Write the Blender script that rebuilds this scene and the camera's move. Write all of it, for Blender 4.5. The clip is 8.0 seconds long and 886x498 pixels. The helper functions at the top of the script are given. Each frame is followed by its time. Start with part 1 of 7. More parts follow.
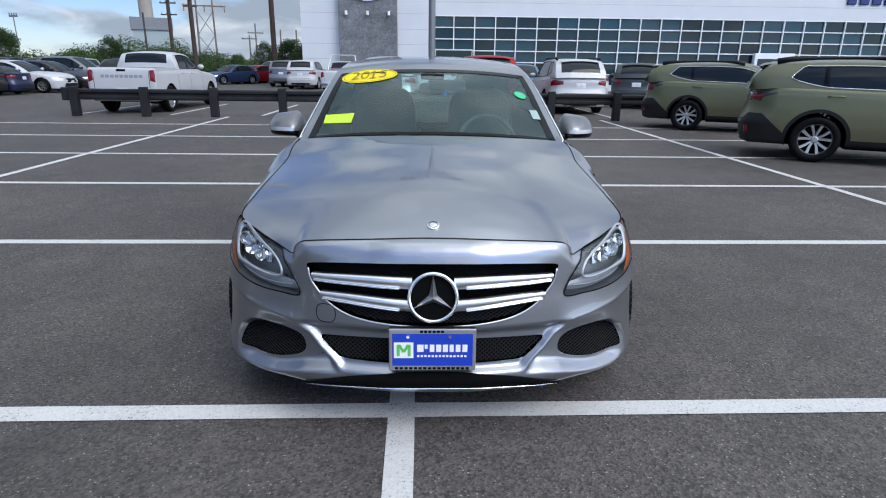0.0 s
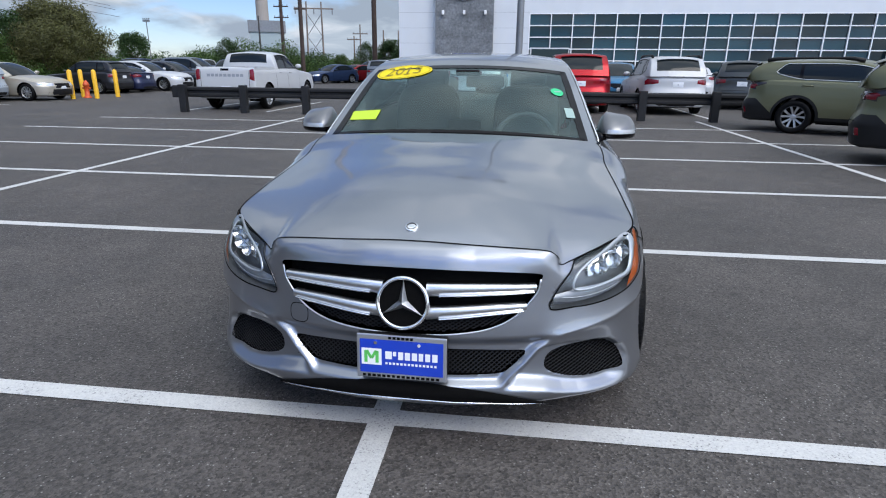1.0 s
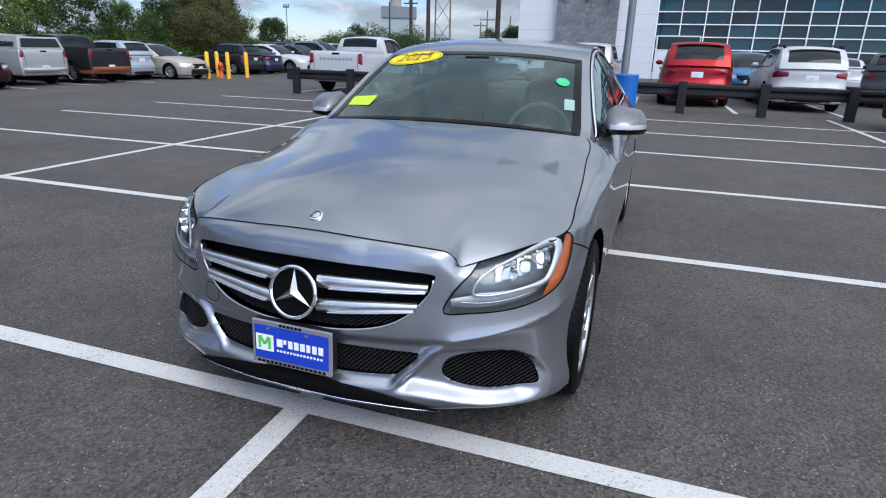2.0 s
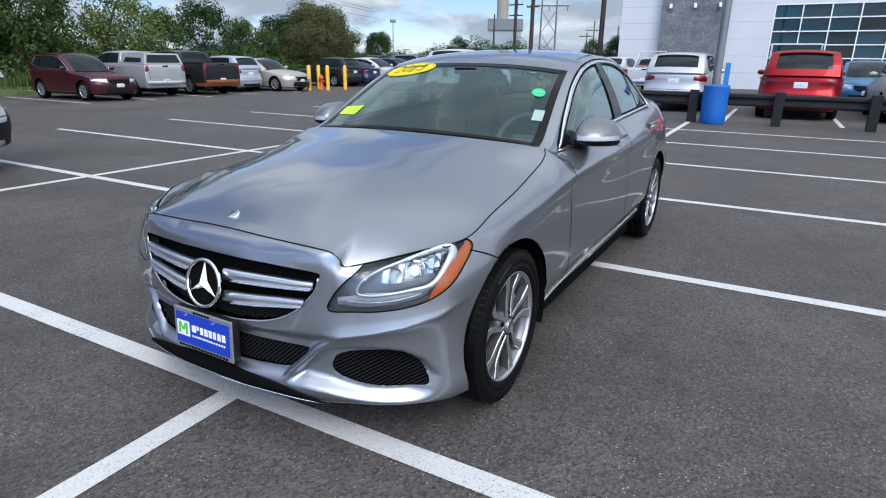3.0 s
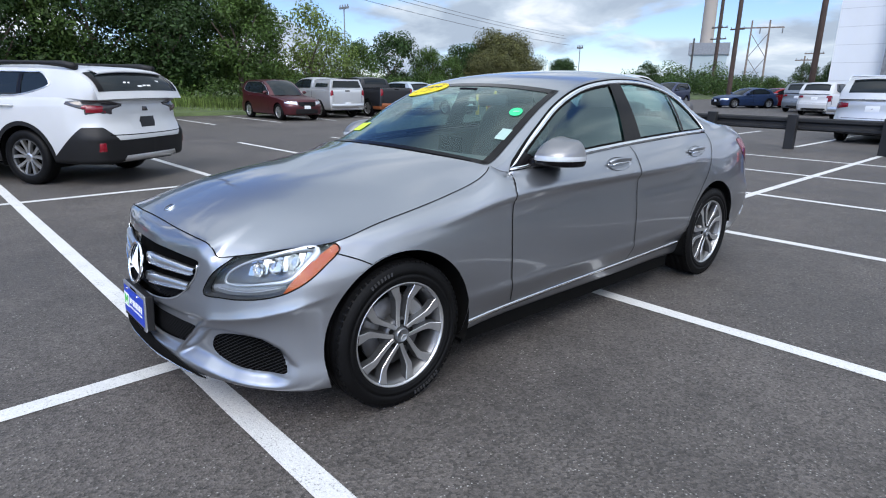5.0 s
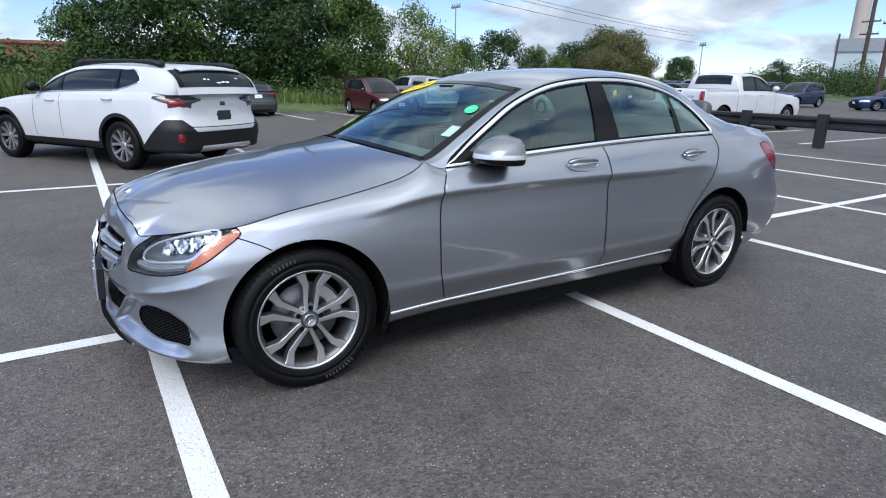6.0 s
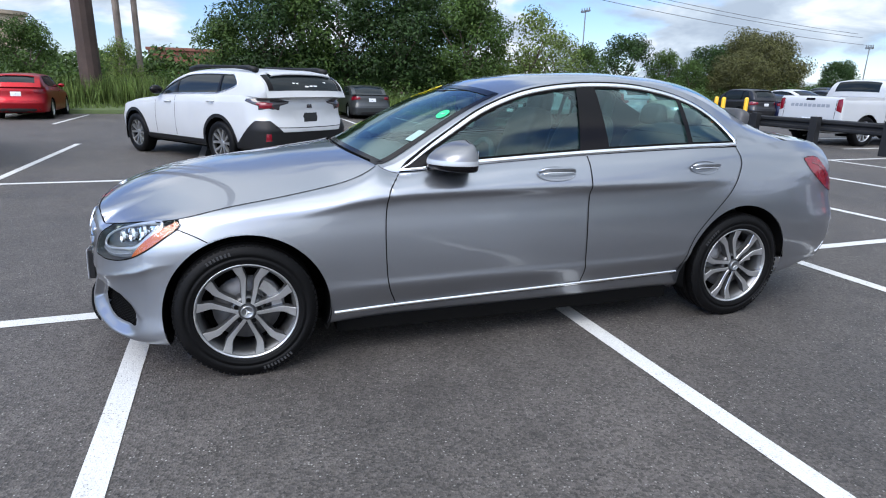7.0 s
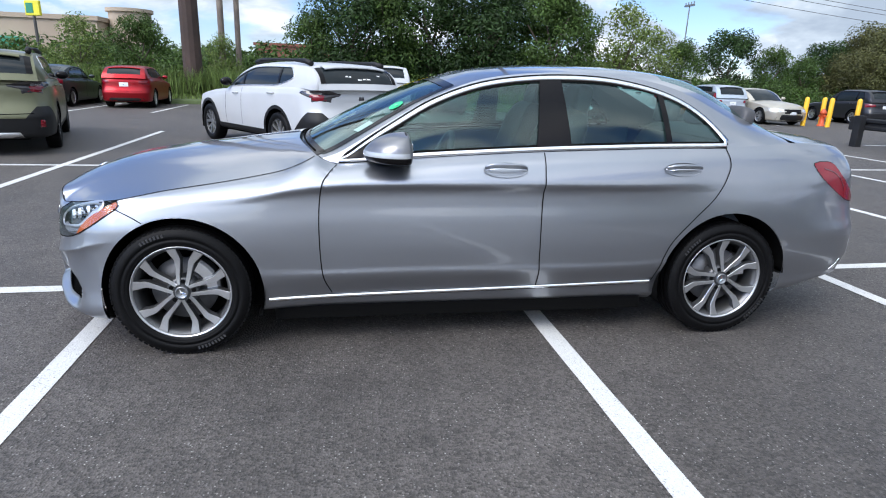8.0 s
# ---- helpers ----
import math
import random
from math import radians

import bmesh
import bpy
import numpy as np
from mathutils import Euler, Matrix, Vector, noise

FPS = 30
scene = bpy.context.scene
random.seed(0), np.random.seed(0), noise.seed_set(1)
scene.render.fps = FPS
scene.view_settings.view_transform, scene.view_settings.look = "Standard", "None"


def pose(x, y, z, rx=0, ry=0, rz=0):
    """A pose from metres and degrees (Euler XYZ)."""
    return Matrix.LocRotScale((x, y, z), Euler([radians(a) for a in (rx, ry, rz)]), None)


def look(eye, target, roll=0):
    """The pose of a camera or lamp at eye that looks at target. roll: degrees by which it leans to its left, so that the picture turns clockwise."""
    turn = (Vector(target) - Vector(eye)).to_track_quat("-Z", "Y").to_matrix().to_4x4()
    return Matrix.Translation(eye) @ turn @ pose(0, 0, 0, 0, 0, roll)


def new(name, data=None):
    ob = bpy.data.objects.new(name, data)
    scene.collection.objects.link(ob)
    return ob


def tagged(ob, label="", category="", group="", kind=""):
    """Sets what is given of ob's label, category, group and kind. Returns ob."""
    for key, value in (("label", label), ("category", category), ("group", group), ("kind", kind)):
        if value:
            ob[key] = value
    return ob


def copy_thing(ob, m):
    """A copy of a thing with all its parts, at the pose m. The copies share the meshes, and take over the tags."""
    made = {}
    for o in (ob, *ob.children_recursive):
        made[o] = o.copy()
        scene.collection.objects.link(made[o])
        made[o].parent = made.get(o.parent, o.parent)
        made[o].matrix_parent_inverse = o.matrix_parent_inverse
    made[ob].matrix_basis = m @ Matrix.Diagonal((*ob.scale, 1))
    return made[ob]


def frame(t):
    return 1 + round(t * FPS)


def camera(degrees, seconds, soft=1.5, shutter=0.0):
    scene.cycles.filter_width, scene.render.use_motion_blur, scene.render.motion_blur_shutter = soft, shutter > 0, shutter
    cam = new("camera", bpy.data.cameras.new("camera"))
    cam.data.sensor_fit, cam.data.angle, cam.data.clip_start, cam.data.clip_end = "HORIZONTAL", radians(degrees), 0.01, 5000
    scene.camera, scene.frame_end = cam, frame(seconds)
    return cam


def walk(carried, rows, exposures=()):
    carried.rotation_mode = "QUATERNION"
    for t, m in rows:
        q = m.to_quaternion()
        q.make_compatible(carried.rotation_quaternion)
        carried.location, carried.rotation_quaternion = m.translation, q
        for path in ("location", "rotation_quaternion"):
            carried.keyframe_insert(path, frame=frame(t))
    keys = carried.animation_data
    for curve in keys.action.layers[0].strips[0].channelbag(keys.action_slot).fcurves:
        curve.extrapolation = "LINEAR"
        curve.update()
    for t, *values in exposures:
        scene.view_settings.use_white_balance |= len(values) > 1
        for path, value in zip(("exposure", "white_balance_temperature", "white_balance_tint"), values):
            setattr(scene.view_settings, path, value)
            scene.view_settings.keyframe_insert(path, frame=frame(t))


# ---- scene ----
cam = camera(74.3, 8.0, soft=1.1)
PATH = [
    (0, (-0.0150, -2.6871, 1.3607), (0.0324, -0.7775, 0.7680), 0.74),
    (0.5, (0.1420, -2.6430, 1.3482), (0.0766, -0.7349, 0.7525), -0.11),
    (1, (0.3855, -2.5441, 1.3440), (0.1189, -0.6542, 0.7461), 0.55),
    (1.2, (0.4731, -2.4667, 1.3420), (0.1100, -0.5967, 0.7327), 0.92),
    (2.3, (1.2994, -2.2068, 1.3527), (0.5733, -0.4591, 0.7060), 1.30),
    (2.5, (1.4375, -2.1531, 1.3407), (0.6470, -0.4326, 0.6964), 1.19),
    (3, (1.7314, -2.0457, 1.3627), (0.7837, -0.3951, 0.7482), 0.80),
    (3.5, (1.9232, -1.8566, 1.3410), (0.8841, -0.2488, 0.7620), 1.42),
    (4, (2.1133, -1.7543, 1.3488), (0.9483, -0.2359, 0.7678), 1.62),
    (4.5, (2.3579, -1.6444, 1.3543), (1.0710, -0.2172, 0.8002), 1.18),
    (4.7, (2.4821, -1.5579, 1.3339), (1.1350, -0.1854, 0.7850), 1.08),
    (5.8, (3.1344, -0.8791, 1.3757), (1.5306, 0.1850, 0.8322), 0.60),
    (6, (3.2205, -0.7420, 1.3472), (1.5768, 0.2542, 0.7942), 1.04),
    (6.5, (3.3854, -0.3406, 1.3552), (1.6487, 0.4730, 0.7876), 1.28),
    (7, (3.5468, 0.0352, 1.3582), (1.7256, 0.6570, 0.8136), 1.32),
    (7.5, (3.5815, 0.4154, 1.3315), (1.7137, 0.8853, 0.7927), 1.93),
    (8, (3.6594, 0.7767, 1.3515), (1.7686, 1.1039, 0.7878), 1.97),
]
walk(cam, [(t, look(eye, target, roll)) for t, eye, target, roll in PATH],
     [(0.0, 0.69, 6590, 12), (2.5, 0.79, 6590, 12), (4.5, 1.00, 6590, 12), (8.0, 1.18, 6590, 12)])

# ---- world, sun and sky ----
SUN_ELEV, SUN_AZ = radians(43), radians(138)

world = bpy.data.worlds.new("world")
scene.world = world
world.use_nodes = True
wt = world.node_tree
wt.nodes.clear()


def wnode(kind, **kw):
    n = wt.nodes.new(kind)
    for k, v in kw.items():
        n.inputs[k].default_value = v
    return n


def wmath(op, a, b=0.5, clamp=False):
    n = wt.nodes.new("ShaderNodeMath")
    n.operation, n.use_clamp = op, clamp
    for i, v in enumerate((a, b)):
        if isinstance(v, (int, float)):
            n.inputs[i].default_value = v
        else:
            wt.links.new(v, n.inputs[i])
    return n.outputs[0]


sky = wt.nodes.new("ShaderNodeTexSky")
sky.sky_type, sky.sun_disc = "NISHITA", False
sky.sun_elevation, sky.sun_rotation = SUN_ELEV, SUN_AZ
sky.air_density, sky.dust_density, sky.ozone_density = 1.0, 0.1, 2.0
geo = wt.nodes.new("ShaderNodeTexCoord")
sep = wt.nodes.new("ShaderNodeSeparateXYZ")
wt.links.new(geo.outputs["Generated"], sep.inputs[0])
up = wmath("ADD", wmath("MAXIMUM", sep.outputs[2], 0.0), 0.30)
comb = wt.nodes.new("ShaderNodeCombineXYZ")
wt.links.new(wmath("DIVIDE", sep.outputs[0], up), comb.inputs[0])
wt.links.new(wmath("DIVIDE", sep.outputs[1], up), comb.inputs[1])
comb.inputs[2].default_value = 1.7
big = wnode("ShaderNodeTexNoise", Scale=1.9, Detail=8.0, Roughness=0.5, Distortion=0.25)
wt.links.new(comb.outputs[0], big.inputs["Vector"])
cover = wt.nodes.new("ShaderNodeMapRange")
cover.interpolation_type = "SMOOTHSTEP"
cover.inputs[1].default_value, cover.inputs[2].default_value = 0.452, 0.578
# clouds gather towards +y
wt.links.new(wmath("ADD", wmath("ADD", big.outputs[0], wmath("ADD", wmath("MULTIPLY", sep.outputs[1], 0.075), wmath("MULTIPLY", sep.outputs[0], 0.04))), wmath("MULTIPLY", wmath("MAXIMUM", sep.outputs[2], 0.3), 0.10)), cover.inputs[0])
shade = wnode("ShaderNodeTexNoise", Scale=2.9, Detail=7.0, Roughness=0.52, Distortion=0.4)
shift = wt.nodes.new("ShaderNodeVectorMath")
shift.operation = "ADD"
shift.inputs[1].default_value = (0.35, 0.2, 4.0)
wt.links.new(comb.outputs[0], shift.inputs[0])
wt.links.new(shift.outputs[0], shade.inputs["Vector"])
ramp = wt.nodes.new("ShaderNodeValToRGB")
ramp.color_ramp.elements[0].position, ramp.color_ramp.elements[0].color = 0.31, (0.82, 0.86, 0.91, 1)
ramp.color_ramp.elements[1].position, ramp.color_ramp.elements[1].color = 0.66, (0.29, 0.36, 0.45, 1)
mid_grey = ramp.color_ramp.elements.new(0.53)
mid_grey.color = (0.40, 0.48, 0.57, 1)
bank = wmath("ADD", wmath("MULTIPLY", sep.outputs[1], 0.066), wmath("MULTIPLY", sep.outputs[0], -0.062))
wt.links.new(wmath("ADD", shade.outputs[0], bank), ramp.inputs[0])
blue = wt.nodes.new("ShaderNodeMix")
blue.data_type, blue.blend_type = "RGBA", "MULTIPLY"
blue.inputs[0].default_value = 1.0
wt.links.new(sky.outputs[0], blue.inputs[6])
blue.inputs[7].default_value = (0.062, 0.074, 0.102, 1)
mixed = wt.nodes.new("ShaderNodeMix")
mixed.data_type = "RGBA"
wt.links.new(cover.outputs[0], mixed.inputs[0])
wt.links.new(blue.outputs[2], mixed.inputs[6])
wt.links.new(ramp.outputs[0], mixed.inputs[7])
bg = wnode("ShaderNodeBackground", Strength=1.0)
# an overcast sky is brighter overhead than towards the horizon
lift = wt.nodes.new("ShaderNodeMapRange")
lift.inputs[1].default_value, lift.inputs[2].default_value, lift.inputs[3].default_value, lift.inputs[4].default_value = 0.10, 0.8, 0.90, 1.08
wt.links.new(sep.outputs[2], lift.inputs[0])
# and brighter round the veiled sun
toward = wt.nodes.new("ShaderNodeVectorMath")
toward.operation = "DOT_PRODUCT"
toward.inputs[1].default_value = (math.sin(SUN_AZ) * math.cos(SUN_ELEV), math.cos(SUN_AZ) * math.cos(SUN_ELEV), math.sin(SUN_ELEV))
wt.links.new(geo.outputs["Generated"], toward.inputs[0])
glow = wmath("ADD", wmath("MULTIPLY", wmath("POWER", wmath("MAXIMUM", toward.outputs["Value"], 0.0), 2.0), 1.45), 0.84)
wt.links.new(wmath("MULTIPLY", lift.outputs[0], glow), bg.inputs[1])
wt.links.new(mixed.outputs[2], bg.inputs[0])
wout = wt.nodes.new("ShaderNodeOutputWorld")
wt.links.new(bg.outputs[0], wout.inputs[0])

sun = new("sun", bpy.data.lights.new("sun", "SUN"))
sun.data.energy, sun.data.angle, sun.data.color = 1.2, radians(35), (1.0, 0.96, 0.9)
SUN_DIR = Vector((math.sin(SUN_AZ) * math.cos(SUN_ELEV), math.cos(SUN_AZ) * math.cos(SUN_ELEV), math.sin(SUN_ELEV)))
sun.matrix_world = look(SUN_DIR * 60, (0, 0, 0))

# ---- materials ----
def mat(name, color=(0.5, 0.5, 0.5), rough=0.5, metal=0.0, coat=0.0, coat_rough=0.03, spec=0.5, grain=0.0, grain_scale=60.0, wear=0.0,
        wear_scale=3.0, bump=0.0, bump_scale=80.0, per_object=0.0, per_island=0.0, emission=0.0, alpha=1.0, rough_vary=0.0):
    """A painted or plain surface with variation at two scales (grain and wear) and fine relief, in object space."""
    m = bpy.data.materials.new(name)
    m.use_nodes = True
    nt = m.node_tree
    b = nt.nodes["Principled BSDF"]
    b.inputs["Base Color"].default_value = (*color, 1)
    b.inputs["Roughness"].default_value = rough
    b.inputs["Metallic"].default_value = metal
    b.inputs["Coat Weight"].default_value = coat
    b.inputs["Coat Roughness"].default_value = coat_rough
    b.inputs["Specular IOR Level"].default_value = spec
    b.inputs["Alpha"].default_value = alpha
    if emission:
        b.inputs["Emission Color"].default_value = (*color, 1)
        b.inputs["Emission Strength"].default_value = emission
    tc = nt.nodes.new("ShaderNodeTexCoord")

    def noise_at(scale, detail=4.0):
        n = nt.nodes.new("ShaderNodeTexNoise")
        n.inputs["Scale"].default_value, n.inputs["Detail"].default_value = scale, detail
        nt.links.new(tc.outputs["Object"], n.inputs["Vector"])
        return n.outputs[0]

    value = None

    def add_term(socket, amount):
        nonlocal value
        r = nt.nodes.new("ShaderNodeMapRange")
        r.inputs[1].default_value, r.inputs[2].default_value = 0.25, 0.75
        r.inputs[3].default_value, r.inputs[4].default_value = 1 - amount, 1 + amount
        nt.links.new(socket, r.inputs[0])
        if value is None:
            value = r.outputs[0]
        else:
            mm = nt.nodes.new("ShaderNodeMath")
            mm.operation = "MULTIPLY"
            nt.links.new(value, mm.inputs[0])
            nt.links.new(r.outputs[0], mm.inputs[1])
            value = mm.outputs[0]

    if grain:
        add_term(noise_at(grain_scale), grain)
    if wear:
        add_term(noise_at(wear_scale, 6.0), wear)
    if per_object:
        add_term(nt.nodes.new("ShaderNodeObjectInfo").outputs["Random"], per_object)
    if per_island:
        add_term(nt.nodes.new("ShaderNodeNewGeometry").outputs["Random Per Island"], per_island)
    if value is not None:
        mul = nt.nodes.new("ShaderNodeMix")
        mul.data_type, mul.blend_type = "RGBA", "MULTIPLY"
        mul.inputs[0].default_value = 1.0
        mul.inputs[6].default_value = (*color, 1)
        nt.links.new(value, mul.inputs[7])
        nt.links.new(mul.outputs[2], b.inputs["Base Color"])
    if rough_vary:
        r = nt.nodes.new("ShaderNodeMapRange")
        r.inputs[1].default_value, r.inputs[2].default_value = 0.3, 0.7
        r.inputs[3].default_value, r.inputs[4].default_value = rough * (1 - rough_vary), min(1, rough * (1 + rough_vary))
        nt.links.new(noise_at(wear_scale * 3), r.inputs[0])
        nt.links.new(r.outputs[0], b.inputs["Roughness"])
    if bump:
        bn = nt.nodes.new("ShaderNodeBump")
        bn.inputs["Strength"].default_value, bn.inputs["Distance"].default_value = bump, 0.01
        nt.links.new(noise_at(bump_scale, 5.0), bn.inputs["Height"])
        nt.links.new(bn.outputs[0], b.inputs["Normal"])
    return m


def glass(name, tint=(0.5, 0.55, 0.56), clear=0.07, rough=0.0, rise=4.6):
    """Thin pane: part of the light goes straight through, tinted, and the surface mirrors by its angle."""
    m = bpy.data.materials.new(name)
    m.use_nodes = True
    nt = m.node_tree
    nt.nodes.clear()
    tr = nt.nodes.new("ShaderNodeBsdfTransparent")
    tr.inputs[0].default_value = (*tint, 1)
    gl = nt.nodes.new("ShaderNodeBsdfGlossy")
    gl.inputs["Roughness"].default_value = rough
    gl.inputs["Color"].default_value = (0.74, 0.90, 0.88, 1)
    lw = nt.nodes.new("ShaderNodeLayerWeight")
    lw.inputs[0].default_value = 0.5
    pw = nt.nodes.new("ShaderNodeMath")
    pw.operation = "POWER"
    nt.links.new(lw.outputs["Facing"], pw.inputs[0])
    pw.inputs[1].default_value = rise
    fr = nt.nodes.new("ShaderNodeMath")
    fr.operation, fr.use_clamp = "MULTIPLY_ADD", True
    nt.links.new(pw.outputs[0], fr.inputs[0])
    fr.inputs[1].default_value, fr.inputs[2].default_value = 0.9, clear
    mx = nt.nodes.new("ShaderNodeMixShader")
    out = nt.nodes.new("ShaderNodeOutputMaterial")
    nt.links.new(fr.outputs[0], mx.inputs[0])
    nt.links.new(tr.outputs[0], mx.inputs[1])
    nt.links.new(gl.outputs[0], mx.inputs[2])
    nt.links.new(mx.outputs[0], out.inputs[0])
    return m


def asphalt_material():
    m = bpy.data.materials.new("asphalt")
    m.use_nodes = True
    nt = m.node_tree
    b = nt.nodes["Principled BSDF"]
    tc = nt.nodes.new("ShaderNodeTexCoord")

    def tex(kind, **kw):
        n = nt.nodes.new(kind)
        for k, v in kw.items():
            n.inputs[k].default_value = v
        nt.links.new(tc.outputs["Object"], n.inputs["Vector"])
        return n

    def remap(s, a, b_, c, d):
        r = nt.nodes.new("ShaderNodeMapRange")
        for i, v in enumerate((a, b_, c, d)):
            r.inputs[i + 1].default_value = v
        nt.links.new(s, r.inputs[0])
        return r.outputs[0]

    def mult(x, y):
        mm = nt.nodes.new("ShaderNodeMath")
        mm.operation = "MULTIPLY"
        nt.links.new(x, mm.inputs[0])
        nt.links.new(y, mm.inputs[1])
        return mm.outputs[0]

    stones = tex("ShaderNodeTexVoronoi", Scale=95.0)
    grains = tex("ShaderNodeTexNoise", Scale=210.0, Detail=3.0)
    patch = tex("ShaderNodeTexNoise", Scale=0.55, Detail=6.0, Roughness=0.6)
    blot = tex("ShaderNodeTexNoise", Scale=3.2, Detail=5.0, Roughness=0.65)
    v = mult(remap(stones.outputs["Color"], 0.1, 0.95, 0.45, 1.55), remap(grains.outputs[0], 0.3, 0.7, 0.75, 1.3))
    v = mult(v, remap(patch.outputs[0], 0.3, 0.7, 0.70, 1.32))
    v = mult(v, remap(blot.outputs[0], 0.3, 0.7, 0.82, 1.19))
    mx = nt.nodes.new("ShaderNodeMix")
    mx.data_type, mx.blend_type = "RGBA", "MULTIPLY"
    mx.inputs[0].default_value = 1.0
    mx.inputs[6].default_value = (0.0632, 0.0565, 0.0518, 1)
    nt.links.new(v, mx.inputs[7])
    # scattered pale stone chips
    chips = tex("ShaderNodeTexVoronoi", Scale=26.0, Randomness=1.0)
    sel = tex("ShaderNodeTexNoise", Scale=2.0, Detail=3.0)
    near = remap(chips.outputs["Distance"], 0.06, 0.12, 1.0, 0.0)
    sepc = nt.nodes.new("ShaderNodeSeparateColor")
    nt.links.new(chips.outputs["Color"], sepc.inputs[0])
    rare = remap(sepc.outputs[0], 0.74, 0.80, 0.0, 1.0)
    chip = mult(mult(near, rare), remap(sel.outputs[0], 0.4, 0.6, 0.2, 1.0))
    tiny = tex("ShaderNodeTexVoronoi", Scale=70.0, Randomness=1.0)
    sept = nt.nodes.new("ShaderNodeSeparateColor")
    nt.links.new(tiny.outputs["Color"], sept.inputs[0])
    speck = mult(remap(tiny.outputs["Distance"], 0.16, 0.30, 1.0, 0.0), remap(sept.outputs[1], 0.72, 0.90, 0.0, 0.9))
    mxm = nt.nodes.new("ShaderNodeMath")
    mxm.operation = "MAXIMUM"
    nt.links.new(chip, mxm.inputs[0])
    nt.links.new(mult(speck, remap(sel.outputs[0], 0.3, 0.65, 0.35, 1.0)), mxm.inputs[1])
    chip = mxm.outputs[0]
    mx2 = nt.nodes.new("ShaderNodeMix")
    mx2.data_type = "RGBA"
    nt.links.new(chip, mx2.inputs[0])
    nt.links.new(mx.outputs[2], mx2.inputs[6])
    mx2.inputs[7].default_value = (0.34, 0.33, 0.31, 1)
    nt.links.new(mx2.outputs[2], b.inputs["Base Color"])
    b.inputs["Specular IOR Level"].default_value = 0.45
    nt.links.new(remap(patch.outputs[0], 0.3, 0.7, 0.62, 0.80), b.inputs["Roughness"])
    bn = nt.nodes.new("ShaderNodeBump")
    bn.inputs["Strength"].default_value, bn.inputs["Distance"].default_value = 0.6, 0.006
    nt.links.new(stones.outputs["Distance"], bn.inputs["Height"])
    nt.links.new(bn.outputs[0], b.inputs["Normal"])
    return m


def stripe_material():
    """White road paint, worn through to the asphalt in specks."""
    m = mat("stripe_paint", (0.74, 0.74, 0.72), 0.65, bump=0.35, bump_scale=160)
    nt = m.node_tree
    b = nt.nodes["Principled BSDF"]
    tc = nt.nodes.new("ShaderNodeTexCoord")
    fine = nt.nodes.new("ShaderNodeTexNoise")
    fine.inputs["Scale"].default_value, fine.inputs["Detail"].default_value = 120.0, 4.0
    wide = nt.nodes.new("ShaderNodeTexNoise")
    wide.inputs["Scale"].default_value, wide.inputs["Detail"].default_value = 4.0, 5.0
    for n in (fine, wide):
        nt.links.new(tc.outputs["Object"], n.inputs["Vector"])
    s = nt.nodes.new("ShaderNodeMath")
    s.operation = "MULTIPLY_ADD"
    nt.links.new(wide.outputs[0], s.inputs[0])
    s.inputs[1].default_value = 0.35
    nt.links.new(fine.outputs[0], s.inputs[2])
    r = nt.nodes.new("ShaderNodeValToRGB")
    r.color_ramp.elements[0].position, r.color_ramp.elements[0].color = 0.44, (0.16, 0.16, 0.16, 1)
    r.color_ramp.elements[1].position, r.color_ramp.elements[1].color = 0.55, (0.48, 0.48, 0.47, 1)
    e = r.color_ramp.elements.new(0.85)
    e.color = (0.58, 0.58, 0.56, 1)
    nt.links.new(s.outputs[0], r.inputs[0])
    nt.links.new(r.outputs[0], b.inputs["Base Color"])
    return m


M = {}
M["asphalt"] = asphalt_material()
M["stripe"] = stripe_material()
M["paint"] = mat("grey_metallic_paint", (0.290, 0.304, 0.330), 0.345, 0.92, coat=1.0, coat_rough=0.02, grain=0.04, grain_scale=900)
M["paint"].node_tree.nodes["Principled BSDF"].inputs["Coat IOR"].default_value = 1.6
M["black"] = mat("black_plastic", (0.010, 0.010, 0.011), 0.45, spec=0.3, grain=0.2, bump=0.1, bump_scale=300)
M["gloss_black"] = mat("gloss_black", (0.005, 0.0045, 0.005), 0.15, spec=0.16)
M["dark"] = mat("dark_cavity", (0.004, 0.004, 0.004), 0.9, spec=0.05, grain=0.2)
M["gap"] = mat("panel_gap", (0.003, 0.003, 0.003), 0.8, spec=0.1)
M["chrome"] = mat("chrome", (0.86, 0.87, 0.88), 0.09, 1.0)
M["satin"] = mat("satin_silver", (0.72, 0.73, 0.74), 0.3, 1.0, grain=0.05)
M["rubber"] = mat("tyre_rubber", (0.0027, 0.0027, 0.0030), 0.55, spec=0.14, wear=0.3, wear_scale=12, bump=0.15, bump_scale=200)
M["rubber_mark"] = mat("raised_rubber", (0.03, 0.03, 0.032), 0.6)
M["alloy"] = mat("machined_alloy", (0.52, 0.525, 0.53), 0.33, 0.9, grain=0.06, grain_scale=200)
M["barrel_grey"] = mat("grey_wheel_barrel", (0.17, 0.172, 0.175), 0.42, 0.8, wear=0.15, wear_scale=10)
M["alloy_dark"] = mat("grey_alloy", (0.08, 0.082, 0.085), 0.35, 0.6)
M["alloy_cap"] = mat("grey_hub_cap", (0.25, 0.26, 0.27), 0.3, 0.8)
M["steel"] = mat("brake_steel", (0.16, 0.16, 0.165), 0.55, 0.8, wear=0.3, wear_scale=15)
M["glass"] = glass("car_glass", (0.38, 0.60, 0.56), 0.06, rise=2.3)
M["windshield"] = glass("windshield_glass", (0.68, 0.84, 0.81), 0.07, rise=3.6)
M["lens"] = glass("lamp_lens", (0.93, 0.95, 0.96), 0.03, 0.0, 6.5)
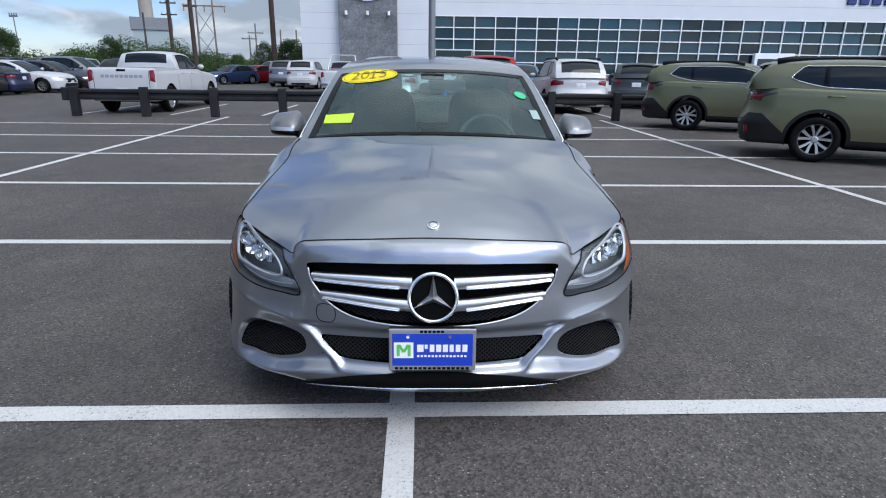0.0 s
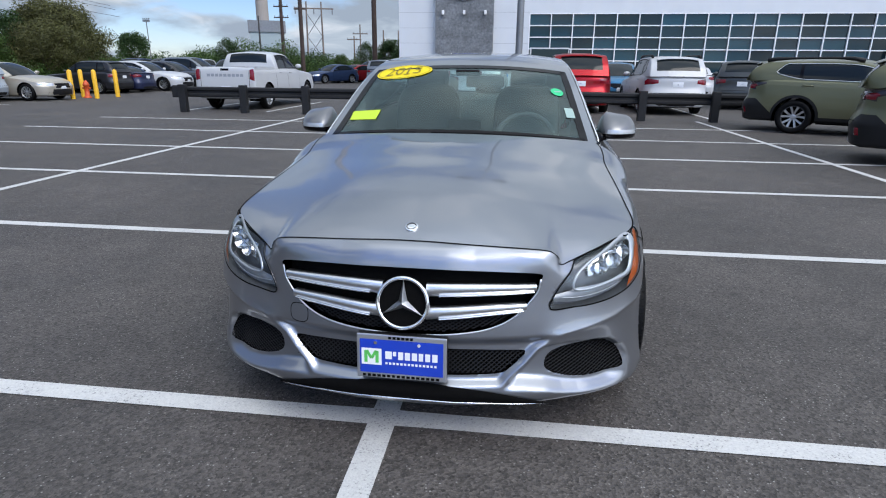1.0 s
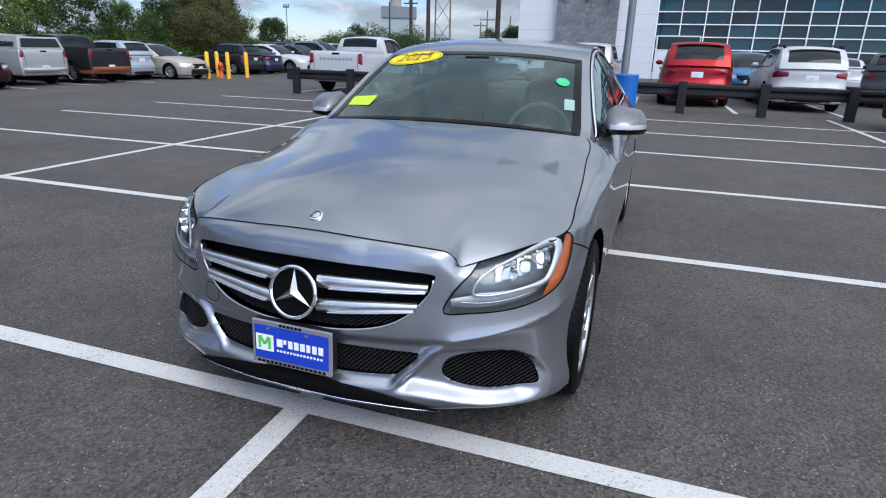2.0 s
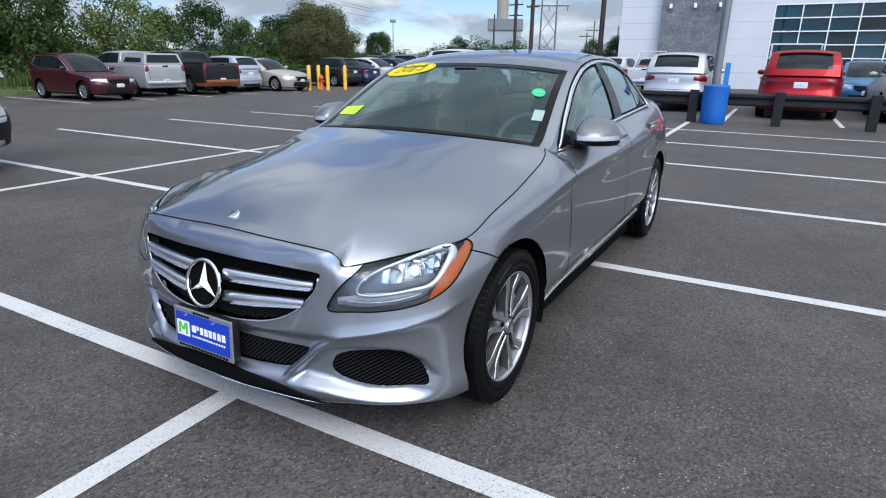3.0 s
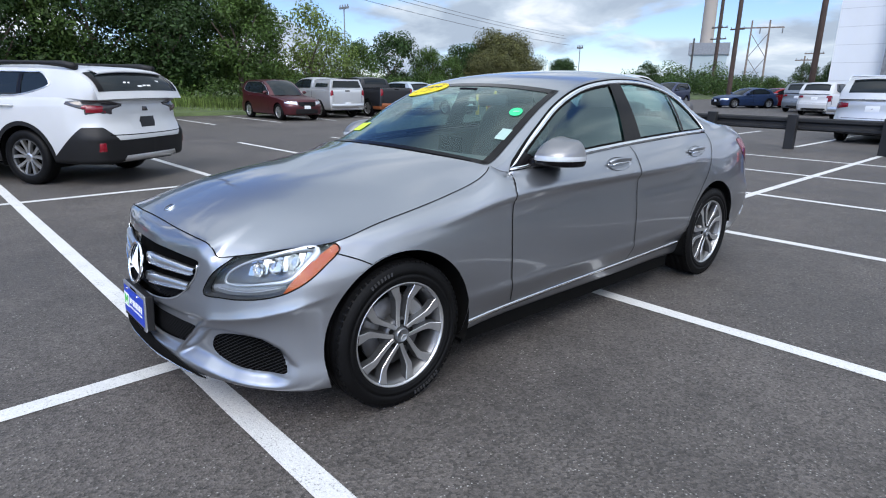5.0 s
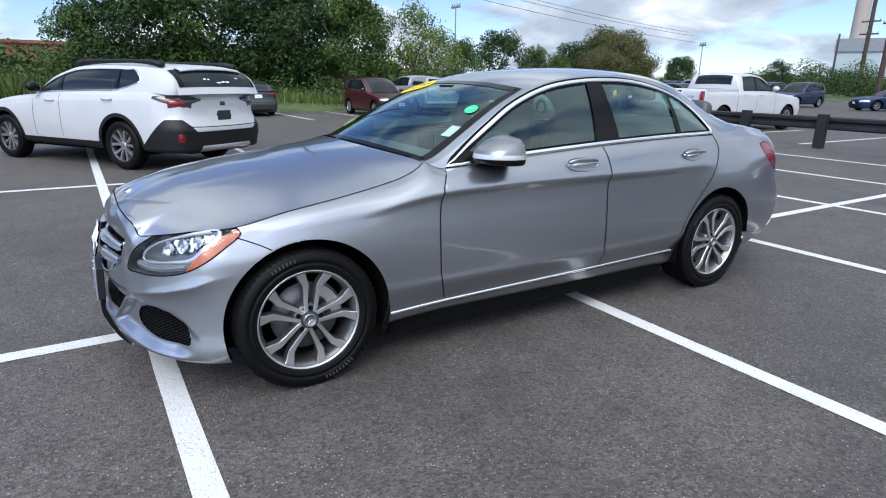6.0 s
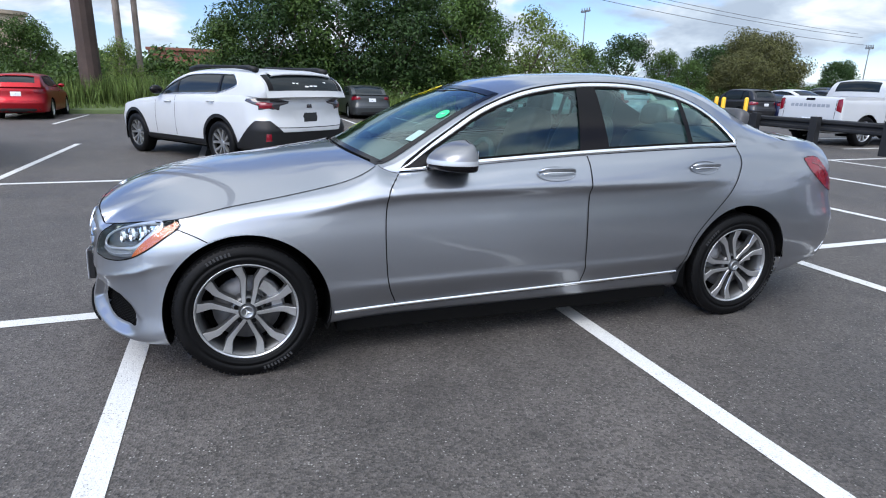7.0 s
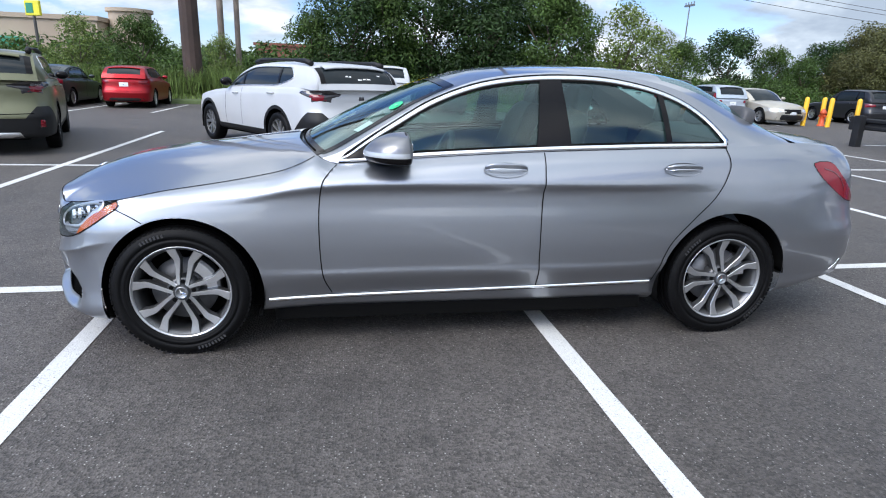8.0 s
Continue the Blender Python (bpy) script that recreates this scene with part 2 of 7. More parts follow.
M["amber"] = mat("amber_plastic", (0.36, 0.066, 0.003), 0.3, coat=0.35, grain=.12, grain_scale=70)
M["red_lens"] = mat("red_lens", (0.165, 0.002, 0.010), 0.22, coat=0.35, grain=0.1, grain_scale=60)
M["cloth"] = mat("dark_upholstery", (0.04, 0.04, 0.043), 0.7, wear=0.2, wear_scale=8, bump=0.2)
M["trim_inner"] = mat("interior_plastic", (0.08, 0.082, 0.082), 0.6, wear=0.15, wear_scale=6)
M["grey_cloth"] = mat("pale_headliner", (0.35, 0.35, 0.34), 0.9, grain=0.1)

# ---- building blocks ----
def link_mesh(name, me, material, parent=None, label=""):
    ob = new(name, me)
    for m in (material if isinstance(material, (list, tuple)) else [material]):
        me.materials.append(m)
    if parent is not None:
        ob.parent = parent
    if label:
        ob["label"] = label
    return ob


def part(name, bm, material, parent=None, label="", smooth=False):
    """Links a bmesh as one mesh object under a thing or a part."""
    me = bpy.data.meshes.new(name)
    if smooth:
        for f in bm.faces:
            f.smooth = True
    bm.to_mesh(me)
    bm.free()
    return link_mesh(name, me, material, parent, label)


def part_py(name, verts, faces, material, parent=None, label="", smooth=True):
    me = bpy.data.meshes.new(name)
    me.from_pydata([tuple(v) for v in verts], [], [tuple(f) for f in faces])
    if smooth:
        me.polygons.foreach_set("use_smooth", [True] * len(me.polygons))
    me.update()
    return link_mesh(name, me, material, parent, label)


def thing(name, label, category, at=None, group="", kind=""):
    ob = new(name)
    ob.empty_display_size = 0.1
    if at is not None:
        ob.matrix_basis = at
    return tagged(ob, label, category, group, kind)


def box(bm, x0, x1, y0, y1, z0, z1, bevel=0.0, m=None):
    r = bmesh.ops.create_cube(bm, size=1.0)
    for v in r["verts"]:
        v.co = Vector(((x0 + x1) / 2 + v.co.x * (x1 - x0), (y0 + y1) / 2 + v.co.y * (y1 - y0), (z0 + z1) / 2 + v.co.z * (z1 - z0)))
        if m is not None:
            v.co = m @ v.co
    if bevel:
        edges = list({e for v in r["verts"] for e in v.link_edges})
        bmesh.ops.bevel(bm, geom=edges, offset=bevel, segments=2, affect="EDGES", profile=0.5)


def box_bm(*a, **k):
    bm = bmesh.new()
    box(bm, *a, **k)
    return bm


def cyl(bm, p0, p1, r0, r1=None, seg=16, cap=True):
    p0, p1 = Vector(p0), Vector(p1)
    d = p1 - p0
    m = Matrix.Translation((p0 + p1) / 2) @ d.to_track_quat("Z", "Y").to_matrix().to_4x4()
    bmesh.ops.create_cone(bm, cap_ends=cap, segments=seg, radius1=r0, radius2=r0 if r1 is None else r1, depth=d.length, matrix=m)


def cyl_bm(*a, **k):
    bm = bmesh.new()
    cyl(bm, *a, **k)
    return bm


def grid_faces(nu, nv, close_u=False, base=0, flip=False):
    f = []
    for i in range(nu if close_u else nu - 1):
        for j in range(nv - 1):
            a, b = base + i * nv + j, base + ((i + 1) % nu) * nv + j
            q = (a, b, b + 1, a + 1)
            f.append(q[::-1] if flip else q)
    return f


def spline(pts, n, closed=False):
    """n points, evenly spread, along a smooth curve through pts."""
    p = np.array(pts, float)
    k = len(p)
    if closed:
        ext = np.vstack([p[-1], p, p[0], p[1]])
    else:
        ext = np.vstack([2 * p[0] - p[1], p, 2 * p[-1] - p[-2]])
    out = []
    for i in range(k if closed else k - 1):
        a, b, c, d = ext[i:i + 4]
        t = np.linspace(0, 1, 24, endpoint=False)[:, None]
        out.append(0.5 * (2 * b + (c - a) * t + (2 * a - 5 * b + 4 * c - d) * t ** 2 + (3 * b - a - 3 * c + d) * t ** 3))
    out = np.vstack(out + ([p[:1]] if closed else [p[-1:]]))
    s = np.concatenate([[0], np.cumsum(np.linalg.norm(np.diff(out, axis=0), axis=1))])
    q = np.linspace(0, s[-1], n + 1)[:-1] if closed else np.linspace(0, s[-1], n)
    return np.stack([np.interp(q, s, out[:, i]) for i in range(p.shape[1])], 1)


def tube(name, pts, radius, material, parent=None, label="", seg=8, closed=False):
    """A round bar along pts."""
    p = [Vector(q) for q in pts]
    n = len(p)
    verts = []
    ref = Vector((0.13, 0.31, 0.94))
    for i in range(n):
        a = p[(i - 1) % n] if closed or i else p[0]
        b = p[(i + 1) % n] if closed or i < n - 1 else p[-1]
        t = (b - a).normalized()
        s = t.cross(ref).normalized()
        u = s.cross(t)
        r = radius[i] if isinstance(radius, (list, tuple)) else radius
        verts += [p[i] + (s * math.cos(2 * math.pi * k / seg) + u * math.sin(2 * math.pi * k / seg)) * r for k in range(seg)]
    faces = []
    for i in range(n if closed else n - 1):
        for k in range(seg):
            a, b = i * seg, ((i + 1) % n) * seg
            faces.append((a + k, a + (k + 1) % seg, b + (k + 1) % seg, b + k))
    if not closed:
        faces += [tuple(range(seg))[::-1], tuple((n - 1) * seg + k for k in range(seg))]
    return part_py(name, verts, faces, material, parent, label)


def lathe(profile, seg=48, axis="x"):
    """Verts and faces of a turned form; profile: (distance along the axis, radius)."""
    verts, n = [], len(profile)
    for k in range(seg):
        a = 2 * math.pi * k / seg
        for d, r in profile:
            verts.append((d, r * math.cos(a), r * math.sin(a)) if axis == "x" else (r * math.cos(a), r * math.sin(a), d))
    return verts, grid_faces(seg, n, close_u=True)


# ---- ground and parking stripes ----
LOT = radians(0.99)        # the lot lies turned a little against the parked car
LC, LS = math.cos(LOT), math.sin(LOT)
ROW0, ROW, COL0, COL = -0.565, 2.445, -0.135, 5.14


def lot(c, r, z=0.0):
    """World place of a point given across (c) and along (r) the lot."""
    return Vector((c * LC - r * LS, c * LS + r * LC, z))


def lot_pose(c, r, z=0.0, turn=0.0):
    p = lot(c, r, z)
    return pose(p.x, p.y, p.z, 0, 0, math.degrees(LOT) + turn)


bm = bmesh.new()
xs = [-2500, -300, -60, -30, -16, -8, -4, -2, 0, 2, 4, 8, 16, 30, 60, 300, 2500]
rows_v = [[bm.verts.new((x, y, 0)) for y in xs] for x in xs]
for i in range(len(xs) - 1):
    for j in range(len(xs) - 1):
        bm.faces.new((rows_v[i][j], rows_v[i + 1][j], rows_v[i + 1][j + 1], rows_v[i][j + 1]))
ground = part("ground", bm, M["asphalt"])
tagged(ground, "dark grey asphalt of a car park", "ground", kind="structure")


def stripe(c0, r0, c1, r1, width=0.105):
    """A painted line, slightly raised, from one place of the lot to another."""
    a, b = Vector((c0, r0, 0)), Vector((c1, r1, 0))
    d = (b - a).normalized()
    s = Vector((-d.y, d.x, 0)) * width / 2
    n = max(2, int((b - a).length / 0.25))
    bm = bmesh.new()
    prev = None
    for i in range(n + 1):
        p = a.lerp(b, i / n)
        w = 1 + 0.05 * noise.noise(p * 3.1)
        pair = [bm.verts.new(lot(p.x + s.x * w, p.y + s.y * w, 0.004)), bm.verts.new(lot(p.x - s.x * w, p.y - s.y * w, 0.004))]
        if prev:
            bm.faces.new((prev[0], prev[1], pair[1], pair[0]))
        prev = pair
    ob = part("stripe", bm, M["stripe"])
    return tagged(ob, "white painted parking line on dark asphalt", "line", "parking stripes", "structure")


for k in range(-3, 6):
    for j in (-2, -1, 0, 1):
        stripe(COL0 + j * COL + 0.053, ROW0 + k * ROW, COL0 + (j + 1) * COL - 0.053, ROW0 + k * ROW)
for r_ in (-12.0, -9.6, -7.15, -4.8, -2.4, -.05, 2.3, 3.9, 6.15, 8.42, 10.6, 12.85, 15.1, 17.4):
    stripe(-20.9, r_, -16.1, r_)
for k in range(8):
    stripe(-9.55 + 2.53 * k, 14.35, -9.55 + 2.53 * k, 19.4)
for j in (-1, 0, 1):
    stripe(COL0 + j * COL, ROW0 - 3.2 * ROW, COL0 + j * COL, ROW0 + 5.9 * ROW)

# ---- the grey saloon ----
from mathutils.bvhtree import BVHTree

PLAN = spline([(0, -.787), (.07, -.7862), (.2, -.778), (.4, -.737), (.55, -.68), (.67, -.615), (.77, -.52), (.832, -.42), (.868, -.32), (.89, -.2), (.90, -.05),
               (.902, .15), (.902, .5), (.906, 1.0), (.908, 1.6), (.906, 2.2), (.903, 2.6), (.90, 2.9), (.885, 3.2), (.855, 3.45), (.80, 3.65), (.70, 3.77),
               (.55, 3.845), (.3, 3.888), (0, 3.90)], 1601)
PLAN = PLAN[np.unique(np.concatenate([np.arange(0, 440, 2), np.arange(440, 1601, 4), [1600]]))]
# upper edge of the side: shut line of the bonnet, along the lamp, the bonnet's flank, the waistline, the boot's edge
EDGE = spline([(0, -.66, .772), (.08, -.6598, .7712), (.22, -.657, .766), (.38, -.645, .759), (.45, -.634, .753), (.49, -.624, .744), (.511, -.615, .724), (.521, -.607, .697), (.60, -.52, .708), (.70, -.42, .732), (.805, -.27, .757),
               (.803, -.05, .802), (.79, .21, .843), (.772, .44, .886), (.772, .54, .918), (.763, .60, .946), (.742, .642, .966), (.753, .668, .953), (.770, .72, .935), (.783, .80, .938), (.79, .88, .945), (.797, 1.12, .966), (.80, 1.5, .99),
               (.798, 1.8, 1.006), (.79, 2.4, 1.028), (.772, 2.82, 1.038), (.74, 3.08, 1.052), (.70, 3.28, 1.062), (.665, 3.45, 1.05), (.625, 3.58, 1.035),
               (.54, 3.68, 1.033), (.3, 3.745, 1.045), (0, 3.762, 1.05)], 1201)
# upright profiles: (inset from the plan outline, height), from the underside up to just below the edge
NOSE = [(.16, .178), (.045, .195), (.010, .238), (.020, .33), (.028, .42), (.036, .50), (.046, .58), (.058, .65), (.071, .70), (.082, .73), (.101, .755)]
CORNER = [(.12, .172), (.022, .186), (-.012, .215), (.004, .33), (.012, .42), (.012, .50), (.014, .57), (.02, .63), (.034, .675), (.048, .71), (.062, .735)]
FENDER = [(.12, .18), (.05, .21), (.03, .28), (.012, .38), (.008, .45), (.003, .55), (.006, .63), (.013, .69), (.022, .735), (.035, .775), (.070, .803)]
FLANK = [(.15, .185), (.090, .222), (.054, .288), (.005, .388), (.004, .44), (.002, .55), (.005, .66), (.013, .752), (.0135, .808), (.002, .852), (.05, .90)]
DOOR = [(.15, .185), (.090, .226), (.058, .300), (.005, .396), (.003, .45), (.001, .55), (.007, .66), (.0175, .757), (.0185, .816), (.001, .861), (.048, .915)]
DOOR_REAR = [(.15, .185), (.090, .23), (.056, .305), (.006, .405), (.003, .45), (.001, .55), (.006, .66), (.015, .757), (.016, .816), (.006, .861), (.048, .915)]
QUARTER = [(.12, .19), (.05, .23), (.03, .33), (.010, .45), (.004, .52), (.0, .58), (.005, .66), (.015, .74), (.029, .81), (.049, .88), (.092, .965)]
TAIL = [(.14, .285), (.05, .305), (.03, .345), (.005, .43), (.0, .505), (.002, .58), (.022, .65), (.042, .74), (.055, .83), (.07, .91), (.10, .99)]
PROFILES = [(-.787, NOSE), (-.66, NOSE), (-.42, CORNER), (-.2, CORNER), (.0, FENDER), (.24, FENDER), (.62, FLANK), (1.1, DOOR), (1.8, DOOR), (2.35, DOOR_REAR),
            (2.8, QUARTER), (3.2, QUARTER), (3.6, TAIL), (3.9, TAIL)]


def sstep(a, b, v):
    t = np.clip((v - a) / (b - a), 0, 1)
    return t * t * (3 - 2 * t)


def upright(col, n=120):
    """Smooth column through the knots of a profile."""
    p = np.array(col)
    return spline(p, n)


def body_grid():
    tang = np.gradient(PLAN, axis=0)
    tang /= np.linalg.norm(tang, axis=1)[:, None]
    inward = np.stack([-tang[:, 1], tang[:, 0]], 1)
    ys = [a for a, _ in PROFILES]
    table = np.array([b for _, b in PROFILES])
    cols = []
    # match outline and edge: both parted at the corners of lamp and tail
    def along(c, marks):
        s = np.concatenate([[0], np.cumsum(np.linalg.norm(np.diff(c, axis=0), axis=1))])
        ks = [int(np.argmin(np.linalg.norm(c - np.array(m), axis=1))) for m in marks]
        return s, [0.0] + [s[k] for k in ks] + [s[-1]]
    sp, mp = along(PLAN, [(.55, -.68), (.88, -.26), (.903, .62), (.906, 1.1), (.901, 2.82), (.80, 3.65)])
    se, me = along(EDGE, [(.521, -.607, .697), (.805, -.27, .757), (.742, .642, .966), (.797, 1.12, .966), (.772, 2.82, 1.038), (.60, 3.62, 1.033)])
    for i, p in enumerate(PLAN):
        e_s = np.interp(sp[i], mp, me)
        e = np.array([np.interp(e_s, se, EDGE[:, k]) for k in range(3)])
        # profiles run softly into one another
        yy = p[1] + np.linspace(-.16, .16, 9) * float(sstep(-.45, -.1, p[1]))
        prof = np.stack([[np.interp(yy, ys, table[:, k, c]).mean() for c in (0, 1)] for k in range(table.shape[1])])
        knots = [(p[0] + inward[i, 0] * d, p[1] + inward[i, 1] * d, z) for d, z in prof]
        # below the bonnet the upper knots close up under its edge
        if p[1] < -.15:
            zl = knots[-1][2]
            want = min(zl, e[2] - .014)
            wgt = float(sstep(-.15, -.30, p[1])) if p[1] > -.30 else 1.0
            knots = [(a, b, z if z < .6 else z + wgt * ((.6 + (z - .6) * (want - .6) / (zl - .6)) - z)) for a, b, z in knots]
            ins = [d for d, _ in prof]
            d6 = float(np.interp(.6, [z for _, z in prof], ins))
            d_e = max(d6 + .012, float((e[:2] - p) @ inward[i]) - .012)
            if d_e < ins[-1]:
                fixed = [d if z < .6 else d + wgt * (d6 + (d - d6) * (d_e - d6) / (ins[-1] - d6) - d) for d, z in prof]
                knots = [(p[0] + inward[i, 0] * d, p[1] + inward[i, 1] * d, k_[2]) for d, k_ in zip(fixed, knots)]
        last = knots[-1]
        if i in (0, len(PLAN) - 1):
            knots = [(0, k[1], k[2]) for k in knots]
        top = np.array(last)
        # keep the last knot part of the way between the crease and the edge
        k9 = np.array(knots[-2])
        mid = k9 * 0.45 + e * 0.55
        bulge = np.array([0, 0, 0.16 * np.linalg.norm(e - k9)])
        if p[1] > -.30:
            knots[-1] = tuple(mid + bulge * 0.3 + (k9 - e) * np.array([0.10, 0.10, 0]))
        knots.append(tuple(e))
        cols.append(upright(knots))
    g = np.array(cols)
    x, y, z = g[..., 0], g[..., 1], g[..., 2]
    # sculpted bumper: a sunk middle and deep corner intakes part along two slanting ridges; a crease runs out below each lamp
    ridge = np.interp(z, [.26, .314, .364, .417, .453, .48], [.325, .366, .418, .462, .515, .60])
    m1 = sstep(.0, .026, ridge - x) * sstep(.280, .304, z) * (1 - sstep(.425, .462, z))
    brow = np.interp(x, [.40, .46, .50, .57, .67, .72, .77, .80, .84], [.40, .412, .420, .426, .420, .407, .372, .325, .28])
    sill = np.interp(x, [.36, .42, .50, .56, .62, .70, .80], [.298, .294, .280, .262, .250, .243, .241])
    m2 = sstep(-.004, .020, brow - z) * sstep(-.034, .014, z - sill) * sstep(0, .045, x - ridge) * (1 - sstep(.735, .825, x))
    fold = np.interp(x, [.46, .52, .62, .72, .80, .86], [.448, .456, .474, .496, .525, .57])
    out_ = np.exp(-np.abs(z - fold) / np.where(z > fold, .045, .020)) * sstep(.44, .54, x) * (1 - sstep(.80, .875, x))
    wrap = np.exp(-np.abs(y + .36) / .045) * sstep(.20, .26, z) * (1 - sstep(.40, .52, z)) * (x > .6)
    amt = (m1 * .024 + m2 * .040 - out_ * .013 - wrap * .006) * (y < -.22)
    g[..., 0] += inward[:, None, 0] * amt
    g[..., 1] += inward[:, None, 1] * amt
    g[0, :, 0] = 0
    g[-1, :, 0] = 0
    return g


BODY = body_grid()                                   # one half: outline x height x 3
full = np.concatenate([BODY[:0:-1] * np.array([-1, 1, 1]), BODY[:-1]])
NU, NV = full.shape[:2]
BV = full.reshape(-1, 3).copy()
BF = np.array(grid_faces(NU, NV, close_u=True))
SKIN = BVHTree.FromPolygons([Vector(v) for v in BV], [tuple(f) for f in BF])


def on_side(y, z, side=1, out=0.0):
    """Point and outward normal of the skin, seen square from the side."""
    hit, nrm, _, _ = SKIN.ray_cast(Vector((side * 3, y, z)), Vector((-side, 0, 0)))
    if hit is None:
        hit, nrm, _, _ = SKIN.find_nearest(Vector((side * 0.9, y, z)))
    if nrm.x * side < 0:
        nrm = -nrm
    return hit + nrm * out, nrm


def on_front(x, z, out=0.0, way=(0, 1, 0), start=-3.0):
    hit, nrm, _, _ = SKIN.ray_cast(Vector((x, start, z)), Vector(way))
    if hit is None:
        hit, nrm, _, _ = SKIN.find_nearest(Vector((x, -0.7, z)))
    if nrm.y > 0:
        nrm = -nrm
    return hit + nrm * out, nrm


def inside_poly(p, poly):
    x, y = p[:, 0], p[:, 1]
    res = np.zeros(len(p), bool)
    j = len(poly) - 1
    for i in range(len(poly)):
        xi, yi, xj, yj = *poly[i], *poly[j]
        c = ((yi > y) != (yj > y)) & (x < (xj - xi) * (y - yi) / (yj - yi + 1e-12) + xi)
        res ^= c
        j = i
    return res


def nearest_on(p, poly, closed=True):
    a = np.array(poly)
    b = np.roll(a, -1, axis=0)
    if not closed:
        a, b = a[:-1], b[:-1]
    d = b - a
    t = np.clip(((p[:, None] - a) * d).sum(2) / ((d * d).sum(1) + 1e-12), 0, 1)
    q = a + t[..., None] * d
    k = np.argmin(((q - p[:, None]) ** 2).sum(2), axis=1)
    return q[np.arange(len(p)), k]


UNIT = np.eye(3)


def carve(V, F, poly, axes, where, frame2=None):
    """Splits the faces F at an outline drawn in the plane of two axes; the border is drawn onto the outline. Returns (outside, inside)."""
    A, B = (UNIT[axes[0]], UNIT[axes[1]]) if frame2 is None else (np.array(frame2[0]), np.array(frame2[1]))
    cen = V[F].mean(1)
    ok = where(cen)
    ins = np.zeros(len(F), bool)
    ins[ok] = inside_poly(np.stack([cen[ok] @ A, cen[ok] @ B], 1), poly)
    vi, vo = np.unique(F[ins]), np.unique(F[~ins])
    border = np.intersect1d(vi, vo)
    if len(border):
        flat = np.stack([V[border] @ A, V[border] @ B], 1)
        move = nearest_on(flat, poly) - flat
        V[border] += move[:, :1] * A + move[:, 1:] * B
    return F[~ins], F[ins]


def mesh_of(name, V, F, material, parent, label=""):
    idx, inv = np.unique(F, return_inverse=True)
    return part_py(name, V[idx], inv.reshape(F.shape), material, parent, label)


def smooth_poly(pts, n=120):
    return spline(pts, n, closed=True)


def mirror_x(pts):
    return [(-x, z) for x, z in pts][::-1]


car = thing("saloon_car", "clean grey metallic saloon with a yellow year sticker on its windscreen", "car")

# wheel arches, doors, bumpers, openings of the nose
ARCH_R = 0.372
GRILLE = [(-.44, .680), (-.2, .691), (0, .693), (.2, .691), (.44, .680), (.455, .652), (.435, .60), (.375, .535), (.285, .492), (.15, .472), (0, .466), (-.15, .472),
          (-.285, .492), (-.375, .535), (-.435, .60), (-.455, .652)]
INTAKE = [(.484, .335), (.497, .372), (.54, .391), (.61, .399), (.68, .394), (.725, .376), (.760, .338), (.783, .288), (.780, .270), (.745, .265), (.69, .264), (.62, .270), (.55, .285), (.50, .308)]
LOWGRILLE = [(-.416, .400), (-.36, .405), (-.2, .410), (0, .412), (.2, .410), (.36, .405), (.416, .400), (.400, .374), (.362, .338), (.330, .320), (.2, .315), (0, .314), (-.2, .315), (-.330, .320), (-.362, .338), (-.400, .374)]
FRONT_DOOR = [(.755, .95), (.70, .895), (.668, .845), (.652, .72), (.652, .55), (.665, .40), (.70, .295), (1.2, .297), (1.766, .31), (1.757, .5), (1.755, .7), (1.762, .88),
              (1.775, 1.03), (1.3, 1.03)]
REAR_DOOR = [(1.775, 1.06), (1.762, .88), (1.755, .7), (1.757, .5), (1.766, .31), (2.1, .32), (2.42, .335), (2.435, .38), (2.46, .48), (2.50, .56), (2.60, .67), (2.72, .79),
             (2.80, .92), (2.81, .99), (2.80, 1.06)]


def densify(pts, n=160):
    p = np.array(pts + pts[:1], float)
    s = np.concatenate([[0], np.cumsum(np.linalg.norm(np.diff(p, axis=0), axis=1))])
    q = np.linspace(0, s[-1], n, endpoint=False)
    return np.stack([np.interp(q, s, p[:, 0]), np.interp(q, s, p[:, 1])], 1)


F = BF
panels = []
for cy in (0.01, 2.835):
    circle = [(cy + (ARCH_R if cy < 1 else .384) * math.cos(a), .318 + (ARCH_R if cy < 1 else .384) * math.sin(a)) for a in np.linspace(0, 2 * math.pi, 90, endpoint=False)]
    for side in (1, -1):
        F, _ = carve(BV, F, circle, [1, 2], lambda c, s=side: c[:, 0] * s > 0.5)
F, _ = carve(BV, F, smooth_poly(GRILLE, 140), [0, 2], lambda c: c[:, 1] < -.4)
F, _ = carve(BV, F, smooth_poly(LOWGRILLE, 140), [0, 2], lambda c: c[:, 1] < -.4)
F, _ = carve(BV, F, smooth_poly(INTAKE), [0, 2], lambda c: (c[:, 1] < -.3) & (c[:, 0] > 0))
F, _ = carve(BV, F, smooth_poly(mirror_x(INTAKE)), [0, 2], lambda c: (c[:, 1] < -.3) & (c[:, 0] < 0))
for side in (1, -1):
    F, door = carve(BV, F, densify(FRONT_DOOR), [1, 2], lambda c, s=side: c[:, 0] * s > 0.5)
    panels.append(("front_door", door))
    F, door = carve(BV, F, densify(REAR_DOOR), [1, 2], lambda c, s=side: c[:, 0] * s > 0.5)
    panels.append(("rear_door", door))
LAMP = [(-.025, .552), (.06, .552), (.139, .556), (.235, .567), (.324, .59), (.40, .632), (.458, .690), (.484, .722), (.486, .740), (.470, .754), (.43, .775), (.33, .77), (.17, .75), (.125, .732), (.096, .698), (.032, .65), (-.010, .60)]
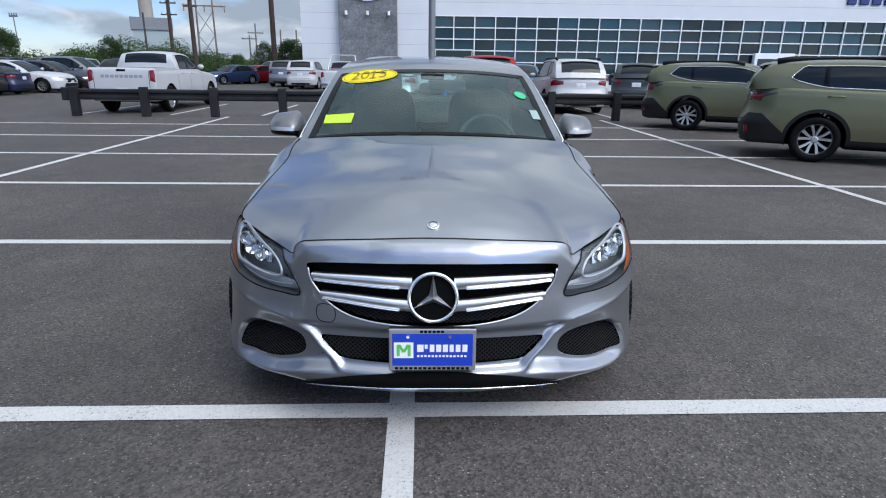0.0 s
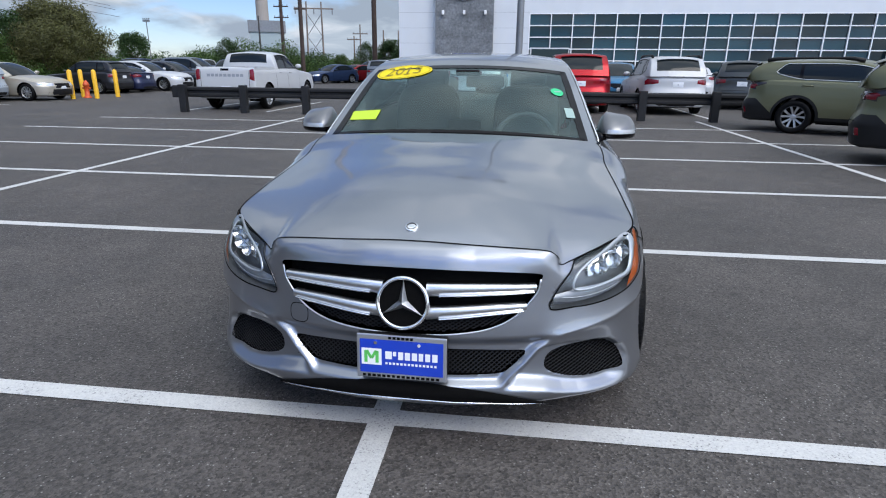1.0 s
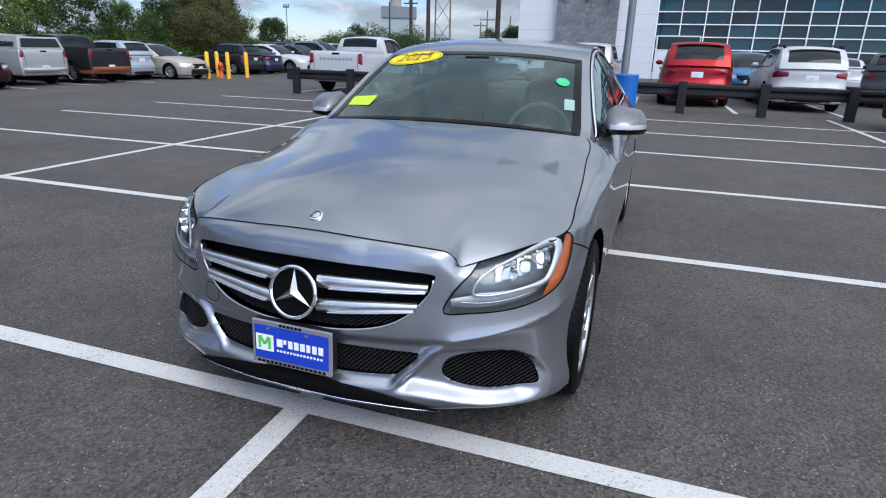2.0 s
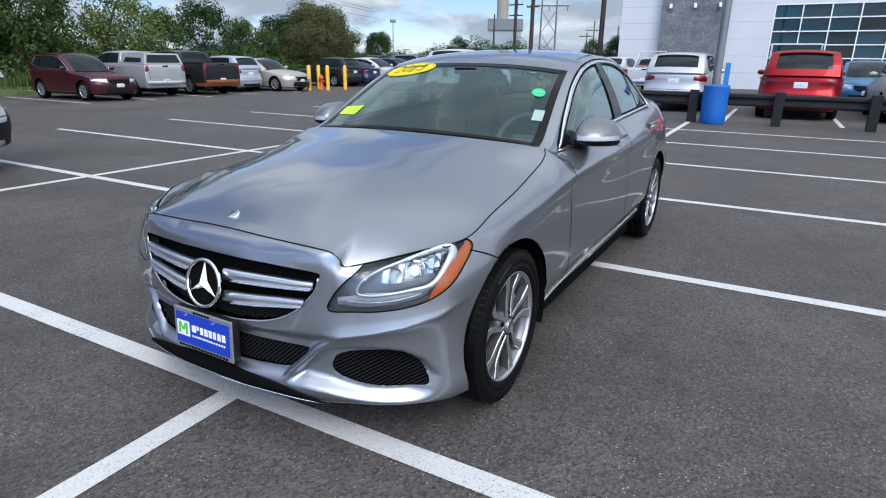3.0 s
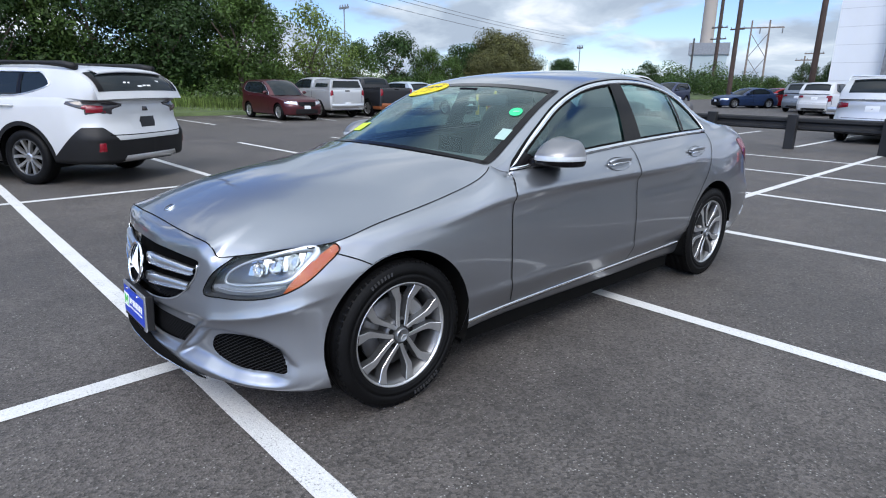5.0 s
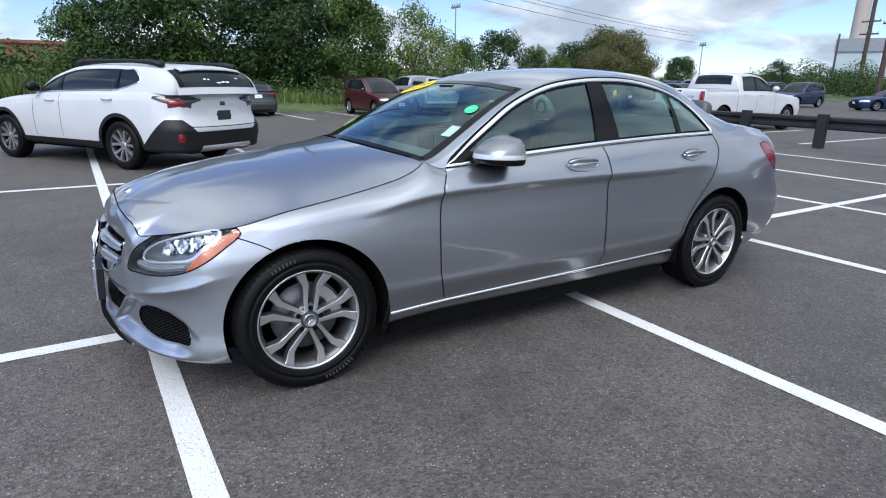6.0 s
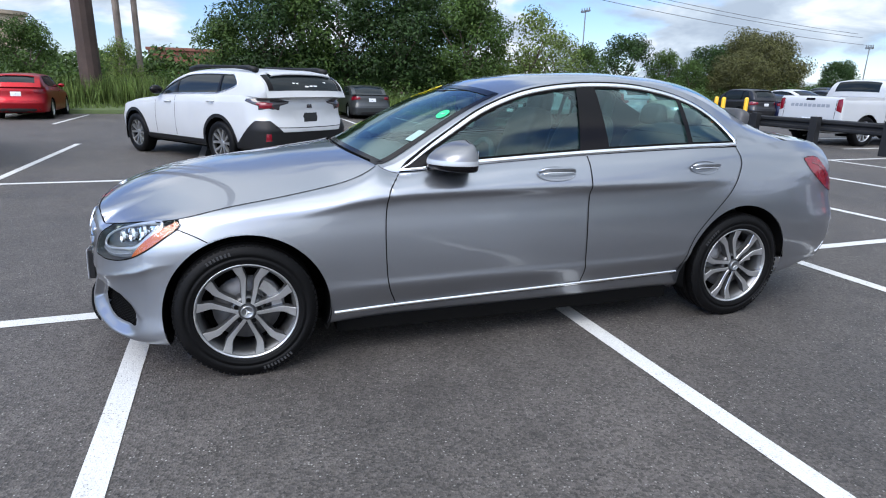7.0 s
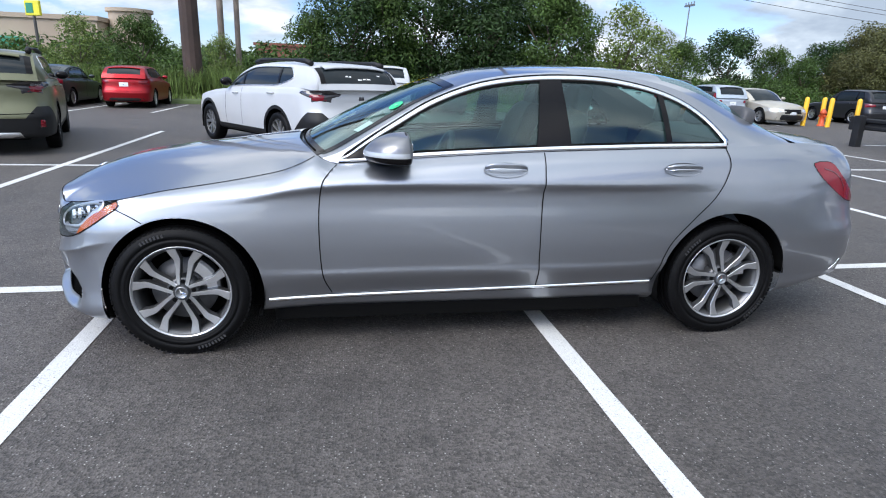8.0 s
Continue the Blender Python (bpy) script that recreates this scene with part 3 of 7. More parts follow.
TAIL_LAMP = [(3.355, .950), (3.38, .962), (3.42, .966), (3.50, .955), (3.56, .89), (3.66, .80), (3.70, .74), (3.62, .752), (3.55, .785), (3.47, .835), (3.40, .885)]
lamp_faces, tail_faces = [], []
for side in (1, -1):
    LA = (side * .78, .626, 0)
    F, got = carve(BV, F, smooth_poly(LAMP, 150), None, lambda c, s=side: (c[:, 0] * s > .35) & (c[:, 1] < -.1), (LA, (0, 0, 1)))
    lamp_faces.append((side, got))
    F, got = carve(BV, F, smooth_poly(TAIL_LAMP, 120), [1, 2], lambda c, s=side: (c[:, 0] * s > .5) & (c[:, 1] > 3.2))
    tail_faces.append((side, got))
body = mesh_of("body", BV, F, M["paint"], car)
doors = [mesh_of(n, BV, f, M["paint"], car) for n, f in panels]


def coons(front, rear, mid, flank, ns, nw, power=2.0, fade=1.6):
    """Patch of one half: front and rear edges run from the middle line outwards, mid and flank from front to rear."""
    fr, re_ = spline(front, nw), spline(rear, nw)
    mi, fl = spline(mid, ns), spline(flank, ns)
    w = np.linspace(0, 1, nw)[None, :, None]
    s = np.linspace(0, 1, ns)[:, None, None]
    h = w ** power
    base = (1 - h) * mi[:, None] + h * fl[:, None]
    lin = (1 - w) * mi[:, None] + w * fl[:, None]
    base[..., 0] = lin[..., 0]
    f_err = fr[None] - base[:1]
    r_err = re_[None] - base[-1:]
    # the broad part of the front edge's shape runs back softly, its small kinks die out at once
    u = w[0, :, 0]
    wave = np.stack([np.sin(math.pi * k * u) for k in (1, 2, 3)], 1)
    line = f_err[0, :1] * (1 - u[:, None]) + f_err[0, -1:] * u[:, None]
    soft = (line + wave @ np.linalg.lstsq(wave, f_err[0] - line, rcond=None)[0])[None]
    return base + (1 - s) ** fade * soft + np.exp(-s / .05) * (1 - s) * (f_err - soft) + s ** 1.6 * r_err


def both_halves(g):
    """Full patch from one half."""
    return np.concatenate([g[:, :0:-1] * np.array([-1, 1, 1]), g], 1)


def patch_obj(name, g, material, parent, label="", flip=True):
    return part_py(name, g.reshape(-1, 3), grid_faces(g.shape[0], g.shape[1], flip=flip), material, parent, label)


def edge_between(a, b):
    ia = int(np.argmin(np.linalg.norm(EDGE - np.array(a), axis=1)))
    ib = int(np.argmin(np.linalg.norm(EDGE - np.array(b), axis=1)))
    e = EDGE[min(ia, ib):max(ia, ib) + 1]
    return e[::max(1, len(e) // 48)] if ia < ib else e[::-1][::max(1, len(e) // 48)]


hood_front = list(edge_between((0, -.66, .772), (.805, -.27, .757))) + [np.array((.805, -.27, .757))]
corner_p = EDGE[int(np.argmin(np.abs(EDGE[:, 1] - .640) + (EDGE[:, 2] < .9) * 9))]
hood_flank = list(edge_between((.805, -.27, .757), tuple(corner_p))) + [corner_p]
hood_mid = [(0, -.66, .772), (0, -.6, .804), (0, -.5, .843), (0, -.358, .885), (0, -.136, .925), (0, .087, .953), (0, .281, .981), (0, .520, 1.008)]
hood_rear = [(0, .520, 1.008), (.25, .530, 1.004), (.45, .562, .994), (.62, .606, .981), tuple(corner_p)]
HOOD = coons(hood_front, hood_rear, hood_mid, hood_flank, 90, 110, 2.2, 2.6)
patch_obj("bonnet", both_halves(HOOD), M["paint"], car)

boot_front = [(0, 3.40, 1.098), (.25, 3.385, 1.094), (.45, 3.345, 1.083), (.60, 3.30, 1.072), (.70, 3.28, 1.062)]
boot_rear = list(edge_between((0, 3.762, 1.05), (.60, 3.62, 1.033))) + [np.array((.61, 3.60, 1.034))]
boot_mid = [(0, 3.40, 1.098), (0, 3.55, 1.085), (0, 3.70, 1.07), (0, 3.762, 1.05)]
boot_flank = list(edge_between((.70, 3.28, 1.062), (.61, 3.60, 1.034))) + [np.array((.61, 3.60, 1.034))]
BOOT = coons(boot_front, boot_rear, boot_mid, boot_flank, 24, 40, 2.0)
boot = patch_obj("boot_lid", both_halves(BOOT), M["paint"], car)

# greenhouse: middle line and roof rails
CEN = spline([(0, .53, .992), (0, .80, 1.122), (0, 1.10, 1.262), (0, 1.40, 1.378), (0, 1.66, 1.422), (0, 2.0, 1.442), (0, 2.3, 1.442), (0, 2.6, 1.425), (0, 2.87, 1.38),
              (0, 3.07, 1.29), (0, 3.24, 1.195), (0, 3.40, 1.10)], 111)
RAIL = spline([(.752, .664, .954), (.744, .76, .988), (.707, .95, 1.10), (.663, 1.18, 1.233), (.624, 1.42, 1.333), (.603, 1.66, 1.378), (.592, 2.0, 1.400), (.59, 2.26, 1.387), (.592, 2.5, 1.347),
               (.598, 2.7, 1.28), (.608, 2.88, 1.195), (.632, 3.06, 1.118), (.68, 3.24, 1.066)], 111)
nw = 26
w = np.linspace(0, 1, nw)[None, :, None]
TOPG = (1 - w ** 2.3) * CEN[:, None] + w ** 2.3 * RAIL[:, None]
TOPG[..., 0] = (w * RAIL[:, None])[..., 0]
swell = 0.020 * np.sin(np.pi * np.clip(np.arange(111) / 31, 0, 1))[:, None] * (1 - np.linspace(0, 1, nw)[None] ** 2)
TOPG[..., 1] -= swell * .42
TOPG[..., 2] += swell * .9
TOPG = both_halves(TOPG)
I_WIND, I_REAR = 31, 78                             # where the windscreen ends and the rear window begins
windshield = patch_obj("windscreen", TOPG[2:I_WIND, 3:-3], M["windshield"], car, "clear windscreen with stickers")
roof = patch_obj("roof", TOPG[I_WIND:I_REAR + 1], M["paint"], car)
rear_window = patch_obj("rear_window", TOPG[I_REAR:-1, 4:-4], M["windshield"], car)
for sl, nm in ((np.s_[:I_WIND + 1, :4], "pillar"), (np.s_[:I_WIND + 1, -4:], "pillar")):
    patch_obj("windscreen_pillar", TOPG[sl], M["paint"], car)
for sl in (np.s_[I_REAR:, :5], np.s_[I_REAR:, -5:]):
    patch_obj("rear_pillar", TOPG[sl], M["paint"], car)

# side of the greenhouse: ruled from the waistline up to the rail
WAIST = EDGE[(EDGE[:, 1] > .66) & (EDGE[:, 1] < 3.30) & (EDGE[:, 0] > .6) & (EDGE[:, 2] > .9)]


def waist_at(y):
    k = np.argsort(WAIST[:, 1])
    return np.array([np.interp(y, WAIST[k, 1], WAIST[k, 0]), y, np.interp(y, WAIST[k, 1], WAIST[k, 2])])


nh = 40
side_g = []
for r in RAIL:
    b_ = waist_at(max(.664, r[1]))
    t = np.linspace(0, 1, nh)[:, None]
    c = (1 - t) * b_ + t * r
    c[:, 0] += 0.018 * np.sin(np.pi * t[:, 0]) * min(1, (r[2] - b_[2]) / 0.3)
    side_g.append(c)
side_g = np.array(side_g)
SIDE_TREE = BVHTree.FromPolygons([Vector(v) for v in side_g.reshape(-1, 3)], grid_faces(*side_g.shape[:2]))


def on_glass(y, z, side=1, out=0.0):
    h, n, _, _ = SIDE_TREE.ray_cast(Vector((3, y, z)), Vector((-1, 0, 0)))
    if h is None:
        h, n, _, _ = SIDE_TREE.find_nearest(Vector((.7, y, z)))
    if n.x < 0:
        n = -n
    p = h + n * out
    return Vector((p.x * side, p.y, p.z)), Vector((n.x * side, n.y, n.z))


# the window outline: waist, then up over the roof line and down to the quarter
TOP_LINE = [(.752, .946), (.80, .972), (.90, 1.04), (1.04, 1.127), (1.20, 1.22), (1.38, 1.292), (1.56, 1.336), (1.80, 1.363), (2.04, 1.367), (2.23, 1.352), (2.43, 1.313), (2.587, 1.257), (2.705, 1.183),
            (2.79, 1.095), (2.825, 1.052)]
LOW_LINE = [(2.80, 1.048), (2.4, 1.041), (2.1, 1.031), (1.8, 1.019), (1.5, 1.003), (1.2, .984), (1.0, .969), (.88, .955), (.80, .947)]
DLO = np.vstack([spline(TOP_LINE, 90), spline(LOW_LINE, 50)])
SV0 = side_g.reshape(-1, 3).copy()
SF0 = np.array(grid_faces(*side_g.shape[:2]))
for side in (1, -1):
    SV = SV0.copy()
    out_f, glass_f = carve(SV, SF0, DLO, [1, 2], lambda c: c[:, 0] > 0)
    SVs = SV * np.array([side, 1, 1])
    mesh_of("side_frame", SVs, out_f if side == 1 else out_f[:, ::-1], M["paint"], car)
    pane = mesh_of("side_window", SVs - np.array([side * 0.006, 0, 0]), glass_f if side == 1 else glass_f[:, ::-1], M["glass"], car)
    for y0, y1, top, nm in ((1.735, 1.925, 1.0, "door_pillar"), (2.455, 2.488, 0.0, "window_bar")):
        rows_ = []
        for k in range(15):
            t = k / 14
            a, b_ = (y0 + 0.045 * t * top, y1 - 0.03 * t * top) if top else (y0 - 0.02 * t, y1 - 0.02 * t)
            za, zb = 1.012, float(np.interp(y0, [q[0] for q in TOP_LINE], [q[1] for q in TOP_LINE])) + 0.004
            z = za + (zb - za) * t
            rows_.append([on_glass(y, z, side, 0.003)[0] for y in np.linspace(a, b_, 7)])
        patch_obj(nm, np.array(rows_), M["gloss_black"], car, flip=side > 0)


def ribbon(name, pts, nrms, width, material, parent, closed=False, lift=0.0, thick=0.0, label=""):
    """Flat strip along pts, lying on a surface; with thick it becomes a raised moulding."""
    n = len(pts)
    V, Fc = [], []
    ws = width if isinstance(width, (list, tuple, np.ndarray)) else [width] * n
    for i in range(n):
        a, b_ = pts[(i - 1) % n if closed else max(0, i - 1)], pts[(i + 1) % n if closed else min(n - 1, i + 1)]
        t = (b_ - a).normalized()
        s = t.cross(nrms[i]).normalized()
        base = pts[i] + nrms[i] * lift
        wd = ws[i] / 2
        if thick:
            V += [base - s * wd, base - s * wd * .75 + nrms[i] * thick, base + s * wd * .75 + nrms[i] * thick, base + s * wd]
        else:
            V += [base - s * wd, base + s * wd]
    m_ = 4 if thick else 2
    for i in range(n if closed else n - 1):
        for k in range(m_ - 1):
            a, b_ = i * m_ + k, ((i + 1) % n) * m_ + k
            Fc.append((a, b_, b_ + 1, a + 1))
    return part_py(name, V, Fc, material, parent, label, smooth=bool(thick))


def side_strip(name, line, width, material, side, n=80, lift=0.0022, thick=0.0, on=on_side, closed=False, parent=car, label=""):
    q = spline(line, n, closed)
    pn = [on(y, z, side) for y, z in q]
    return ribbon(name, [p for p, _ in pn], [m_ for _, m_ in pn], width, material, parent, closed, lift, thick, label)


for side in (1, -1):
    # chrome round the windows
    pn = [on_glass(y, z, side) for y, z in DLO[::2]]
    ribbon("window_trim", [p for p, _ in pn], [m_ for _, m_ in pn], [.013 + .011 * float(sstep(.78, 1.05, p.y)) for p, _ in pn], M["chrome"], car, True, 0.002, 0.006, "bright chrome window surround")
    ribbon("window_seal", [p for p, _ in pn], [m_ for _, m_ in pn], 0.046, M["gap"], car, True, 0.0005, 0, "black rubber seal")
    # shut lines
    side_strip("shut_line", [(.738, .928), (.70, .895), (.668, .845), (.652, .72), (.652, .55), (.665, .40), (.705, .297)], 0.0055, M["gap"], side)
    side_strip("shut_line", [(1.775, 1.0), (1.762, .88), (1.755, .7), (1.757, .5), (1.766, .30)], 0.0055, M["gap"], side)
    side_strip("shut_line", [(2.80, 1.03), (2.81, .98), (2.80, .92), (2.72, .79), (2.60, .67), (2.50, .56), (2.46, .48), (2.437, .40), (2.42, .325)], 0.0055, M["gap"], side)
    side_strip("sill_trim", [(.40, .268), (.8, .278), (1.3, .289), (1.9, .304), (2.41, .318)], 0.02, M["chrome"], side, thick=0.008, label="thin chrome sill moulding")
    side_strip("shut_line", [(-.275, .72), (-.2, .69), (-.145, .662)], 0.005, M["gap"], side, 12)
    side_strip("exhaust_trim", [(3.575, .345), (3.60, .356), (3.622, .375), (3.632, .41)], [.005 + .012 * math.sin(math.pi * k / 23) for k in range(24)], M["chrome"], side, 24, thick=.005, label="chrome exhaust surround")
for side in (1, -1):
    e = [Vector((p[0] * side, p[1], p[2])) for p in edge_between((0, -.66, .772), tuple(corner_p))]
    e = spline([tuple(v) for v in e], 140)
    ribbon("shut_line", [Vector(v) for v in e], [Vector((side * .25, -.3, .9)).normalized()] * 140, 0.0055, M["gap"], car, lift=0.0012)

# ---- wheels ----
def wheel(parent, y, side, x_out=0.895, steer=0.0, seg=56, turn=0.0):
    """Five pairs of curved spokes, machined face over dark pockets, with tyre, disc and caliper."""
    hub = new("wheel")
    hub.parent = parent
    hub.matrix_basis = pose(side * (x_out - 0.115), y, 0.323, 0, 0, (0 if side > 0 else 180) + steer)
    R = 0.3235
    tv, tf = lathe([(-.085, .222), (-.108, .235), (-.113, .27), (-.108, .30), (-.095, .316), (-.078, .3215), (-.05, R), (-.046, R - .006), (-.04, R - .006), (-.036, R), (-.004, R),
                    (-.001, R - .006), (.004, R - .006), (.008, R), (.036, R), (.04, R - .006), (.046, R - .006), (.05, R), (.078, .3215), (.092, .318), (.096, .3155), (.1, .31), (.109, .296), (.1125, .285),
                    (.113, .272), (.1105, .271), (.1105, .262), (.113, .261), (.112, .250), (.1095, .247), (.1095, .243), (.108, .238), (.102, .232), (.085, .222)], seg)
    part_py("tyre", tv, tf, M["rubber"], hub, "black tyre with worn tread")
    # raised marks on the sidewall, as plain bars
    bm = bmesh.new()
    for k0, n_ in ((20, 7), (200, 9)):
        for k in range(n_):
            box(bm, .1115, .1142, -.0042, .0042, .281, .297, 0, Matrix.Rotation(math.radians(k0 + turn + 3.4 * k), 4, "X"))
    tagged(part("sidewall_mark", bm, M["rubber_mark"], hub), kind="stuff")
    # shoulder blocks of the tread
    bm = bmesh.new()
    for k in range(70):
        a = 2 * math.pi * k / 70
        for x0, x1 in ((.066, .100), (-.100, -.066)):
            box(bm, x0, x1, -.0105, .0105, .312, .3205, m=Matrix.Rotation(a, 4, "X"))
    tagged(part("tread", bm, M["rubber"], hub), kind="stuff")
    rv, rf = lathe([(-.09, .222), (-.075, .215), (-.07, .205), (.062, .205), (.080, .2115), (.093, .2225)], seg)
    part_py("wheel_barrel", rv, rf, M["barrel_grey"], hub)
    rv, rf = lathe([(.090, .2225), (.100, .2320), (.1045, .2305), (.1035, .2265), (.097, .2215), (.090, .2200)], seg)
    part_py("rim", rv, rf, M["alloy"], hub, "bright machined alloy rim")
    for k in range(10):
        pair, sgn = k // 2, 1 if k % 2 else -1
        a0 = math.radians(270 + pair * 72 + turn)
        V, Fc, G_ = [], [], []
        for t in np.linspace(0, 1, 13):
            r = 0.040 + (0.219 - 0.040) * t
            off = sgn * math.radians(float(np.interp(r, [.04, .055, .08, .11, .14, .158, .175, .195, .219], [9, 14, 19, 22.5, 24.2, 24.6, 23.2, 20.8, 19.5])))
            a, x = a0 + off, 0.0935 + 0.004 * t - 0.007 * math.sin(math.pi * t)
            wd = float(np.interp(r, [.04, .08, .13, .158, .18, .20, .219], [.0080, .0090, .0105, .0135, .0165, .0185, .0215]))
            ta = np.array([-math.sin(a), math.cos(a)])
            c = np.array([r * math.cos(a), r * math.sin(a)])
            for o, dx in ((-wd - .005, -.034), (-wd - .001, -.003), (-wd + .001, .0), (wd - .001, .0), (wd + .001, -.003), (wd + .005, -.034)):
                q = c + ta * o
                V.append((x + dx, q[0], q[1]))
        for i in range(12):
            for j in range(5):
                Fc.append((i * 6 + j, i * 6 + 6 + j, i * 6 + 7 + j, i * 6 + 1 + j))
        Fc.append(tuple(range(6)))
        sp = part_py("spoke", V, Fc, M["alloy"], hub, smooth=False)
        sp.data.materials.append(M["alloy_dark"])
        for i, pl in enumerate(sp.data.polygons):
            if i % 5 in (0, 4) or i == 60:
                pl.material_index = 1
    hv, hf = lathe([(.05, .032), (.100, .031), (.1045, .0285), (.105, .0255), (.103, .0245), (.1032, .0)], 32)
    part_py("hub_cap", hv, hf, M["alloy_cap"], hub, "round grey hub cap")
    V, Fc = [], []
    for k in range(3):
        a = math.radians(90 + 120 * k + 25)
        b = len(V)
        V += [(.1065, 0, 0), (.1038, .022 * math.cos(a), .022 * math.sin(a)), (.1036, .005 * math.cos(a + 1.047), .005 * math.sin(a + 1.047)), (.1036, .005 * math.cos(a - 1.047), .005 * math.sin(a - 1.047))]
        Fc += [(b, b + 1, b + 2), (b, b + 3, b + 1)]
    part_py("cap_emblem", V, Fc, M["chrome"], hub, smooth=False)
    hv, hf = lathe([(.03, .078), (.074, .074), (.085, .064), (.087, .05), (.085, .03)], 40)
    part_py("hub_plate", hv, hf, M["alloy_dark"], hub)
    for k in range(5):
        a = math.radians(270 + 36 + 72 * k + turn)
        part("wheel_bolt", cyl_bm((.080, .054 * math.cos(a), .054 * math.sin(a)), (.0905, .054 * math.cos(a), .054 * math.sin(a)), .0105, seg=12), M["dark"], hub)
    dv, df = lathe([(.005, .06), (.005, .155), (.025, .155), (.025, .06)], 40)
    part_py("brake_disc", dv, df, M["steel"], hub)
    V, Fc = [], []
    n = 15
    for i in range(n):
        a = math.radians((28 if side > 0 else 152) + (64 if y < 1 else 46) * (i / (n - 1) - .5))
        for x, r in ((-.01, .098), (.048, .098), (.060, .110), (.060, .158), (.048, .170), (-.01, .170)):
            V.append((x, r * math.cos(a), r * math.sin(a)))
    for i in range(n - 1):
        for j in range(6):
            Fc.append((i * 6 + j, i * 6 + (j + 1) % 6, i * 6 + 6 + (j + 1) % 6, i * 6 + 6 + j))
    Fc += [tuple(range(6)), tuple(range((n - 1) * 6, n * 6))]
    part_py("brake_caliper", V, Fc, M["satin"], hub, smooth=False)
    # dark back of the wheel
    bv, bf = lathe([(-.055, .204), (-.075, .0)], 32)
    part_py("wheel_back", bv, bf, M["dark"], hub)
    return hub


for y in (0.0, 2.84):
    for side in (1, -1):
        wheel(car, y, side, .895 if y < 1 else .888, turn=(-8 if y < 1 else 18))
        # lining of the wheel arch
        V = []
        for a in np.linspace(math.radians(-25), math.radians(205), 40):
            r = (ARCH_R if y < 1 else .384) + 0.004
            yy = y + r * math.cos(a)
            xo = float(np.interp(yy, PLAN[20:-20, 1], PLAN[20:-20, 0])) - .016
            for x in (.55, .75, xo):
                V.append((side * x, y + (.01 if y < 1 else -.005) + r * math.cos(a), max(.20 if yy < 3 else .350, .318 + r * math.sin(a))))
        part_py("arch_lining", V, grid_faces(40, 3), M["dark"], car)
bm = bmesh.new()
box(bm, -.80, .80, .42, 2.40, .14, .24)
box(bm, -.62, .62, -.42, 3.15, .15, .32)
box(bm, -.60, .60, 3.13, 3.62, .27, .36)
box(bm, -.42, .42, -.62, -.40, .19, .30)
part("underbody", bm, M["dark"], car)
# ---- nose: grille, emblem, plate, lamps ----
def front_patch(name, poly, out, material, parent, nx=40, nz=16, grow=0.02, label=""):
    """Sheet behind (or on) the nose, covering the outline's box."""
    p = np.array(poly)
    x = np.linspace(p[:, 0].min() - grow, p[:, 0].max() + grow, nx)
    z = np.linspace(p[:, 1].min() - grow, p[:, 1].max() + grow, nz)
    lim = lambda a: float(np.interp(abs(a), [0, .3, .4, .48], [.715, .71, .70, .675]))
    g = np.array([[on_front(a, min(b, lim(a)), out)[0] for b in z] for a in x])
    return patch_obj(name, g, material, parent, label, flip=False)


def lattice(name, poly, out, parent, pitch=.021, width=.0042, step=.006, slope=.62):
    """Woven mesh: two families of slanting strips inside an outline."""
    p = np.array(poly)
    x0, z0, x1, z1 = p[:, 0].min(), p[:, 1].min(), p[:, 0].max(), p[:, 1].max()
    V, Fc = [], []
    for sg in (1, -1):
        for c in np.arange(x0 - (z1 - z0) / slope, x1 + (z1 - z0) / slope, pitch):
            n = int((z1 - z0) / step) + 1
            z = np.linspace(z0, z1, n)
            x = c + sg * (z - (z0 + z1) / 2) / slope
            ok = inside_poly(np.stack([x, z], 1), poly)
            prev = None
            for k in range(n):
                if not ok[k]:
                    prev = None
                    continue
                a = len(V)
                q, _ = on_front(x[k], z[k], out + (.002 if sg > 0 else 0))
                V += [q + Vector((-width, 0, 0)), q + Vector((width, 0, 0))]
                if prev is not None:
                    Fc.append((prev, prev + 1, a + 1, a))
                prev = a
    return tagged(part_py(name, V, Fc, M["mesh"], parent, smooth=False), kind="stuff")


M["mesh"] = mat("black_mesh", (0.010, 0.010, 0.011), 0.7, spec=0.2)
grille = new("grille")
grille.parent = car
gp = smooth_poly(GRILLE, 140)
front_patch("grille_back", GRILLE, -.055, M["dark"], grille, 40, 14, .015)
low_part = [(x, min(z, .56)) for x, z in gp if z < .60]
lattice("grille_mesh", low_part, -.03, grille)


def slat(name, line, hs, material, depth=.02, sink=-.018, parent=grille):
    q = spline(line, 26)
    h = np.interp(np.linspace(0, 1, 26), np.linspace(0, 1, len(hs)), hs)
    V = []
    for (x, z), hh in zip(q, h):
        for dz, o in ((.5, sink), (.46, sink + depth * .8), (.2, sink + depth), (-.3, sink + depth * .85), (-.5, sink)):
            V.append(on_front(x, z + dz * hh, o)[0])
    return part_py(name, V, grid_faces(26, 5, flip=q[0][0] < q[-1][0]), material, parent)


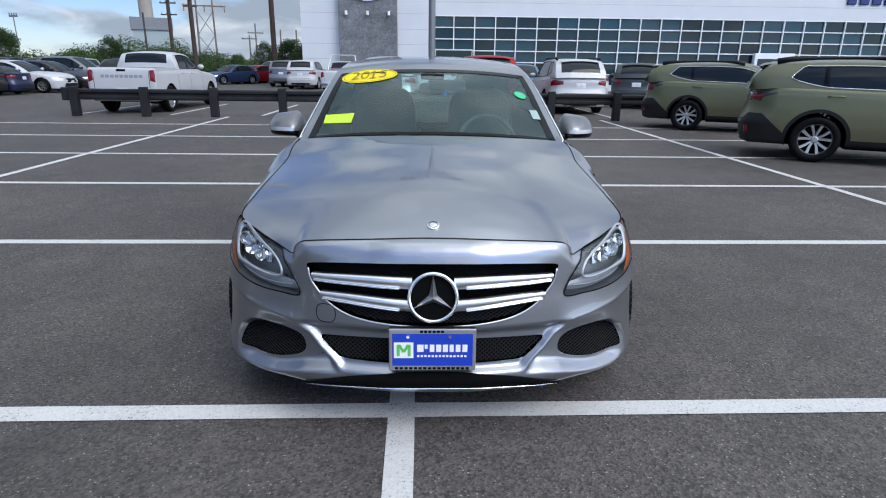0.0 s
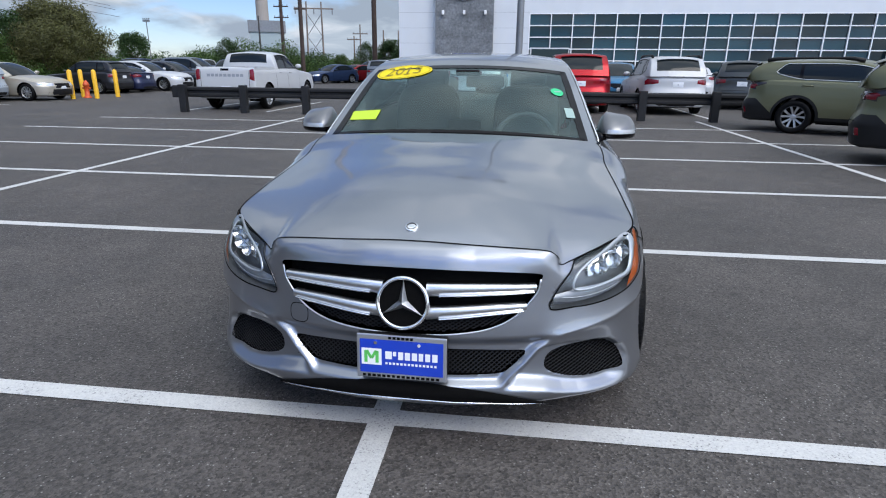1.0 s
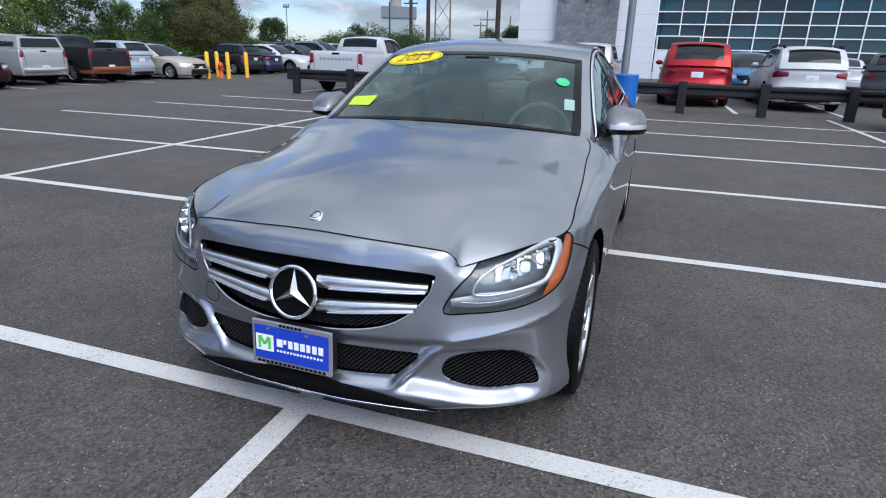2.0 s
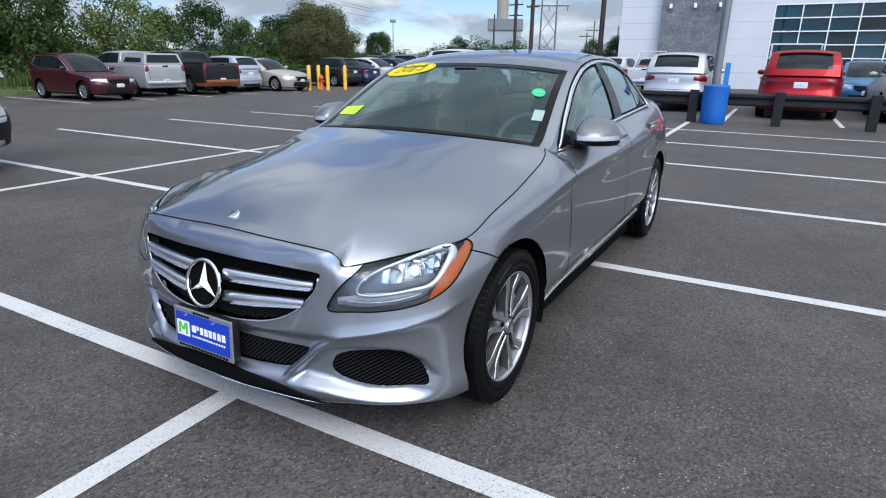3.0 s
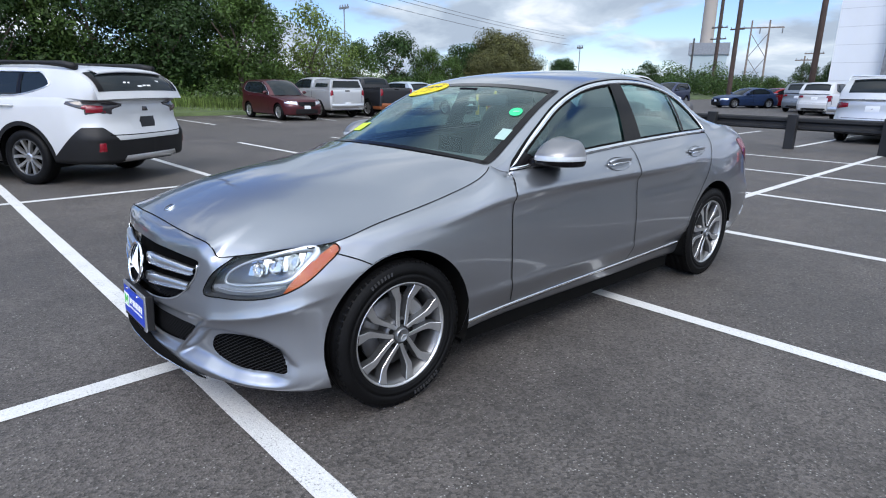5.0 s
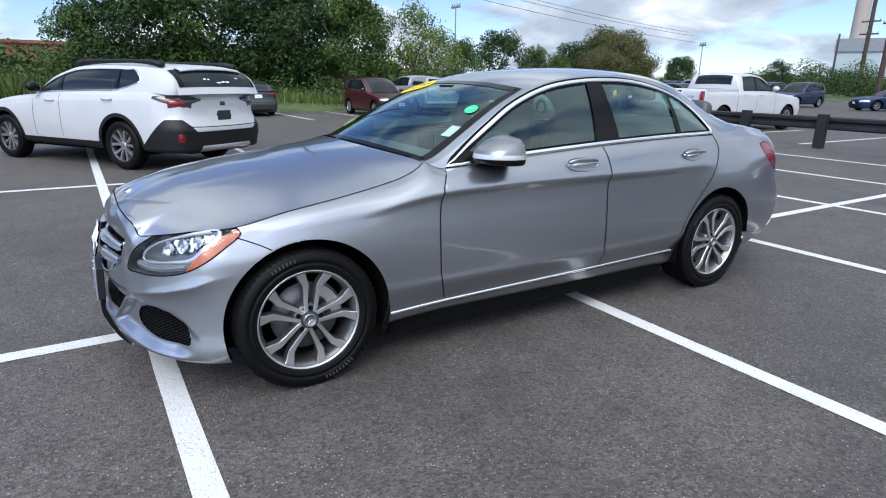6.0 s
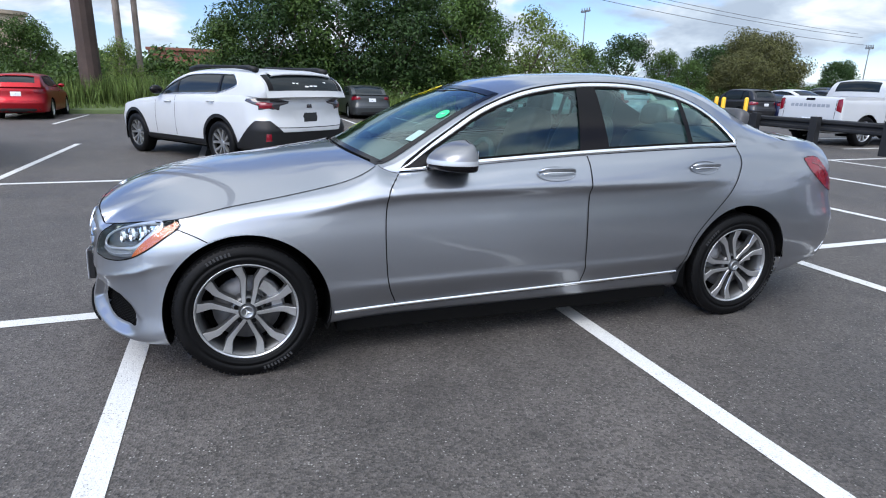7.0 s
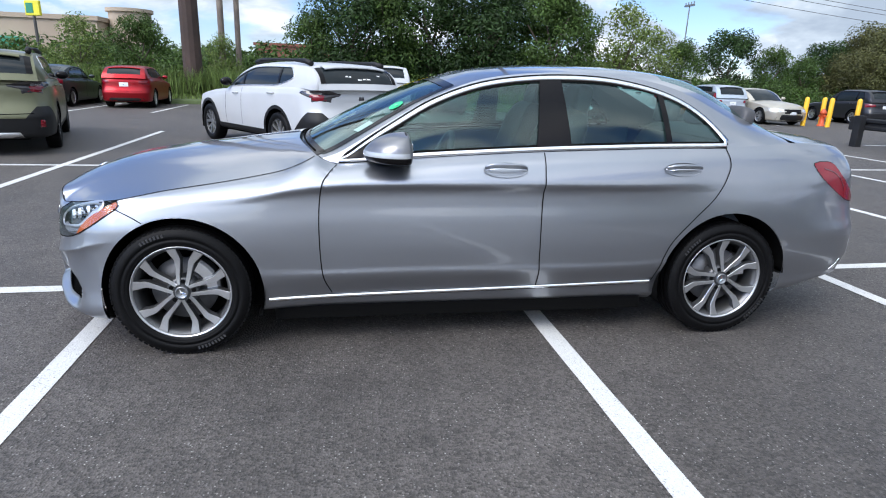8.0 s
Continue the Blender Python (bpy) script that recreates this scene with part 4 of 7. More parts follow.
for s_ in (-1, 1):
    slat("grille_slat", [(s_ * .44, .630), (s_ * .30, .629), (s_ * .16, .626), (s_ * .075, .622)], [.030, .038, .044, .048], M["satin"], .026, -.016)
    slat("grille_slat_edge", [(s_ * .433, .617), (s_ * .30, .613), (s_ * .16, .608), (s_ * .12, .606)], [.006, .007, .007, .006], M["chrome"], .010, .002)
    slat("grille_slat", [(s_ * .41, .566), (s_ * .30, .560), (s_ * .16, .548), (s_ * .075, .540)], [.030, .038, .044, .048], M["satin"], .026, -.016)
    slat("grille_slat_edge", [(s_ * .40, .553), (s_ * .30, .544), (s_ * .16, .530), (s_ * .12, .526)], [.006, .007, .007, .006], M["chrome"], .010, .002)
surround = [q for q in spline([(-.455, .66), (-.450, .63), (-.435, .60), (-.375, .535), (-.285, .492), (-.15, .472), (0, .466), (.15, .472), (.285, .492), (.375, .535), (.435, .60), (.450, .63), (.455, .66)], 90)]
tube("grille_surround", [on_front(x, z, .001)[0] for x, z in surround], .0034, M["satin"], grille, "thin bright grille surround", seg=8)

# emblem: a ring round a three-pointed star, on a black disc
emb = new("emblem")
emb.parent = car
emb.matrix_basis = pose(0, -.755, .582, -12, 0, 0)
v, f = lathe([(0, 0), (.0, .085)], 40, "z")
part_py("disc", [(x, -.002 - z, y) for x, y, z in v], f, M["dark"], emb)
tube("ring", [(.085 * math.cos(a), -.012, .085 * math.sin(a)) for a in np.linspace(0, 2 * math.pi, 64, endpoint=False)], .0070, M["chrome"], emb, closed=True, seg=12)
V, Fc = [], []
for k in range(3):
    a = math.radians(90 + 120 * k)
    b = len(V)
    V += [(0, -.030, 0), (.080 * math.cos(a), -.012, .080 * math.sin(a)), (.017 * math.cos(a + 1.047), -.008, .017 * math.sin(a + 1.047)), (.017 * math.cos(a - 1.047), -.008, .017 * math.sin(a - 1.047))]
    Fc += [(b, b + 1, b + 2), (b, b + 3, b + 1)]
part_py("star", V, Fc, M["satin"], emb, smooth=False)
bv, bf = lathe([(0, .024), (.004, .024), (.006, .021), (.006, .0)], 28, "z")
hb = part_py("bonnet_badge", bv, bf, M["chrome"], car, "round silver bonnet badge")
hb.matrix_basis = look((0, -.602, .8035), (0, -.602 + .45, .8035 - .9)) 
tube("badge_ring", [(.0165 * math.cos(a), .0165 * math.sin(a), .0066) for a in np.linspace(0, 6.283, 28, endpoint=False)], .0016, M["alloy_dark"], hb, closed=True, seg=6)

# dealer plate: surround, blue sheet, plain bars for its lettering
M["plate_blue"] = mat("blue_plate", (0.008, 0.045, 0.42), 0.35, grain=.05)
M["plate_white"] = mat("white_print", (0.8, 0.8, 0.8), 0.5)
M["plate_green"] = mat("green_print", (0.10, 0.50, 0.10), 0.5)
M["plate_frame"] = mat("grey_plate_frame", (0.42, 0.43, 0.45), 0.3, 0.7)
pl = new("number_plate")
pl.parent = car
pl.matrix_basis = pose(-.001, -.787, .394, -3, 0, 0)
part("plate_back", box_bm(-.155, .155, .0, .03, -.078, .078, .004), M["black"], pl)
part("plate_frame", box_bm(-.156, .156, -.008, .0, -.080, .080, .004), M["plate_frame"], pl, "grey plate frame with plain bars")
part("plate_sheet", box_bm(-.144, .144, -.0095, -.0085, -.060, .062), M["plate_blue"], pl, "blue dealer plate with plain bars")
def plate_bar(x0, x1, z0, z1, m_, y=-.0105):
    part("print_bar", box_bm(x0, x1, y - .0008, y, z0, z1), m_, pl)
plate_bar(-.138, -.068, -.030, .030, M["plate_white"])
for a, b_ in ((-.128, -.117), (-.089, -.078)):
    plate_bar(a, b_, -.022, .022, M["plate_green"], -.0116)
for s_ in (-1, 1):
    bm = bmesh.new()
    box(bm, -.005, .005, -.0124, -.0116, -.016, .016, 0, Matrix.Translation((-.103 + s_ * .0085, 0, .008)) @ Matrix.Rotation(s_ * radians(30), 4, "Y"))
    part("print_bar", bm, M["plate_green"], pl)
for k, (a, wd) in enumerate(((-.055, .023), (-.028, .011), (-.010, .017), (.013, .018), (.037, .018), (.061, .015), (.083, .017), (.107, .018))):
    plate_bar(a, a + wd, (-.006 if k != 1 else .006), .022, M["plate_white"])
for k in range(14):
    plate_bar(-.055 + k * .0130, -.055 + k * .0130 + .0080, -.026, -.018, M["plate_white"])
for k in range(6):
    plate_bar(-.045 + k * .015, -.045 + k * .015 + .011, .066, .075, M["gap"], -.0088)
for k in range(16):
    plate_bar(-.135 + k * .017, -.135 + k * .017 + .012, -.075, -.066, M["gap"], -.0088)
for x in (-.088, .062):
    part("plate_screw", cyl_bm((x, -.0145, .052), (x, -.008, .052), .006, seg=10), M["chrome"], pl)

# lower openings with mesh, black lip with a bright edge
lowg = new("lower_grille")
lowg.parent = car
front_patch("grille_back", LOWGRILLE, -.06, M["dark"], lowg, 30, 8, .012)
lattice("grille_mesh", smooth_poly(LOWGRILLE, 120), -.012, lowg, .018, .0032, .005, .9)
for s_ in (1, -1):
    it = new("corner_intake")
    it.parent = car
    poly = INTAKE if s_ > 0 else mirror_x(INTAKE)
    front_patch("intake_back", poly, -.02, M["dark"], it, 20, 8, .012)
    lattice("intake_mesh", smooth_poly(poly), -.004, it, .022, .0027, .004, .62)
V = []
xs_ = np.linspace(-.488, .488, 56)
for x in xs_:
    u_ = abs(x) / .488
    z_lo = .233 - .026 * u_ ** 2.4
    z_hi = z_lo + .004 + .052 * (1 - u_ ** 2.6)
    V += [on_front(x, z, .004 + .006 * (0 < k < 3))[0] for k, z in enumerate(np.linspace(z_lo, z_hi, 4))]
part_py("front_lip", V, grid_faces(56, 4, flip=False), M["dark"], car, "black plastic lower lip")
tube("lip_trim", [on_front(x, .231 - .026 * (abs(x) / .488) ** 2.4, .006)[0] for x in xs_], .0036, M["chrome"], car, "thin chrome lip edge", seg=8)
q = [on_front(-.392 + .036 * math.copysign(abs(math.cos(a)) ** .7, math.cos(a)), .497 + .034 * math.copysign(abs(math.sin(a)) ** .7, math.sin(a))) for a in np.linspace(0, 2 * math.pi, 40, endpoint=False)]
ribbon("tow_eye_cover", [p for p, _ in q], [n_ for _, n_ in q], .003, M["gap"], car, True, .0008)

# head lamps: dark housing, bright bowls, amber corner, clear lens
M["lamp_inner"] = mat("lamp_housing_grey", (0.125, 0.128, 0.136), 0.32, 0.5)
M["lamp_band"] = mat("lamp_lower_band", (0.24, 0.25, 0.265), 0.35, 0.4, grain=.1, grain_scale=40)
M["tail_dark"] = mat("dark_red_band", (0.10, 0.004, 0.010), 0.2, coat=1.0)
M["bowl"] = mat("lamp_bowl", (0.62, 0.63, 0.64), 0.22, 1.0)
M["guide"] = mat("light_guide_grey", (0.45, 0.46, 0.48), 0.3, 0.7)
for side, fc in lamp_faces:
    hl = new("head_lamp")
    hl.parent = car
    nrm = np.array([side * .62, -.78, .12])
    nrm /= np.linalg.norm(nrm)
    LAv = np.array([side * .78, .626, 0])
    mesh_of("lens", BV + nrm * .0025, fc, M["lens"], hl, "clear head lamp lens")
    depth = BV - nrm * .05
    mesh_of("housing", depth, fc, M["lamp_inner"], hl, "dark grey lamp housing")
    V2 = BV - nrm * .006
    AMBER = [(.30, .575), (.36, .595), (.42, .64), (.475, .69), (.51, .735), (.51, .765), (.462, .752), (.425, .722), (.388, .688), (.355, .652), (.325, .615)]
    _, amber = carve(V2, fc, densify(AMBER, 120), None, lambda c: c[:, 2] > 0, (tuple(LAv), (0, 0, 1)))
    mesh_of("amber_reflector", V2, amber, M["amber"], hl, "amber side reflector")
    flat_n = Vector((side * .62, -.78, 0)).normalized()

    def lamp_pt(a, z, o):
        for drop in range(24):
            o_ = Vector(LAv * a) + flat_n * 1.8 + Vector((0, 0, z - .004 * drop))
            h_, _, _, _ = SKIN.ray_cast(o_, -flat_n)
            if h_ is not None and (h_ - o_).length < 1.35:
                break
        return h_ + Vector(nrm) * o

    # walls of the housing
    out_line = smooth_poly(LAMP, 90)
    rimV = []
    for a, z in out_line:
        zz = min(z, float(np.interp(a, [0, .018, .146, .286, .46, .5], [.69, .692, .707, .731, .755, .757])))
        p = lamp_pt(a, zz, 0)
        rimV += [p + Vector(nrm) * .001, p - Vector(nrm) * .05]
    part_py("housing_wall", rimV, [(2 * i, 2 * i + 1, (2 * i + 3) % 180, (2 * i + 2) % 180) for i in range(90)], M["lamp_inner"], hl)
    rim_p = [Vector(rimV[2 * i]) for i in range(90)]
    ribbon("lamp_seal", rim_p, [Vector(nrm)] * 90, .0055, M["gap"], hl, True, .002)

    # lower band, a bright rim round the dark eye, faceted reflectors in its upper half
    line = spline([(.005, .566), (.08, .562), (.17, .570), (.26, .584), (.315, .602)], 24)
    band = np.array([[lamp_pt(a, z + k * float(np.interp(a, [0, .1, .3], [.024, .046, .032])), -.030 + .006 * k * (1 - k) * 4) for k in np.linspace(0, 1, 5)] for a, z in line])
    patch_obj("lower_band", band, M["lamp_band"], hl, "grey lower lamp band", flip=side < 0)
    loop = spline([(.072, .612), (.088, .648), (.145, .682), (.225, .708), (.315, .729), (.392, .738), (.410, .724), (.385, .688), (.345, .645), (.312, .628), (.255, .620), (.170, .609), (.110, .604)], 96, True)
    pts = [lamp_pt(a, z, -.014) for a, z in loop]
    wid = [float(np.interp(a, [.07, .2, .33, .41], [.008, .010, .020, .032])) for a, z in loop]
    ribbon("lamp_bezel", pts, [Vector(nrm)] * 96, wid, M["guide"], hl, True, 0, .006, "bright silver bezel")
    for ca, cz, r in ((.205, .664, .026), (.272, .680, .030), (.335, .700, .026)):
        v, f = lathe([(.0, r * 1.08), (.012, r), (.002, r * .82), (-.014, r * .42), (-.016, 0)], 11, "z")
        bowl = part_py("reflector_bowl", v, f, M["bowl"], hl, "bright faceted reflector", smooth=False)
        c = lamp_pt(ca, cz, -.030)
        bowl.matrix_basis = look(c, c - Vector((side * .35, -.93, .10)))
    for k in range(9):
        a = .155 + .026 * k
        z0, z1 = .640 + .0042 * k, .690 + .0050 * k
        slant = .010 * math.sin(k * 2.3)
        g = np.array([[lamp_pt(a + u_ * .022 + .010 * w_, z0 + (z1 - z0) * w_, -.040 + slant * (u_ - .5) + .008 * w_) for w_ in (0, .5, 1)] for u_ in (0, 1)])
        patch_obj("reflector_facet", g, M["bowl"], hl, flip=side < 0)
    line = spline([(.03, .575), (.10, .572), (.20, .580), (.29, .598)], 24)
    tube("lamp_rib", [lamp_pt(a, z + .006, -.022) for a, z in line], .002, M["guide"], hl, seg=8)
for side, fc in tail_faces:
    tl = new("tail_lamp")
    tl.parent = car
    mesh_of("lens", BV + np.array([side * .003, .001, 0]), fc, M["red_lens"], tl, "red tail lamp")
    q = spline(TAIL_LAMP, 80, True)
    pn = [on_side(y, z, side) for y, z in q]
    ribbon("lamp_seal", [p for p, _ in pn], [n_ for _, n_ in pn], .006, M["gap"], tl, True, .001)
    side_strip("lamp_bar", [(3.42, .93), (3.50, .905), (3.56, .85), (3.585, .80)], .008, M["tail_dark"], side, 20, .005, 0, parent=tl)

# ---- mirrors, handles, cowl, wipers ----
# mirror caps are coloured a darker grey than the body
M["cap_grey"] = mat("mirror_cap_grey", (0.165, 0.168, 0.175), 0.30, 0.55, coat=0.5, coat_rough=.06)
M["signal_lens"] = mat("pale_signal_lens", (0.42, 0.44, 0.46), 0.2, 0.3, coat=1.0)
for side in (1, -1):
    mr = new("door_mirror")
    mr.parent = car
    loop = np.array([.785, 1.09]) + np.array([.84, 1.08]) * (spline([(.805, 1.088), (.90, 1.092), (1.0, 1.086), (1.04, 1.06), (1.043, 1.01), (1.012, .95), (.955, .905), (.88, .882), (.825, .892), (.79, .95), (.785, 1.03)], 64, True) - np.array([.785, 1.09]))
    lev = [(.955, .02), (.955, .72), (.959, .86), (.966, .94), (.974, .98), (.982, .99), (.988, 1.0), (1.000, 1.0), (1.012, .98), (1.036, .90), (1.054, .81), (1.069, .71), (1.083, .59), (1.095, .44), (1.102, .27), (1.104, .02)]
    lev = [(z if z < 1.012 else 1.012 + (z - 1.012) * .86, s_) for z, s_ in lev]
    G_ = np.array([[(side * (.884 + (x - .884) * (.35 + .65 * s_)), 1.062 + (y - 1.062) * s_, z - .007 * (x - .86) / .1 * max(0, z - .985) / .12) for x, y in loop] for z, s_ in lev])

    def shell_rows(nm, i0, i1, mt, label="", grow=0.0, us=None):
        g = G_[i0:i1 + 1]
        Vm = g.reshape(-1, 3)
        if us is None:
            fc = [(i * 64 + k, i * 64 + (k + 1) % 64, (i + 1) * 64 + (k + 1) % 64, (i + 1) * 64 + k) for i in range(i1 - i0) for k in range(64)]
        else:
            fc = [(i * 64 + k, i * 64 + k + 1, (i + 1) * 64 + k + 1, (i + 1) * 64 + k) for i in range(i1 - i0) for k in us]
        return part_py(nm, Vm + np.array([side * grow, -grow, 0]), fc, mt, mr, label)

    shell_rows("mirror_base", 0, 6, M["gloss_black"], "black lower mirror shell")
    shell_rows("mirror_shell", 6, 15, M["cap_grey"], "dark grey mirror cap")
    shell_rows("turn_signal", 6, 8, M["signal_lens"], "bright turn signal strip", .0022, range(18, 46))
    part("mirror_glass", box_bm(side * .81 if side > 0 else side * .955, side * .955 if side > 0 else side * .81, 1.084, 1.090, .985, 1.052, .003), M["chrome"], mr, "mirror glass")
    tube("mirror_arm", [(side * .775, .90, .962), (side * .81, .93, .968), (side * .86, .985, .975)], [.030, .026, .024], M["gloss_black"], mr)
    for y0, y1, z in ((1.447, 1.672, .921), (2.412, 2.632, .929)):
        hd = new("door_handle")
        hd.parent = car
        c = (y0 + y1) / 2
        oval = [(c + (y1 - y0) / 2 * math.cos(a), z + .034 * math.sin(a)) for a in np.linspace(0, 2 * math.pi, 40, endpoint=False)]
        rows_ = [[on_side(c + (y - c) * k, z + (q_ - z) * k, side, 0.0012 - .021 * (1 - k ** 3))[0] + Vector((side * .004, 0, 0)) for k in (1, .8, .5, .15)] for y, q_ in oval]
        part_py("handle_bowl", [p for r in rows_ for p in r], grid_faces(40, 4, close_u=True), M["paint"], hd)
        V = []
        for t in np.linspace(-1, 1, 21):
            y = c + t * (y1 - y0) * .47
            o = .012 + .026 * (1 - t ** 4) ** .8
            hh = .0125 * (1 - .35 * t ** 4) 
            p, n_ = on_side(y, z + .004, side)
            for a in np.linspace(0, 2 * math.pi, 10, endpoint=False):
                V.append(p + n_ * (o + .008 * math.cos(a)) + Vector((0, 0, hh * math.sin(a))))
        part_py("handle_grip", V, [(i * 10 + k, i * 10 + (k + 1) % 10, (i + 1) * 10 + (k + 1) % 10, (i + 1) * 10 + k) for i in range(20) for k in range(10)], M["paint"], hd)
        tube("handle_trim", [on_side(c + t * (y1 - y0) * .44, z - .010, side, .014 + .026 * (1 - t ** 4) ** .8)[0] for t in np.linspace(-1, 1, 15)], .003, M["chrome"], hd, seg=6)

cow = coons([(0, .500, .985), (.3, .512, .981), (.50, .548, .970), (.690, .610, .950)], [(0, .556, 1.002), (.3, .568, .997), (.52, .604, .985), (.705, .655, .960)], [(0, .500, .985), (0, .528, .962), (0, .556, 1.002)],
            [(.690, .610, .950), (.697, .632, .944), (.705, .655, .960)], 8, 20, 2.0)
patch_obj("cowl", both_halves(cow), M["black"], car, "black plastic scuttle below the windscreen")
for side in (1, -1):
    # joint between wing and pillar, and the black triangle that carries the mirror
    e = [Vector((p[0] * side, p[1], p[2])) for p in EDGE[(EDGE[:, 1] > .645) & (EDGE[:, 1] < .735) & (EDGE[:, 0] > .6) & (EDGE[:, 2] > .9)]]
    ribbon("shut_line", e, [Vector((side * .55, -.25, .8)).normalized()] * len(e), .003, M["gap"], car, lift=.001)
    rows_ = []
    for y in np.linspace(.775, .945, 14):
        lo_, hi_ = (float(np.interp(y, [q[0] for q in ln], [q[1] for q in ln])) for ln in (LOW_LINE[::-1], TOP_LINE))
        hi_ = min(hi_, 1.03 - (y - .86) * .55)
        rows_.append([on_glass(y, lo_ + (max(hi_, lo_ + .002) - lo_) * k, side, .0015)[0] for k in np.linspace(0, 1, 6)])
    patch_obj("mirror_triangle", np.array(rows_), M["gloss_black"], car, flip=side < 0)


SCREEN = BVHTree.FromPolygons([Vector(v) for v in TOPG.reshape(-1, 3)], grid_faces(*TOPG.shape[:2], flip=True))


def on_pane(x, y, out=.0):
    h_, n_, _, _ = SCREEN.ray_cast(Vector((x, y, 3)), Vector((0, 0, -1)))
    if n_.z < 0:
        n_ = -n_
    return h_ + n_ * out, n_


for pts in (((.62, .70), (.42, .625), (.15, .575), (-.12, .568)), ((-.20, .572), (-.40, .612), (-.62, .70))):
    q = spline([(x, y) for x, y in pts], 24)
    tube("wiper_blade", [on_pane(x, .548 + .13 * (abs(x) / .752) ** 2.3, .006)[0] for x, y in q], .0045, M["dark"], car, seg=6)
# dark print round the edge of the windscreen
for c0, c1 in ((1, 4), (-2, -5)):
    st_ = 1 if c1 > c0 else -1
    edge_ = TOPG[1:I_WIND + 1, c0] * .45 + TOPG[1:I_WIND + 1, c0 + st_] * .55
    strip = np.stack([edge_] + [TOPG[1:I_WIND + 1, c] for c in range(c0 + st_, c1, st_)], 1)[:, ::st_]
    patch_obj("screen_print", strip + np.array([0, -.0012, .0025]), M["gloss_black"], car)
patch_obj("screen_print", TOPG[0:3, 2:-2] + np.array([0, -.0012, .0025]), M["gloss_black"], car)
patch_obj("screen_print", TOPG[I_WIND - 2:I_WIND + 1, 2:-2] + np.array([0, -.0012, .0025]), M["gloss_black"], car)

# stickers on the windscreen
M["st_yellow"] = mat("yellow_sticker", (0.80, 0.62, 0.0), 0.6)
M["st_lime"] = mat("lime_paper", (0.50, 0.68, 0.04), 0.7, grain=.05)
M["st_green"] = mat("green_sticker", (0.02, 0.50, 0.20), 0.6)
M["st_pale"] = mat("pale_label", (0.28, 0.39, 0.355), 0.6)
M["st_olive"] = mat("olive_print", (0.20, 0.155, 0.015), 0.6)


def sticker(name, label, outline, material, lift=.005):
    pts = [on_pane(x, y, lift)[0] for x, y in outline]
    c = sum(pts, Vector()) / len(pts)
    n = len(pts)
    V = [tuple(c)] + [tuple(p) for p in pts] + [tuple(p - Vector((0, -.0004, .0009))) for p in pts]
    Fc = [(0, 1 + i, 1 + (i + 1) % n) for i in range(n)] + [(1 + i, 1 + n + i, 1 + n + (i + 1) % n, 1 + (i + 1) % n) for i in range(n)]
    return part_py(name, V, Fc, material, car, label, smooth=False)


ell = [(-.402 + .178 * math.cos(a) , 1.235 + .012 * math.cos(a) * -1 + .105 * math.sin(a)) for a in np.linspace(0, 2 * math.pi, 48, endpoint=False)]
sticker("year_sticker", "yellow oval sticker reading 2015", ell, M["st_yellow"])
sticker("price_note", "lime green paper note on the glass", [(-.628, .860), (-.451, .800), (-.462, .716), (-.630, .782)], M["st_lime"])
sticker("round_sticker", "small round green sticker", [(.541 + .036 * math.cos(a), 1.044 + .036 * math.sin(a)) for a in np.linspace(0, 6.283, 28, endpoint=False)], M["st_green"])
sticker("service_label", "small pale service label", [(.578, .905), (.628, .926), (.643, .846), (.593, .824)], M["st_pale"])
part("sticker_bar", (lambda b_: (box(b_, -.022, .022, -.006, .006, 0, .001), b_)[1])(bmesh.new()), M["st_pale"], car).matrix_basis = Matrix.Translation(on_pane(.541, 1.044, .006)[0]) @ pose(0, 0, 0, 25, 0, 8)
# the year: built-in letters, the narrow one drawn as a slanting stem with its flag and foot
dg = bpy.context.evaluated_depsgraph_get()


def on_sticker(x, y):
    return tuple(on_pane(-.402 + x * 1.05, 1.236 + y * 1.42 - .063 * x, .0072)[0])


def year_digit(ch, x0):
    txt = bpy.data.curves.new("digit", "FONT")
    txt.body, txt.size, txt.align_x, txt.align_y, txt.shear, txt.offset = ch, .118, "CENTER", "CENTER", .08, -.0012
    tob = new("digit", txt)
    tme = bpy.data.meshes.new_from_object(tob.evaluated_get(dg))
    bpy.data.objects.remove(tob)
    part_py("digit", [on_sticker(v.co.x + x0, v.co.y) for v in tme.vertices], [tuple(p.vertices) for p in tme.polygons], M["st_olive"], car, "dark number on the yellow sticker", smooth=False)


for ch, x0 in (("2", -.088), ("0", -.029), ("5", .080)):
    year_digit(ch, x0)
ONE = [(-.006, -.034), (.006, -.034), (.006, .042), (-.004, .042), (-.019, .031), (-.019, .024), (-.006, .028)]
FOOT = [(-.018, -.042), (.018, -.042), (.018, -.034), (-.018, -.034)]
part_py("digit", [on_sticker(.026 + x + .08 * y, y) for x, y in ONE + FOOT], [tuple(range(7)), (7, 8, 9, 10)], M["st_olive"], car, "dark number on the yellow sticker", smooth=False)
rim = [on_pane(-.402 + .165 * math.cos(a), 1.235 - .011 * math.cos(a) + .095 * math.sin(a), .0062) for a in np.linspace(0, 2 * math.pi, 64, endpoint=False)]
ribbon("sticker_line", [p for p, _ in rim], [n_ for _, n_ in rim], .004, M["st_olive"], car, True)

# ---- cabin ----
M["seat"] = mat("black_seat_leatherette", (0.045, 0.045, 0.048), 0.5, wear=.2, wear_scale=8, bump=.15, bump_scale=60)


